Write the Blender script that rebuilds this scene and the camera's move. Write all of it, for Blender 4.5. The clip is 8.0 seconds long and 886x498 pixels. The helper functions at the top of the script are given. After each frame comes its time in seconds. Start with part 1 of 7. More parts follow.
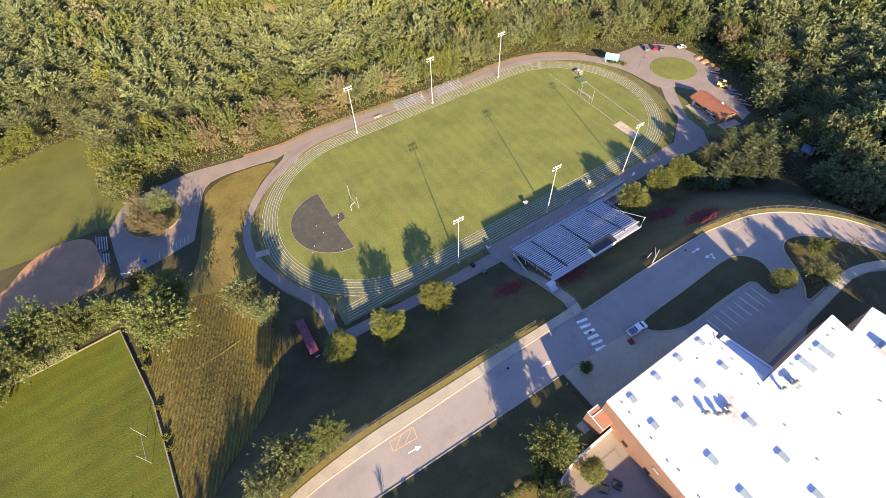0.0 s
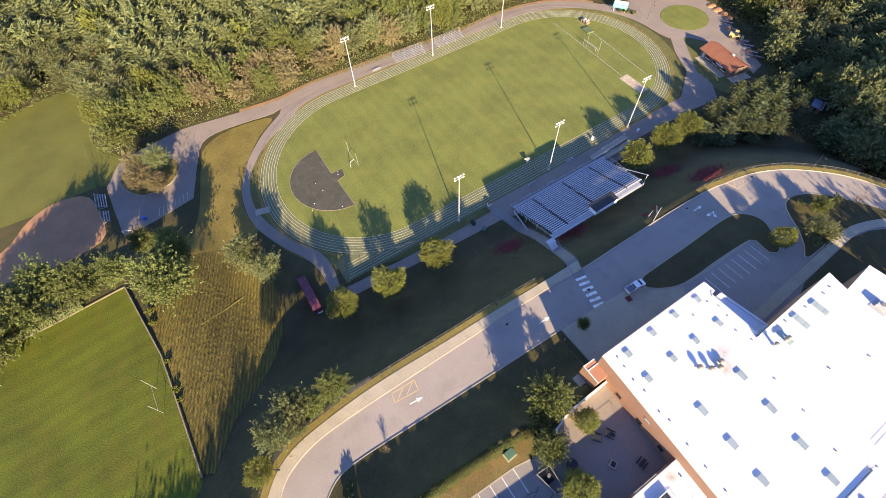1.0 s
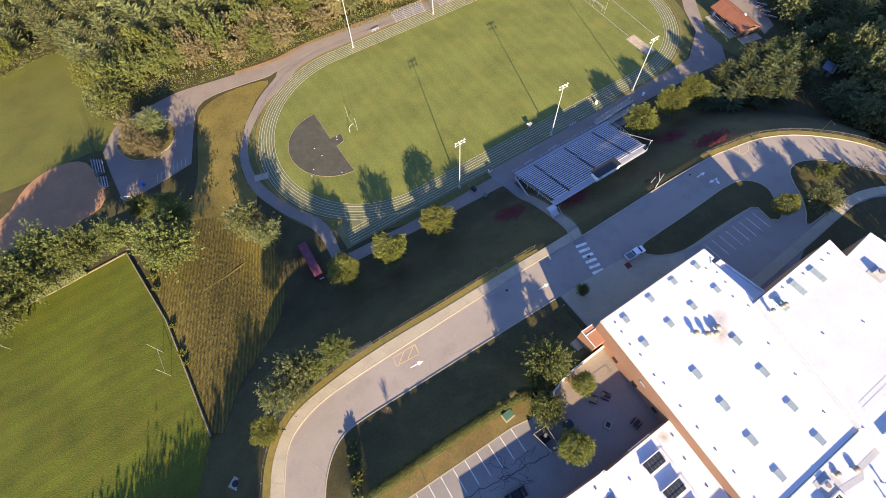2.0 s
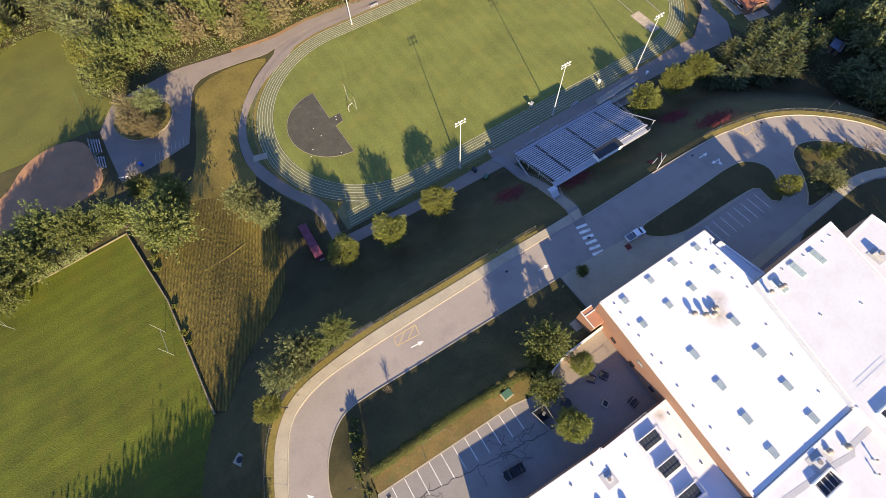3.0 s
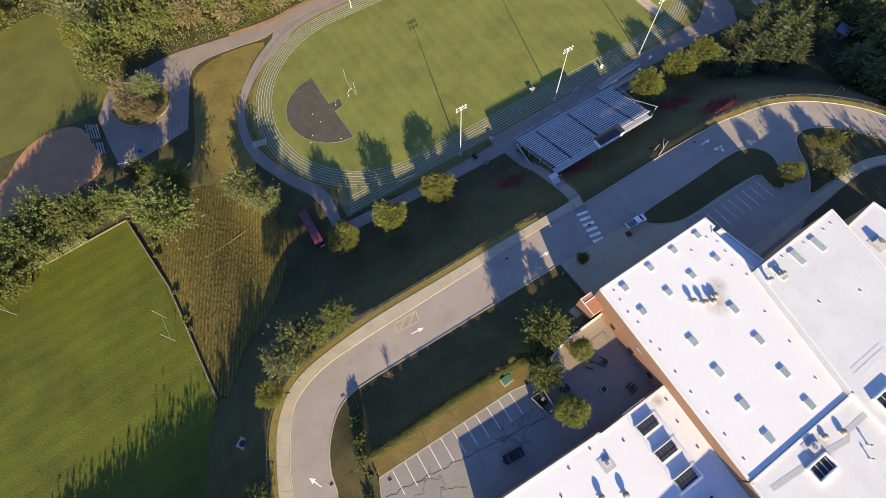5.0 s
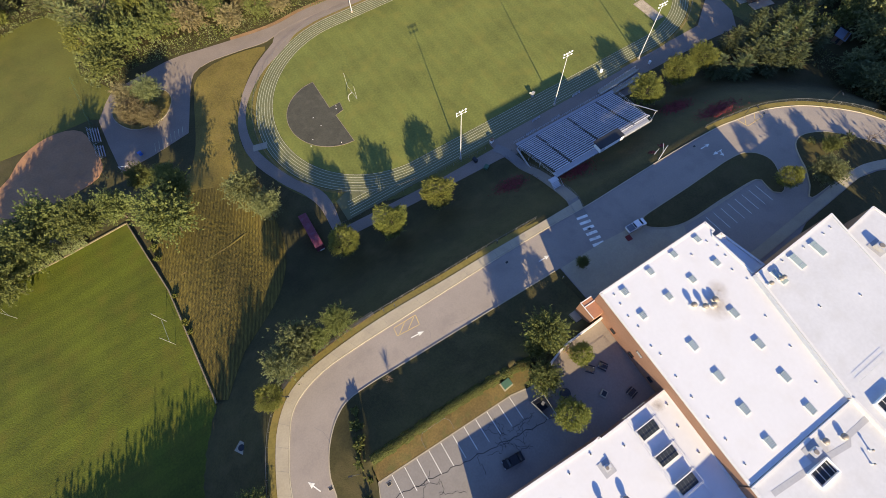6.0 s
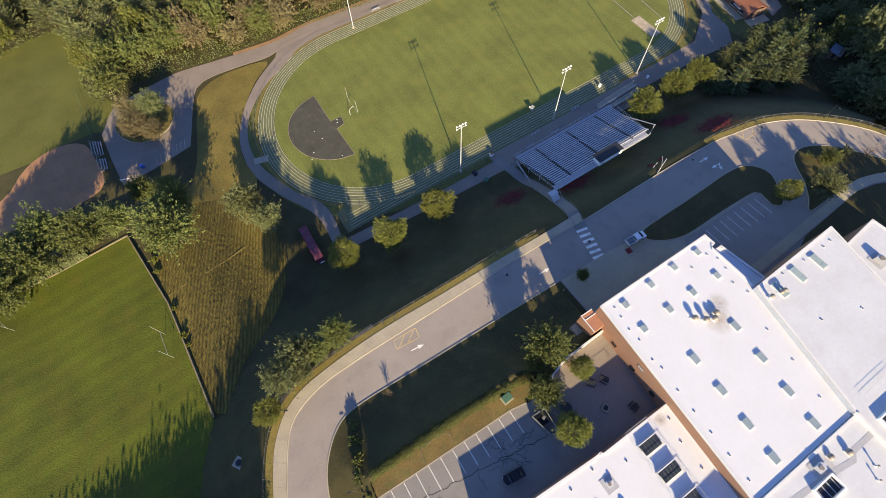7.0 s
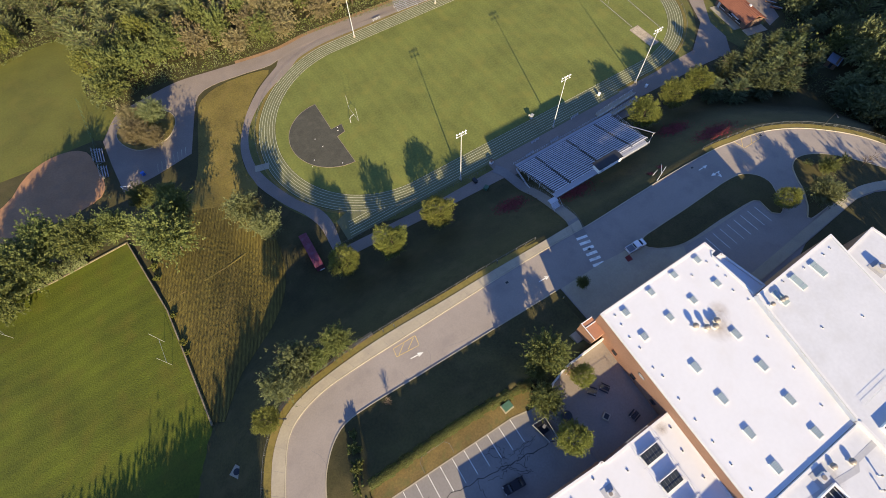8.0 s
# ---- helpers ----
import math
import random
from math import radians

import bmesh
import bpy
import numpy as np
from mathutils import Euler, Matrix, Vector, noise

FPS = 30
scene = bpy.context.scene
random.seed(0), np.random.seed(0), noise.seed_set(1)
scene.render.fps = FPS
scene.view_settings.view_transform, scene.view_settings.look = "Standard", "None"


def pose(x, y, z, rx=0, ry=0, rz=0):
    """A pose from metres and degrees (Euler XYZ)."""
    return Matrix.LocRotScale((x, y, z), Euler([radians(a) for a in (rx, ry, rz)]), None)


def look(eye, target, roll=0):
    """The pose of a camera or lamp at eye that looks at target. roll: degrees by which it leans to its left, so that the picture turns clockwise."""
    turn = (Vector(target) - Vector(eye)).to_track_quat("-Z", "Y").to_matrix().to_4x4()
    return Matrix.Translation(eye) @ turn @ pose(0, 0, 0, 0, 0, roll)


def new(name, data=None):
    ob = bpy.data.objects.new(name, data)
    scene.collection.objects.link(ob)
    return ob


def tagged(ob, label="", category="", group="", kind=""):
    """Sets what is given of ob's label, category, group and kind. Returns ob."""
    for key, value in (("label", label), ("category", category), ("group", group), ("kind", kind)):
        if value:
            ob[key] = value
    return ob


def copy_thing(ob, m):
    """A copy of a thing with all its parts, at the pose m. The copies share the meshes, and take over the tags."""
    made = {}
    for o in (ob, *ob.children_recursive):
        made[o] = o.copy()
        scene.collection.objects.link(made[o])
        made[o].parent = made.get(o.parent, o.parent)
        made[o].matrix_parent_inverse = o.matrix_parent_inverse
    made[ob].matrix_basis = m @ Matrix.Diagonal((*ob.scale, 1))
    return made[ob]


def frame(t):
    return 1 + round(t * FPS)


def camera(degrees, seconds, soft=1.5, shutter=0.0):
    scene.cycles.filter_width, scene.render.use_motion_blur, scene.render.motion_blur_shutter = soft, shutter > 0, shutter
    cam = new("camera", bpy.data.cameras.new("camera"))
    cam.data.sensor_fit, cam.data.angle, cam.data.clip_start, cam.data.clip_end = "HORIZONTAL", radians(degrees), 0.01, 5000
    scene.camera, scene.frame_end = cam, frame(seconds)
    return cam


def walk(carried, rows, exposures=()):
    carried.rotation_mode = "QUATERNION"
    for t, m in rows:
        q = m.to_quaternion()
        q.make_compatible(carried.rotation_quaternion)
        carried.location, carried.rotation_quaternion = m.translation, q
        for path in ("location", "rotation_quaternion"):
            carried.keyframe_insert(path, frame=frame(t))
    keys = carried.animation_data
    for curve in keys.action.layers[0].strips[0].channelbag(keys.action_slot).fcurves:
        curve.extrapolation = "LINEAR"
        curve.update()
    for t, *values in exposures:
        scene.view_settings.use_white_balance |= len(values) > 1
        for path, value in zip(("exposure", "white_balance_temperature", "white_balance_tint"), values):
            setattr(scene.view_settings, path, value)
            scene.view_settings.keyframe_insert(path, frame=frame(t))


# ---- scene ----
cam = camera(89.7, 8.0, soft=0.8)
EYE = (0.0, 0.0, 116.0)
TILT = [
    (0.0, 38.749, 1.534, -33.394), (0.5, 36.480, 1.530, -33.335), (1.0, 33.339, 1.545, -33.308),
    (1.5, 30.873, 1.550, -33.250), (3.0, 26.622, 1.538, -33.132), (3.5, 25.865, 1.538, -33.103),
    (4.0, 25.309, 1.545, -33.100), (4.5, 24.919, 1.537, -33.062), (6.0, 25.413, 1.498, -32.967),
    (6.5, 26.340, 1.485, -32.956), (7.0, 27.037, 1.485, -32.919), (7.5, 27.597, 1.469, -32.888),
    (8.0, 27.992, 1.450, -32.864)]
walk(cam, [(t, pose(*EYE, rx, ry, rz)) for t, rx, ry, rz in TILT], exposures=[(0.0, 2.05, 6700, 10), (1.5, 1.90, 6700, 8), (3.0, 1.72, 6680, 6), (4.5, 1.51, 6640, 3), (8.0, 1.45, 6640, 3)])

# ---- light ----
SUN_UP, SHADE_DIR = radians(18.2), radians(72.8)
sun_data = bpy.data.lights.new("sun", "SUN")
sun_data.energy, sun_data.angle, sun_data.color = 5.0, radians(0.53), (1.0, 0.80, 0.55)
sun = new("sun", sun_data)
ray_dir = Vector((math.cos(SHADE_DIR) * math.cos(SUN_UP), math.sin(SHADE_DIR) * math.cos(SUN_UP), -math.sin(SUN_UP)))
sun.matrix_world = look(tuple(-ray_dir * 300), (0, 0, 0))
world = bpy.data.worlds.new("world")
scene.world = world
world.use_nodes = True
wn = world.node_tree
sky = wn.nodes.new("ShaderNodeTexSky")
sky.sky_type, sky.sun_disc, sky.sun_elevation, sky.sun_rotation = "NISHITA", False, SUN_UP, math.pi / 2 - SHADE_DIR + math.pi
sky.altitude, sky.air_density, sky.dust_density, sky.ozone_density = 80, 1.0, 0.0, 1.6
back = wn.nodes["Background"]
back.inputs["Strength"].default_value = 0.108
tone = wn.nodes.new("ShaderNodeHueSaturation")
tone.inputs["Saturation"].default_value, tone.inputs["Hue"].default_value = 1.23, 0.527
wn.links.new(sky.outputs[0], tone.inputs["Color"])
wn.links.new(tone.outputs[0], back.inputs["Color"])


# ---- materials ----
def material(name, base, spread=0.25, sizes=(0.6, 14.0), rough=0.85, metal=0.0, bump=0.0, bump_size=0.1, stain=None, stain_amount=0.4,
             per_object=0.0, per_island=0.0, spec=0.3, stretch=None, trans=0.0, stripes=None):
    """Base colour with two scales of noise, an optional stain colour, optional change per object or island, relief."""
    m = bpy.data.materials.new(name)
    m.use_nodes = True
    nt = m.node_tree
    n, l = nt.nodes, nt.links
    bsdf = n["Principled BSDF"]
    bsdf.inputs["Roughness"].default_value, bsdf.inputs["Metallic"].default_value = rough, metal
    bsdf.inputs["Specular IOR Level"].default_value = spec
    geo = n.new("ShaderNodeNewGeometry")
    pos = geo.outputs["Position"]
    if stretch:
        mp = n.new("ShaderNodeMapping")
        mp.inputs["Scale"].default_value, mp.inputs["Rotation"].default_value = stretch[:3], (0, 0, radians(stretch[3]))
        mp.vector_type = "POINT"
        rot = n.new("ShaderNodeVectorRotate")
        rot.inputs["Angle"].default_value = radians(stretch[3])
        l.new(pos, rot.inputs["Vector"])
        mp.inputs["Rotation"].default_value = (0, 0, 0)
        l.new(rot.outputs[0], mp.inputs["Vector"])
        pos = mp.outputs[0]

    def noisy(size, detail=4.0):
        t = n.new("ShaderNodeTexNoise")
        t.inputs["Scale"].default_value, t.inputs["Detail"].default_value = 1.0 / size, detail
        l.new(pos, t.inputs["Vector"])
        return t.outputs["Fac"]

    def mixed(fac, a, b, kind="MIX"):
        x = n.new("ShaderNodeMix")
        x.data_type, x.blend_type = "RGBA", kind
        for key, value in ((0, fac), (6, a), (7, b)):
            if hasattr(value, "links"):
                l.new(value, x.inputs[key])
            else:
                x.inputs[key].default_value = value
        return x.outputs[2]

    def span(value, lo, hi, to_lo, to_hi):
        r = n.new("ShaderNodeMapRange")
        l.new(value, r.inputs[0])
        for key, v in zip((1, 2, 3, 4), (lo, hi, to_lo, to_hi)):
            r.inputs[key].default_value = v
        return r.outputs[0]

    lo = tuple(c * (1 - spread) for c in base) + (1,)
    hi = tuple(min(c * (1 + spread), 0.95) for c in base) + (1,)
    col = mixed(span(noisy(sizes[0]), 0.3, 0.7, 0, 1), lo, hi)
    col = mixed(0.5, col, mixed(span(noisy(sizes[1]), 0.32, 0.68, 0, 1), lo, hi))
    if stain:
        col = mixed(span(noisy(sizes[1] * 0.45, 6.0), 0.5, 0.72, 0, stain_amount), col, (*stain, 1))
    if stripes:
        # mowing bands: width, direction in degrees, strength
        turn = n.new("ShaderNodeVectorRotate")
        turn.inputs["Angle"].default_value = radians(-stripes[1])
        l.new(geo.outputs["Position"], turn.inputs["Vector"])
        wave = n.new("ShaderNodeTexWave")
        wave.bands_direction = "Y"
        wave.inputs["Scale"].default_value, wave.inputs["Distortion"].default_value = 0.314 / stripes[0], (stripes[3] if len(stripes) > 3 else 3.0)
        wave.inputs["Detail"].default_value, wave.inputs["Detail Scale"].default_value = 2.0, 0.6
        l.new(turn.outputs[0], wave.inputs["Vector"])
        band = n.new("ShaderNodeHueSaturation")
        l.new(span(wave.outputs["Fac"], 0.35, 0.65, 1 - stripes[2], 1 + stripes[2]), band.inputs["Value"])
        l.new(col, band.inputs["Color"])
        col = band.outputs[0]
    if per_object or per_island:
        vary = n.new("ShaderNodeHueSaturation")
        source = geo.outputs["Random Per Island"] if per_island else n.new("ShaderNodeObjectInfo").outputs["Random"]
        amount = per_island or per_object
        l.new(span(source, 0, 1, 1 - amount, 1 + amount), vary.inputs["Value"])
        l.new(span(source, 0, 1, 0.5 + 0.06 * amount, 0.5 - 0.06 * amount), vary.inputs["Hue"])
        l.new(col, vary.inputs["Color"])
        col = vary.outputs[0]
        if per_island and per_object:
            second = n.new("ShaderNodeHueSaturation")
            r = n.new("ShaderNodeObjectInfo").outputs["Random"]
            l.new(span(r, 0, 1, 1 - per_object, 1 + per_object), second.inputs["Value"])
            l.new(span(r, 0, 1, 0.494, 0.51), second.inputs["Hue"])
            l.new(col, second.inputs["Color"])
            col = second.outputs[0]
    l.new(col, bsdf.inputs["Base Color"])
    if bump:
        b = n.new("ShaderNodeBump")
        b.inputs["Strength"].default_value, b.inputs["Distance"].default_value = 1.0, bump
        l.new(noisy(bump_size, 3.0), b.inputs["Height"])
        l.new(b.outputs[0], bsdf.inputs["Normal"])
    if trans:
        tr = n.new("ShaderNodeBsdfTranslucent")
        l.new(col, tr.inputs["Color"])
        mx = n.new("ShaderNodeMixShader")
        mx.inputs[0].default_value = trans
        l.new(bsdf.outputs[0], mx.inputs[1])
        l.new(tr.outputs[0], mx.inputs[2])
        l.new(mx.outputs[0], n["Material Output"].inputs["Surface"])
    return m


LAWN = material("lawn", (0.055, 0.048, 0.015), 0.35, (0.5, 9.0), bump=0.08, bump_size=0.25, stain=(0.092, 0.070, 0.028), stain_amount=0.5)
TURF = material("sports_turf", (0.135, 0.149, 0.032), 0.32, (0.7, 13.0), bump=0.07, bump_size=0.25, stain=(0.185, 0.172, 0.036), stain_amount=0.55, stripes=(4.6, 90, 0.028))
SOCCER = material("soccer_turf", (0.070, 0.084, 0.005), 0.4, (0.5, 11.0), bump=0.09, bump_size=0.3, stain=(0.098, 0.085, 0.009), stain_amount=0.5, stripes=(4.4, 3, 0.05, 3.0))
MEADOW = material("mown_meadow", (0.112, 0.087, 0.016), 0.6, (0.5, 9.0), bump=0.42, bump_size=0.32, stain=(0.140, 0.103, 0.024), stain_amount=0.6,
                  stretch=(1.0, 0.2, 1.0, 21.7), stripes=(0.85, -112, 0.2, 2.4))
OUTFIELD = material("outfield_turf", (0.098, 0.100, 0.017), 0.3, (0.6, 14.0), bump=0.08, bump_size=0.3, stain=(0.135, 0.118, 0.022), stain_amount=0.5)
VERGE = material("dry_verge", (0.165, 0.13, 0.032), 0.3, (0.7, 8.0), bump=0.08, bump_size=0.3, stain=(0.22, 0.15, 0.05), stain_amount=0.6)
ASPHALT = material("worn_asphalt", (0.278, 0.238, 0.198), 0.12, (0.35, 9.0), bump=0.006, bump_size=0.04, stain=(0.18, 0.155, 0.14), stain_amount=0.4)
DARK_ASPHALT = material("dark_asphalt", (0.215, 0.195, 0.17), 0.14, (0.4, 7.0), bump=0.006, bump_size=0.04, stain=(0.16, 0.148, 0.135), stain_amount=0.5)
CONCRETE = material("concrete", (0.350, 0.302, 0.212), 0.13, (0.4, 6.0), bump=0.004, bump_size=0.05, stain=(0.24, 0.205, 0.17), stain_amount=0.4)
PAVING = material("tan_paving", (0.23, 0.19, 0.152), 0.14, (0.4, 5.0), bump=0.004, bump_size=0.05, stain=(0.25, 0.21, 0.17), stain_amount=0.4)
PATH = material("path_asphalt", (0.228, 0.186, 0.146), 0.16, (0.4, 8.0), bump=0.006, bump_size=0.05, stain=(0.19, 0.16, 0.14), stain_amount=0.4)
DIRT = material("infield_dirt", (0.33, 0.175, 0.085), 0.2, (0.6, 7.0), bump=0.015, bump_size=0.1, stain=(0.22, 0.14, 0.085), stain_amount=0.5)
SOIL = material("bare_soil", (0.26, 0.16, 0.08), 0.3, (0.5, 4.0), bump=0.05, bump_size=0.2)
TRACK = material("track_surface", (0.135, 0.138, 0.064), 0.14, (0.4, 10.0), bump=0.004, bump_size=0.05, stain=(0.16, 0.15, 0.07), stain_amount=0.5)
PAINT = material("white_line_paint", (0.74, 0.72, 0.64), 0.2, (0.3, 3.0), stain=(0.3, 0.29, 0.22), stain_amount=0.6)
LANE_PAINT = material("lane_paint", (0.47, 0.46, 0.31), 0.25, (0.5, 5.0), stain=(0.25, 0.24, 0.12), stain_amount=0.6)
YELLOW = material("yellow_paint", (0.58, 0.43, 0.15), 0.2, (0.3, 3.0), stain=(0.34, 0.28, 0.19), stain_amount=0.7)
ROOF = material("white_roof_membrane", (0.61, 0.605, 0.60), 0.03, (0.8, 9.0), rough=0.6, stain=(0.52, 0.49, 0.44), stain_amount=0.2)
WORN_ROOF = material("worn_roof_membrane", (0.535, 0.535, 0.535), 0.07, (0.7, 8.0), rough=0.65, stain=(0.46, 0.45, 0.43), stain_amount=0.4)
TRIM = material("pale_trim", (0.61, 0.595, 0.57), 0.08, (0.4, 5.0))
BRICK = material("red_brick", (0.30, 0.165, 0.11), 0.16, (0.25, 5.0), bump=0.01, bump_size=0.08, per_object=0.12)
METAL = material("galvanised_metal", (0.50, 0.50, 0.50), 0.1, (0.3, 3.0), rough=0.5, metal=0.15)
# plank tone follows the light: paler in the shaded stand, darker on sunlit bleachers
STAND_BENCH = material("shade_lifted_bench_plank", (0.54, 0.54, 0.55), 0.08, (0.3, 4.0), rough=0.6)
ALUMINIUM = material("aluminium_plank", (0.33, 0.33, 0.34), 0.08, (0.3, 4.0), rough=0.6, metal=0.0)
DARK_METAL = material("dark_metal", (0.035, 0.037, 0.04), 0.2, (0.3, 3.0), rough=0.5, metal=0.3)
WHITE_PAINT = material("white_paint", (0.78, 0.77, 0.74), 0.06, (0.3, 3.0), rough=0.5)
GLASS_DARK = material("dark_glazing", (0.022, 0.026, 0.032), 0.2, (0.4, 3.0), rough=0.15, spec=0.3)
GLAZING = material("skylight_glazing", (0.30, 0.36, 0.34), 0.1, (0.4, 3.0), rough=0.18, spec=0.6)
RUBBER = material("black_rubber", (0.02, 0.02, 0.02), 0.2, (0.2, 2.0))
WOOD = material("weathered_wood", (0.22, 0.14, 0.08), 0.25, (0.2, 2.0), bump=0.005, bump_size=0.05)
BARK = material("bark", (0.11, 0.08, 0.055), 0.3, (0.3, 2.0), bump=0.03, bump_size=0.15)
# brick with the conifers' shade on the house put into its colour
HOUSE_WALL = material("shade_darkened_brick", (0.14, 0.092, 0.068), 0.18, (0.25, 4.0), bump=0.01, bump_size=0.08)
OLIVE_GRASS = material("olive_rough_grass", (0.105, 0.104, 0.026), 0.35, (0.6, 8.0), bump=0.08, bump_size=0.25, stain=(0.15, 0.12, 0.035), stain_amount=0.6)
BROWN_ROOF = material("brown_shingles", (0.26, 0.105, 0.06), 0.2, (0.4, 4.0), bump=0.01, bump_size=0.15)
MULCH = material("dark_red_mulch", (0.17, 0.034, 0.030), 0.35, (0.25, 2.5), bump=0.05, bump_size=0.12)
RED_STEEL = material("red_corrugated_steel", (0.15, 0.038, 0.052), 0.2, (0.4, 3.0), rough=0.5, stain=(0.16, 0.09, 0.11), stain_amount=0.6)
SAND = material("sand", (0.40, 0.33, 0.23), 0.3, (0.4, 2.0), bump=0.08, bump_size=0.5, stain=(0.24, 0.22, 0.12), stain_amount=0.7)
PAD = material("dark_pad_asphalt", (0.064, 0.061, 0.043), 0.25, (0.5, 5.0), bump=0.006, bump_size=0.04, stain=(0.12, 0.112, 0.08), stain_amount=0.35)
EDGING = material("tan_edging", (0.26, 0.21, 0.15), 0.15, (0.4, 3.0))
DULL_WHITE = material("dull_white_paint", (0.34, 0.335, 0.31), 0.1, (0.3, 3.0), rough=0.7)
KERB_PAINT = material("worn_cream_kerb", (0.44, 0.385, 0.27), 0.2, (0.3, 3.0), stain=(0.36, 0.31, 0.24), stain_amount=0.7)
WOODCHIP = material("brown_verge_litter", (0.145, 0.102, 0.033), 0.35, (0.4, 4.0), bump=0.06, bump_size=0.2, stain=(0.095, 0.10, 0.028), stain_amount=0.7)
FENCE = material("dull_fence_wire", (0.17, 0.17, 0.165), 0.15, (0.3, 3.0), rough=0.6, metal=0.2)
GREEN_PAINT = material("green_paint", (0.065, 0.13, 0.075), 0.15, (0.4, 3.0), rough=0.6)
BLUE_PAINT = material("blue_paint", (0.05, 0.14, 0.45), 0.15, (0.4, 3.0), rough=0.4)
ORANGE = material("wood_chips", (0.36, 0.19, 0.09), 0.25, (0.3, 3.0), bump=0.08, bump_size=0.3)
CAR_WHITE = material("white_car_paint", (0.72, 0.73, 0.74), 0.03, (0.5, 3.0), rough=0.25, spec=0.5)
CAR_GREY = material("grey_car_paint", (0.14, 0.15, 0.16), 0.05, (0.5, 3.0), rough=0.3, spec=0.5)
CAR_DARK = material("charcoal_car_paint", (0.012, 0.012, 0.014), 0.1, (0.3, 2.0), rough=0.45)
CAR_RED = material("red_car_paint", (0.38, 0.02, 0.03), 0.05, (0.5, 3.0), rough=0.25, spec=0.5)
LEAF = {
    "green": material("green_leaves", (0.126, 0.140, 0.045), 0.25, (0.8, 5.0), rough=0.8, spec=0.12, per_object=0.16, per_island=0.16, trans=0.34),
    "lime": material("yellow_green_leaves", (0.158, 0.168, 0.042), 0.2, (0.8, 5.0), rough=0.8, spec=0.12, per_object=0.08, per_island=0.15, trans=0.34),
    "olive": material("olive_leaves", (0.150, 0.164, 0.072), 0.25, (0.8, 5.0), rough=0.8, spec=0.12, per_object=0.16, per_island=0.16, trans=0.34),
    "rust": material("turning_leaves", (0.196, 0.164, 0.084), 0.25, (0.8, 5.0), rough=0.8, spec=0.12, per_object=0.14, per_island=0.16, trans=0.34),
    "pine": material("pine_needles", (0.164, 0.176, 0.072), 0.25, (0.8, 5.0), rough=0.8, spec=0.12, per_object=0.14, per_island=0.16, trans=0.25),
    "spruce": material("dark_conifer_needles", (0.112, 0.132, 0.060), 0.25, (0.8, 5.0), rough=0.8, spec=0.12, per_object=0.14, per_island=0.18, trans=0.2),
    "red": material("red_shrub_leaves", (0.13, 0.032, 0.026), 0.3, (0.5, 3.0), rough=0.7, spec=0.15, per_island=0.3, trans=0.1),
}

# ---- helpers of the build ----
PLAT = 13.5          # level of road and school
BED = PLAT - 0.15   # level of the ground sheet under it
SCH = 16.5          # level of courtyard and upper parking lot


def thing(name, label, category, at=(0, 0, 0), group="", kind=""):
    ob = new(name)
    ob.location = at
    ob.empty_display_size = 0.3
    return tagged(ob, label, category, group, kind)


def mesh_of(name, bm, mat):
    me = bpy.data.meshes.new(name)
    bm.normal_update()
    bm.to_mesh(me)
    bm.free()
    me.materials.append(mat)
    return me


def part(name, bm, mat, parent=None, label="", smooth=False):
    """One mesh object out of a bmesh, placed in its parent's own space."""
    me = mesh_of(name, bm, mat) if isinstance(bm, bmesh.types.BMesh) else bm
    if smooth:
        me.polygons.foreach_set("use_smooth", [True] * len(me.polygons))
    ob = new(name, me)
    if parent:
        ob.parent = parent
    return tagged(ob, label)


def box(bm, c, s, turn=0.0, tilt=None):
    """A box with centre c and sizes s."""
    m = Matrix.Translation(c) @ Matrix.Rotation(radians(turn), 4, "Z")
    if tilt:
        m = m @ Matrix.Rotation(radians(tilt[0]), 4, tilt[1])
    bmesh.ops.create_cube(bm, size=1, matrix=m @ Matrix.Diagonal((*s, 1)))
    return bm


def boxes(*specs):
    bm = bmesh.new()
    for s in specs:
        box(bm, *s)
    return bm


def tube(bm, a, b, r0, r1=None, n=8):
    a, b = Vector(a), Vector(b)
    r1 = r0 if r1 is None else r1
    m = Matrix.Translation((a + b) / 2) @ (b - a).to_track_quat("Z", "Y").to_matrix().to_4x4()
    bmesh.ops.create_cone(bm, cap_ends=True, segments=n, radius1=r0, radius2=r1, depth=(b - a).length, matrix=m)
    return bm


def tubes(specs, n=6):
    bm = bmesh.new()
    for s in specs:
        tube(bm, *s, n=n)
    return bm


def prism(pts, z0, z1, bm=None):
    bm = bm or bmesh.new()
    low = [bm.verts.new((x, y, z0)) for x, y in pts]
    top = [bm.verts.new((x, y, z1)) for x, y in pts]
    faces = [bm.faces.new(top)]
    if faces[0].calc_area() and sum(pts[i - 1][0] * p[1] - p[0] * pts[i - 1][1] for i, p in enumerate(pts)) < 0:
        faces[0].normal_flip()
    for i in range(len(pts)):
        bm.faces.new((low[i - 1], low[i], top[i], top[i - 1]))
    bmesh.ops.recalc_face_normals(bm, faces=bm.faces)
    bmesh.ops.triangulate(bm, faces=[f for f in bm.faces if len(f.verts) > 4])
    return bm


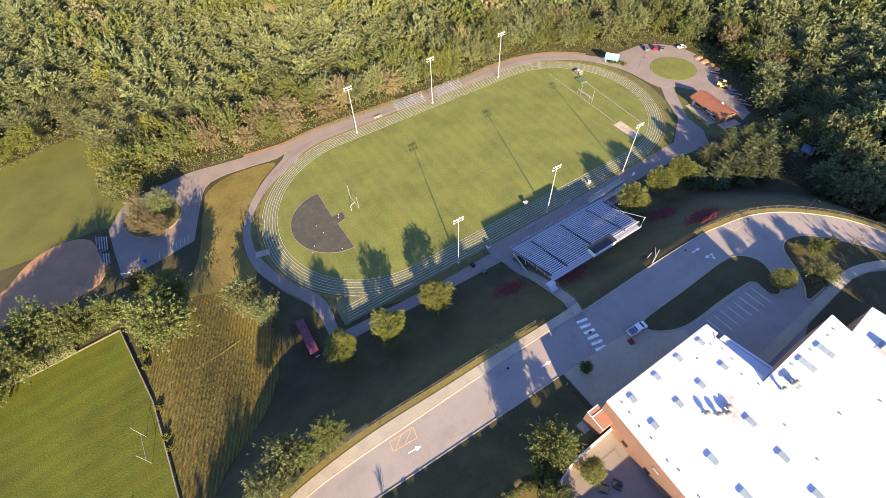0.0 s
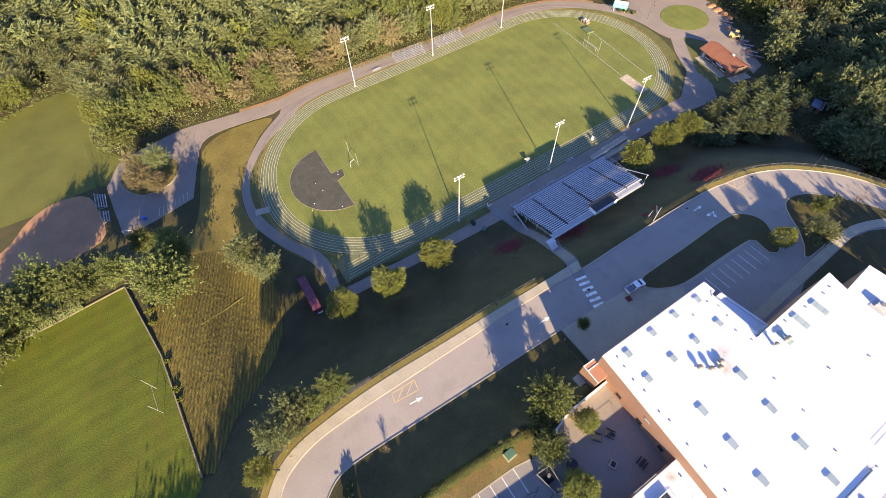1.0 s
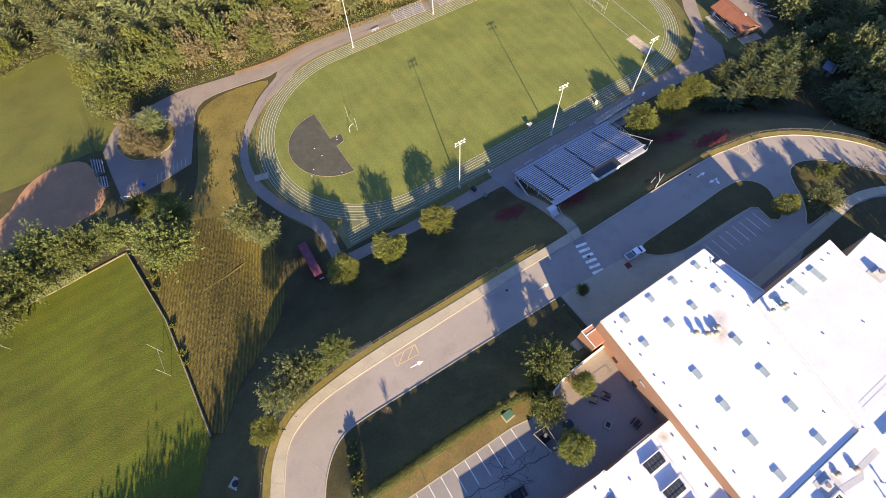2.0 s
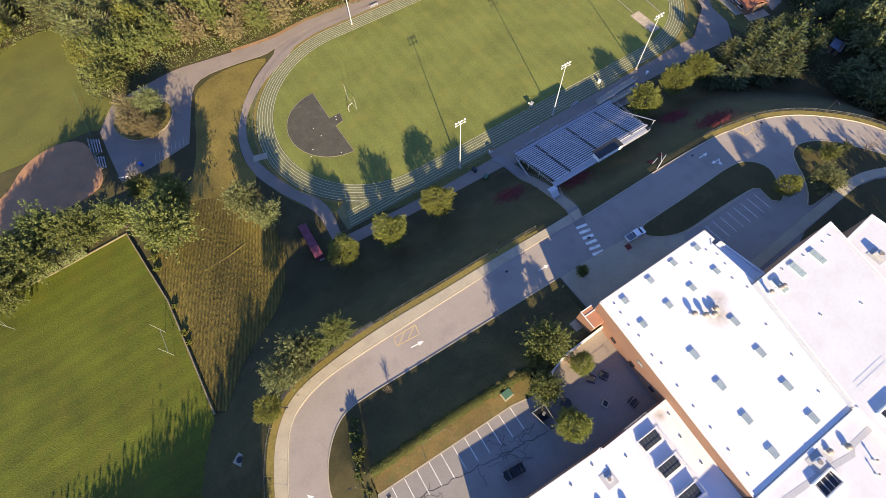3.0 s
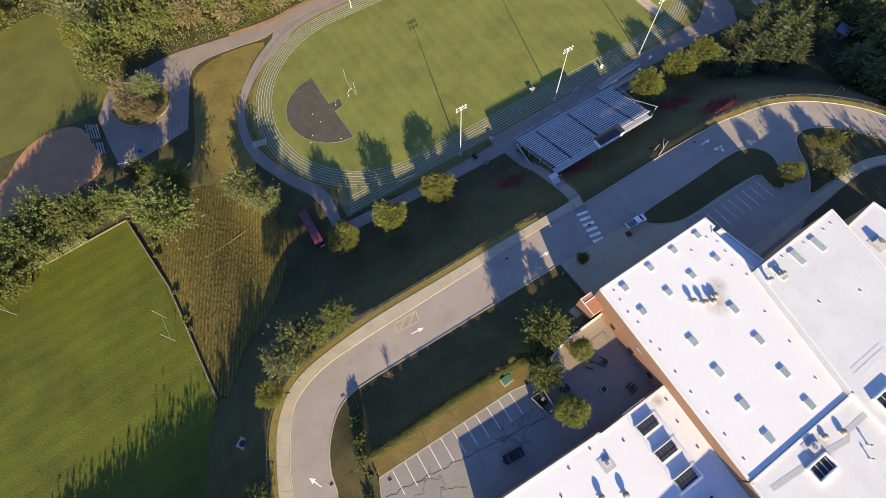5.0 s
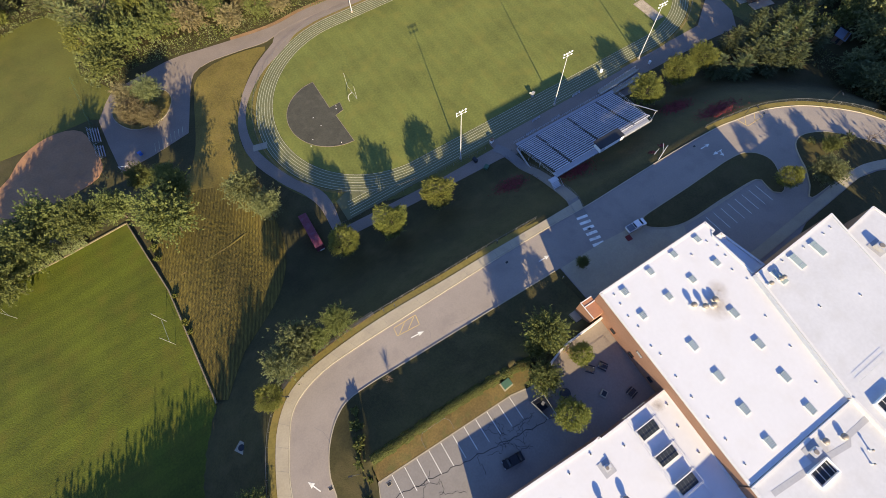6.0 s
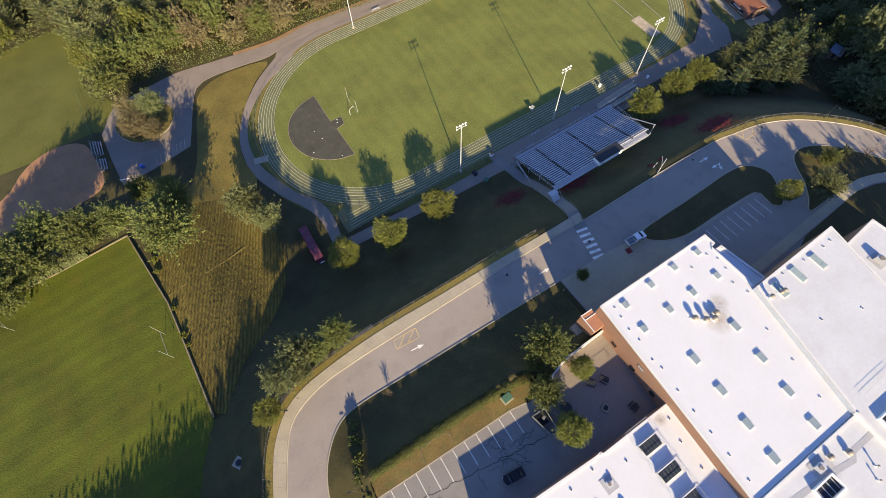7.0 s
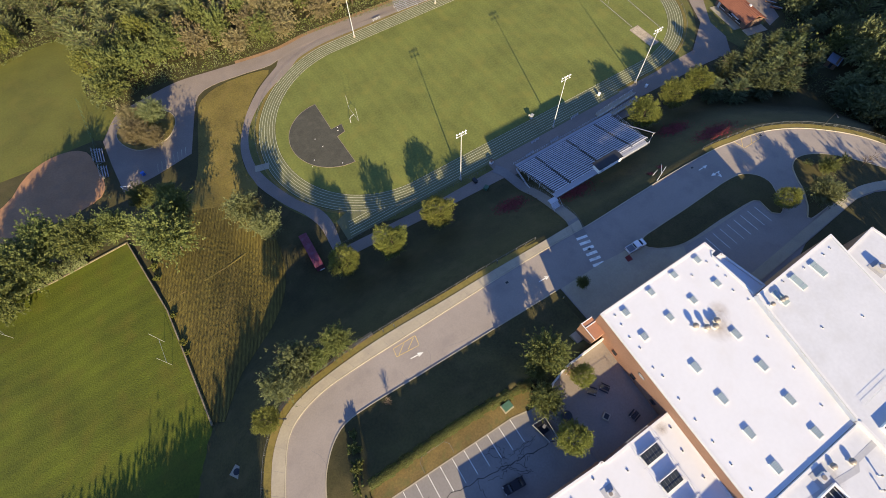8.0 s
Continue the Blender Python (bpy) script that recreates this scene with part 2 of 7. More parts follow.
def curve(pts, step=2.0, closed=False):
    """A smooth line through the points, with corners about every step metres."""
    p = [Vector((*q, 0)) for q in pts]
    n = len(p)
    out = []
    for i in range(n if closed else n - 1):
        a, b, c, d = (p[(i + k) % n] if closed else p[min(max(i + k, 0), n - 1)] for k in (-1, 0, 1, 2))
        parts = max(1, round((c - b).length / step))
        for j in range(parts):
            t = j / parts
            v = 0.5 * (2 * b + (c - a) * t + (2 * a - 5 * b + 4 * c - d) * t * t + (3 * b - a - 3 * c + d) * t ** 3)
            out.append((v.x, v.y))
    if not closed:
        out.append((p[-1].x, p[-1].y))
    return out


def offset(line, d, closed=False):
    """The line moved d metres to its left."""
    out = []
    n = len(line)
    for i in range(n):
        a = Vector(line[i - 1] if (i or closed) else line[0])
        b = Vector(line[(i + 1) % n] if (i < n - 1 or closed) else line[-1])
        u = (b - a).normalized()
        out.append((line[i][0] - u.y * d, line[i][1] + u.x * d))
    return out


def strip(line, w, z0, z1, closed=False, bm=None):
    """A kerb or painted line: a band of width w along the line with some thickness."""
    bm = bm or bmesh.new()
    a, b = offset(line, w / 2, closed), offset(line, -w / 2, closed)
    rows = [[bm.verts.new((*q, z)) for q, z in ((x, z0), (x, z1), (y, z1), (y, z0))] for x, y in zip(a, b)]
    for i in range(len(rows) if closed else len(rows) - 1):
        r, s = rows[i], rows[(i + 1) % len(rows)]
        for k in range(3):
            bm.faces.new((r[k], r[k + 1], s[k + 1], s[k]))
    bmesh.ops.recalc_face_normals(bm, faces=bm.faces)
    return bm


def sheet(name, pts, z, mat, label, category, depth=0.3):
    return tagged(part(name, prism(pts, z - depth, z), mat), label, category, kind="structure")


# ---- ground ----
CREST = [(166.8, -65.7), (161.6, -34.5), (158.6, -12.1), (156.4, 2.0), (153.8, 7.5), (150.0, 14.2), (143.2, 21.0), (134.0, 27.4), (125.3, 31.3), (115.4, 32.4),
         (94.7, 33.0), (77.0, 33.2), (63.1, 34.8), (50.2, 35.2), (34.4, 35.9), (19.5, 36.0), (6.1, 36.1), (-3.5, 36.0), (-12.9, 35.3), (-20.3, 34.1),
         (-25.5, 31.2), (-29.7, 26.8), (-32.5, 21.6), (-34.5, 16.6), (-37.6, 8.7), (-40.0, -10.2), (-44.6, -75.7)]
CREST_LINE = np.array(curve(CREST, 2.0))


def ground_height(x, y):
    """Level of the ground sheet: the school's terrace, its banks and the flat fields below."""
    x, y = np.atleast_1d(np.asarray(x, float)), np.atleast_1d(np.asarray(y, float))
    p = np.stack([x, y], -1)
    best = np.full(x.shape, 1e9)
    inside = np.zeros(x.shape, bool)
    a, b = CREST_LINE[:-1], CREST_LINE[1:]
    for s, e in zip(a, b):
        d = e - s
        t = np.clip(((p - s) @ d) / (d @ d), 0, 1)
        best = np.minimum(best, np.hypot(*(p - s - t[..., None] * d).T).reshape(x.shape) if p.ndim == 2 else np.linalg.norm(p - s - t[..., None] * d, axis=-1))
        cross = ((s[1] > y) != (e[1] > y)) & (x < (e[0] - s[0]) * (y - s[1]) / (e[1] - s[1] + 1e-12) + s[0])
        inside ^= cross
    s, e = CREST_LINE[-1], CREST_LINE[0]
    inside ^= ((s[1] > y) != (e[1] > y)) & (x < (e[0] - s[0]) * (y - s[1]) / (e[1] - s[1] + 1e-12) + s[0])
    inside |= (y < -64) & (x > -41) & (x < 165)
    def ease(v):
        v = np.clip(v, 0, 1)
        return v * v * (3 - 2 * v)
    width = 17.0 + 7.0 * ease((x + 34) / 14) * (y > 10)
    t = np.clip((best - 0.8) / width, 0, 1)
    slope = np.where(t < 0.85, t * 1.085, 1 - (1 - np.clip((t - 0.85) / 0.15, 0, 1)) ** 2 * 0.078)
    # guessed rise in the east, added to keep the woods there in shade
    shade_hill = 10.0 * ease((x - 172) / 45) * ease((72 - y) / 80)
    west = shade_hill + 6.0 * ease((-14 - x) / 24) * ease((120 - y) / 14)
    return np.where(inside, BED, west + (BED - west) * (1 - np.clip(slope, 0, 1)))


def ground_at(x, y):
    return float(ground_height(x, y)[0])


def grid_ground():
    near_x, near_y = np.arange(-130, 262, 2.0), np.arange(-80, 262, 2.0)
    far = np.array([300, 380, 520, 800, 1300, 2200.0])
    gx = np.concatenate([-130 - (far[::-1] - 262), near_x, far])
    gy = np.concatenate([-80 - (far[::-1] - 262), near_y, far])
    X, Y = np.meshgrid(gx, gy)
    Z = ground_height(X.ravel(), Y.ravel())
    n, m = X.shape
    verts = np.stack([X.ravel(), Y.ravel(), Z], 1)
    i = np.arange(n * m).reshape(n, m)
    quads = np.stack([i[:-1, :-1], i[:-1, 1:], i[1:, 1:], i[1:, :-1]], -1).reshape(-1, 4)
    me = bpy.data.meshes.new("ground")
    me.from_pydata(verts.tolist(), [], quads.tolist())
    me.polygons.foreach_set("use_smooth", [True] * len(me.polygons))
    me.materials.append(LAWN)
    return me


tagged(new("ground", grid_ground()), "rough green lawn and banks falling to the sports fields", "ground", kind="structure")

sheet("soccer_field", [(-41.0, 21.7), (-41.2, 58.5), (-41.6, 75.3), (-45.2, 102.5), (-65.2, 101.2), (-151.5, 101.0), (-156.5, 18.3)], 6.05, SOCCER,
      "bright green mown soccer field beside a wire fence", "soccer field", 0.2)
sheet("outfield", [(-135.3, 154.4), (-92.5, 156.2), (-67.7, 154.9), (-57.4, 156.6), (-47.2, 156.4), (-44.5, 178.6), (-42.5, 198.0), (-42.5, 222.0), (-60.0, 221.0), (-80.0, 217.0), (-143.8, 207.0)], 0.03, OUTFIELD,
      "mown green outfield of the ball diamond", "outfield", 0.2)


def draped_sheet(name, pts, lift, mat, label, category):
    """A sheet that follows the ground."""
    bm = bmesh.new()
    face = bm.faces.new([bm.verts.new((x, y, 0)) for x, y in pts])
    bmesh.ops.triangulate(bm, faces=[face])
    for _ in range(4):
        long = [e for e in bm.edges if e.calc_length() > 3.0]
        if not long:
            break
        bmesh.ops.subdivide_edges(bm, edges=long, cuts=1)
        bmesh.ops.triangulate(bm, faces=[f for f in bm.faces if len(f.verts) > 3])
    z = ground_height([v.co.x for v in bm.verts], [v.co.y for v in bm.verts])
    for v, h in zip(bm.verts, z):
        v.co.z = h + lift
    bmesh.ops.recalc_face_normals(bm, faces=bm.faces)
    if sum(f.normal.z for f in bm.faces) < 0:
        bmesh.ops.reverse_faces(bm, faces=bm.faces)
    return tagged(part(name, bm, mat, smooth=True), label, category, kind="structure")


draped_sheet("meadow", curve([(-40.4, 41.7), (-41.0, 89.0), (-37.0, 98.4), (-27.6, 105.2), (-16.0, 103.2), (-8.0, 101.4), (-9.4, 92.0), (-9.4, 80.0), (-12.4, 69.0), (-20.0, 59.0), (-31.0, 49.5)], 4.0, True), 0.12, MEADOW,
             "rough mown meadow of dry yellow brown grass", "meadow")
DRY_LAWN = material("dry_lawn", (0.150, 0.116, 0.025), 0.35, (0.6, 8.0), bump=0.12, bump_size=0.3, stain=(0.175, 0.128, 0.034), stain_amount=0.6)
draped_sheet("lawn_west", curve([(-27.8, 106.2), (-20.0, 124.8), (-16.0, 137.0), (-13.4, 145.1), (-9.0, 154.2), (2.2, 157.9), (17.6, 155.0), (9.6, 147.4), (1.5, 137.2), (-4.6, 126.1), (-7.1, 115.9), (-6.4, 105.7), (-8.0, 102.0), (-16.0, 103.6)], 4.0, True),
             0.1, DRY_LAWN, "dry yellow green lawn beside the track path", "lawn")


# ---- running track ----
CX0, CX1, CY, RIN, LANE = 40.6, 135.6, 114.6, 35.4, 0.93
SKEW = 0.09         # the west bend leans a little


def ring(inner, outer, z0, z1):
    bm = bmesh.new()
    rows = [[bm.verts.new((*q, z)) for q, z in ((a, z0), (a, z1), (b, z1), (b, z0))] for a, b in zip(inner, outer)]
    for i in range(len(rows)):
        r, s = rows[i - 1], rows[i]
        for k in range(3):
            bm.faces.new((r[k], r[k + 1], s[k + 1], s[k]))
    bmesh.ops.recalc_face_normals(bm, faces=bm.faces)
    return bm


def oval_n(r):
    k = 60
    right = [(CX1 + r * math.sin(a), CY - r * math.cos(a)) for a in (math.pi * i / k for i in range(k + 1))]
    left = [(CX0 + SKEW * r * math.cos(a) - r * math.sin(a), CY + r * math.cos(a)) for a in (math.pi * i / k for i in range(k + 1))]
    return right + left


sheet("infield", oval_n(RIN - 0.1), 0.05, TURF, "mown green infield turf inside the running track", "sports field", 0.2)
track = tagged(part("running_track", ring(oval_n(RIN), oval_n(RIN + 5.8), -0.15, 0.06), TRACK),
               "olive grey running track with pale lane lines round the turf", "running track", kind="structure")
for i in range(7):
    part("lane_line", strip(oval_n(RIN + 0.1 + i * LANE), 0.12, 0.05, 0.075, True), LANE_PAINT, track)
tagged(part("track_surround", ring(oval_n(RIN + 5.9), oval_n(RIN + 10.5), -0.15, 0.02), OLIVE_GRASS), "olive rough grass round the running track", "grass", kind="structure")
tagged(part("sprint_straight", prism([(9.0, 71.6), (118, 71.6), (118, CY - RIN - 5.8), (30, CY - RIN - 5.8), (14.5, 81.5), (9.0, 79.5)], -0.15, 0.055), TRACK),
       "olive grey sprint straight beside the oval track", "running track", kind="structure")
for i in range(6):
    y = 72.6 + i * 0.95
    reach = math.sqrt((RIN + 5.9) ** 2 - (CY - y) ** 2) if CY - y < RIN + 5.9 else 0.0
    end = CX0 - SKEW * (CY - y) - reach - 0.3 if reach else 118.0
    if end > 12:
        tagged(part("sprint_line", strip([(10.4 + 0.3 * i, y), (end, y)], 0.12, 0.04, 0.07), LANE_PAINT), "pale painted sprint lane line", "lane line", kind="structure")

# ---- roads and pavements of the terrace ----
KERB_N = curve([(-38.2, -31.5), (-35.4, 2.6), (-31.9, 11.5), (-30.6, 15.8), (-28.0, 21.8), (-24.9, 27.1), (-20.6, 30.0), (-14.0, 31.8), (-4.8, 32.3), (4.4, 32.4),
                (17.7, 32.5), (35.9, 32.6), (51.2, 32.4), (63.2, 31.9), (76.3, 31.9), (94.9, 31.8), (110.6, 31.1), (117.4, 30.0), (124.5, 28.7), (130.5, 26.7),
                (137.4, 22.9), (143.4, 17.8), (148.6, 12.0), (152.2, 5.5), (154.2, -2.0), (158.0, -24.3)], 1.5)
KERB_S = curve([(-27.0, -31.1), (-25.9, 0.7), (-23.9, 7.7), (-23.5, 11.2), (-21.4, 16.1), (-17.7, 20.5), (-13.5, 22.9), (-8.3, 23.3), (-2.6, 23.2), (4.1, 23.0),
                (11.8, 22.8), (26.9, 22.4), (44.4, 21.9)], 1.5)
tagged(part("road", prism(KERB_N + [(160.3, -55.4), (47.3, -60.5), (45.6, 21.8)] + KERB_S[::-1], PLAT - 0.4, PLAT - 0.12), ASPHALT),
       "pale worn asphalt school road curving round the terrace", "road", kind="structure")
WALK_OUT = curve([(-39.7, -31.6), (-36.7, 5.6), (-34.5, 13.0), (-33.4, 16.4), (-31.4, 21.4), (-28.8, 26.3), (-24.7, 30.7), (-19.6, 33.2), (-12.7, 34.4), (-3.3, 35.2),
                  (6.1, 35.4), (19.6, 35.1), (34.3, 35.0), (50.5, 34.6), (62.6, 34.5)], 1.5)
WALK_IN = [q for q in offset(KERB_N, 0.15) if q[0] < 62]
sidewalk = tagged(part("sidewalk", prism(WALK_IN + WALK_OUT[::-1], PLAT - 0.4, PLAT), CONCRETE),
                  "pale concrete sidewalk along the school road", "sidewalk", kind="structure")
tagged(part("kerb_north", strip(KERB_N, 0.18, PLAT - 0.3, PLAT + 0.02), KERB_PAINT), "worn yellow painted kerb along the road", "kerb", kind="structure")
tagged(part("kerb_south", strip(KERB_S, 0.25, PLAT - 0.3, PLAT + 0.02), CONCRETE), "grey concrete kerb along the lawn", "kerb", kind="structure")


def resample(line, n):
    """n points evenly along a line."""
    p = np.array(line, float)
    s = np.concatenate([[0], np.cumsum(np.hypot(*np.diff(p, axis=0).T))])
    t = np.linspace(0, s[-1], n)
    return np.stack([np.interp(t, s, p[:, 0]), np.interp(t, s, p[:, 1])], 1)


def sloped_lawn():
    """The bank of lawn that rises from the road's inner kerb to the school's level."""
    low = resample([q for q in offset(KERB_S, -0.12) if q[1] > -14 or q[0] > 0] + [(44.2, 21.4)], 90)
    top = np.concatenate([resample([(-21, -14), (-17, 0), (-15.2, 5.4), (-14.8, 8.4)], 30), resample([(-14.0, 8.4), (4, 8.4), (23, 8.4), (28.2, 5.0), (32.8, 6.2), (44.2, 6.4)], 60)])
    steps = [0, 0.06, 0.16, 0.3, 0.45, 0.6, 0.74, 0.88, 0.985, 1]
    bm = bmesh.new()
    rows = []
    for v in steps:
        row = []
        for k, (a, c) in enumerate(zip(low, top)):
            # crest lifted above the school's level so the bank lies in its own shade
            crest = 3.0 + (1.35 if c[0] < 25 else 0.85) * min(1, max(0, (k - 24) / 8))
            bow = 1.25 + 2.6 * min(1, max(0, (c[0] - 22) / 7))
            h = 3.0 if v == 1 else 0.03 + crest * (v / 0.985) ** bow
            q = a + (c - a) * v
            row.append(bm.verts.new((*q, PLAT + h)))
        rows.append(row)
    skirt = [bm.verts.new((q.co.x, q.co.y, PLAT - 0.4)) for q in (rows[k][-1] for k in range(len(steps)))]
    for r, s in zip(rows, rows[1:]):
        for k in range(len(r) - 1):
            bm.faces.new((r[k], r[k + 1], s[k + 1], s[k]))
    for k in range(len(steps) - 1):
        bm.faces.new((rows[k][-1], skirt[k], skirt[k + 1], rows[k + 1][-1]))
    bmesh.ops.recalc_face_normals(bm, faces=bm.faces)
    return bm


tagged(part("lawn_south", sloped_lawn(), LAWN, smooth=True), "dark green lawn bank between the road and the school", "lawn", kind="structure")
sheet("verge_south", [(-14.8, 8.4), (24.0, 8.4), (23.6, 5.6), (20.4, 3.5), (16.9, 4.15), (-15.0, 5.1)], SCH + 0.03, WOODCHIP,
      "dry yellow brown grass strip behind the parking lot", "grass strip", 3.4)
sheet("parking_lot_south", [(-15.1, 5.0), (16.9, 4.0), (20.4, 3.3), (25.8, 3.2), (26.4, -13.2), (-1.7, -11.2), (-4.5, -34), (-26, -34), (-21, -14), (-17, 0)], SCH - 0.09, DARK_ASPHALT,
      "grey cracked asphalt parking lot behind the school", "parking lot", 3.3)
sheet("courtyard", [(25.8, 3.2), (28.2, 4.6), (32.8, 5.8), (44.2, 6.1), (44.8, -14.0), (26.4, -13.2)], SCH - 0.02, PAVING, "tan concrete courtyard beside the brick wall", "courtyard", 3.3)
tagged(part("retaining_wall", strip([(25.8, 3.4), (28.2, 4.8), (32.8, 6.0), (44.2, 6.3)], 0.4, PLAT - 0.3, SCH + 1.7), TRIM), "pale concrete retaining wall round the courtyard", "wall", kind="structure")
tagged(part("kerb_lot", strip([(-17.0, 0.2), (-15.1, 5.05), (16.9, 4.05), (20.3, 3.4)], 0.25, SCH - 0.3, SCH + 0.06), CONCRETE), "pale concrete kerb along the parking lot", "kerb", kind="structure")
sheet("plaza", [(45.9, 21.7), (59.5, 21.5), (71.7, 20.3), (72.5, 18.3), (78.6, 14.9), (89.5, 13.95), (109.3, 13.8), (109.3, 12.9), (89.0, 12.9), (79.5, 13.4), (77.8, 10.2), (46.1, 10.5)], PLAT - 0.06, CONCRETE,
      "grey paved forecourt along the white roofed school", "forecourt", 0.3)
ISLAND_MID = curve([(71.2, 19.6), (73.0, 21.1), (79.0, 21.3), (88.2, 21.3), (98.0, 21.5), (103.6, 21.6), (109.4, 21.0), (112.9, 18.7), (114.3, 15.0), (112.6, 11.0), (110.4, 7.4), (108.0, 6.4),
                    (106.4, 7.8), (106.6, 10.7), (105.6, 13.0), (94.2, 13.7), (80.4, 14.0), (73.4, 16.8)], 1.5, True)
sheet("island_mid", ISLAND_MID, PLAT + 0.03, LAWN, "dark green grass island between road and parking", "grass island", 0.4)
ISLAND_EAST = curve([(121.6, 11.6), (124.2, 14.9), (127.9, 16.0), (132.4, 14.5), (136.8, 11.0), (141.0, 5.6), (145.0, -1.0), (147.4, -6.6), (140.0, -2.2), (128.5, 0.8), (113.4, 1.0), (116.0, 3.8), (119.5, 7.8)], 1.5, True)
sheet("island_east", ISLAND_EAST, PLAT + 0.03, LAWN, "green grass island with small trees beside the road", "grass island", 0.4)
for nm, line in (("kerb_mid", ISLAND_MID), ("kerb_east", ISLAND_EAST)):
    tagged(part(nm, strip(line, 0.22, PLAT - 0.3, PLAT + 0.05, True), CONCRETE), "concrete kerb round a grass island", "kerb", kind="structure")
EAST_PATH = curve([(82.0, -2.6), (101.9, -1.7), (113.8, -1.1), (128.6, -0.5), (135.5, -1.7), (142.4, -4.9), (150.3, -10.3), (160.7, -20.1)], 2.0)
tagged(part("footpath_east", strip(EAST_PATH, 2.6, PLAT - 0.3, PLAT + 0.06), CONCRETE), "grey concrete footpath curving past the school", "footpath", kind="structure")
sheet("lawn_east", [(105.9, -3.0), (113.8, -2.6), (128.6, -1.8), (134.6, -3.1), (141.4, -6.4), (149.5, -11.8), (157.7, -19.3), (158.8, -34.5), (103.1, -36.8), (102.0, -4.3)], PLAT, LAWN,
      "dark green lawn beside the school wall", "lawn", 0.3)

# crossing, arrows and bays
for i in range(6):
    u = (i + 0.5) / 6
    cx, cy = 59.8 + (57.8 - 59.8) * u, 30.75 + (20.9 - 30.75) * u
    tagged(part("crosswalk_bar", boxes(((cx, cy, PLAT - 0.112), (3.1, 0.78, 0.02), -12)), PAINT), "white painted crosswalk bar on asphalt", "crosswalk", "crosswalk bars", "structure")


def arrow(x, y, turn, s=1.0, hook=False):
    m = Matrix.Translation((x, y, PLAT - 0.11)) @ Matrix.Rotation(radians(turn), 4, "Z") @ Matrix.Scale(s, 4)
    bm = prism([(-1.6, -0.12), (0.3, -0.12), (0.3, -0.55), (1.7, 0), (0.3, 0.55), (0.3, 0.12), (-1.6, 0.12)], -0.01, 0.01)
    if hook:
        prism([(-1.2, 0.1), (-0.9, 0.1), (-0.3, 1.0), (0.1, 0.9), (-0.5, 1.9), (-1.1, 0.9), (-0.7, 1.0)], -0.01, 0.012, bm)
    bm.transform(m)
    tagged(part("road_arrow", bm, PAINT), "white painted turn arrow on the asphalt", "road arrow", "road arrows", "structure")


arrow(7.2, 27.1, -6)
arrow(44.0, 26.1, -2)
arrow(-27.0, 11.7, 116)
arrow(103.0, 28.3, -1)
arrow(104.4, 25.0, 178, 1.0, True)
bm = bmesh.new()
for a, b in (((3.4, 31.5), (9.3, 31.4)), ((9.3, 31.4), (8.9, 28.9)), ((8.9, 28.9), (3.1, 29.4)), ((3.1, 29.4), (3.4, 31.5)), ((3.8, 29.5), (6.2, 31.3)), ((6.2, 29.4), (8.7, 31.2))):
    strip([a, b], 0.14, PLAT - 0.13, PLAT - 0.10, bm=bm)
tagged(part("hatched_bay", bm, YELLOW), "yellow hatched no-parking box beside the kerb", "road marking", kind="structure")
bm = bmesh.new()
for a, b in (((117.7, 30.4), (118.4, 26.6)), ((118.4, 26.6), (125.0, 26.6)), ((125.0, 26.6), (124.7, 29.5)), ((118.2, 27.0), (120.9, 30.1)), ((121.6, 26.7), (124.4, 29.6))):
    strip([a, b], 0.14, PLAT - 0.13, PLAT - 0.10, bm=bm)
tagged(part("hatched_bay", bm, YELLOW), "yellow hatched no-parking box beside the kerb", "road marking", kind="structure")
for i in range(11):
    x, y = -12.1 + 2.845 * i, 4.85 - 0.083 * i
    tagged(part("bay_line", boxes(((x - 0.1, y - 2.6, SCH - 0.082), (0.12, 5.0, 0.02), -1)), PAINT), "white painted parking bay line", "bay line", "bay lines south", "structure")
for i in range(8):
    x = 86.2 + 2.58 * i
    tagged(part("bay_line", boxes(((x, 9.4 - 0.06 * i, PLAT - 0.112), (0.12, 5.4, 0.02), 2)), PAINT), "white painted parking bay line", "bay line", "bay lines east", "structure")

# ---- paths and lots on the field level ----
FAR_N = curve([(-44.4, 154.0), (-40.4, 161.0), (-36.8, 164.8), (-24.1, 167.5), (-12.9, 168.8), (0.1, 166.9), (22.8, 163.8), (38.9, 165.4), (61.6, 164.6), (78.4, 163.9), (107.2, 161.5), (128.7, 162.3), (143.6, 161.6),
               (160.9, 156.6), (172.8, 148.2), (183.1, 136.9), (197.0, 134.8), (208.3, 133.7), (218.8, 124.7), (221.3, 111.9), (216.0, 98.0), (207.3, 82.8), (196.4, 63.4)], 3.0)
FAR_S = curve([(-13.8, 148.1), (-9.5, 156.7), (-2.9, 159.2), (8.4, 158.4), (19.2, 157.1), (26.3, 159.4), (36.9, 160.4), (55.9, 160.0), (74.7, 157.4), (107.6, 156.4), (138.3, 155.7), (155.6, 151.4),
               (169.4, 143.1), (177.8, 132.2), (182.0, 119.9), (182.5, 107.4), (183.9, 101.6), (188.8, 99.2), (192.6, 94.0), (195.4, 86.0), (194.2, 74.0), (190.0, 63.0)], 3.0)
tagged(part("service_road", prism(FAR_N + FAR_S[::-1] + [(-20.1, 131.4), (-33.1, 128.8), (-43.7, 127.9), (-44.3, 142.1)], -0.2, 0.07), PATH),
       "worn grey brown service road behind the track", "road", kind="structure")
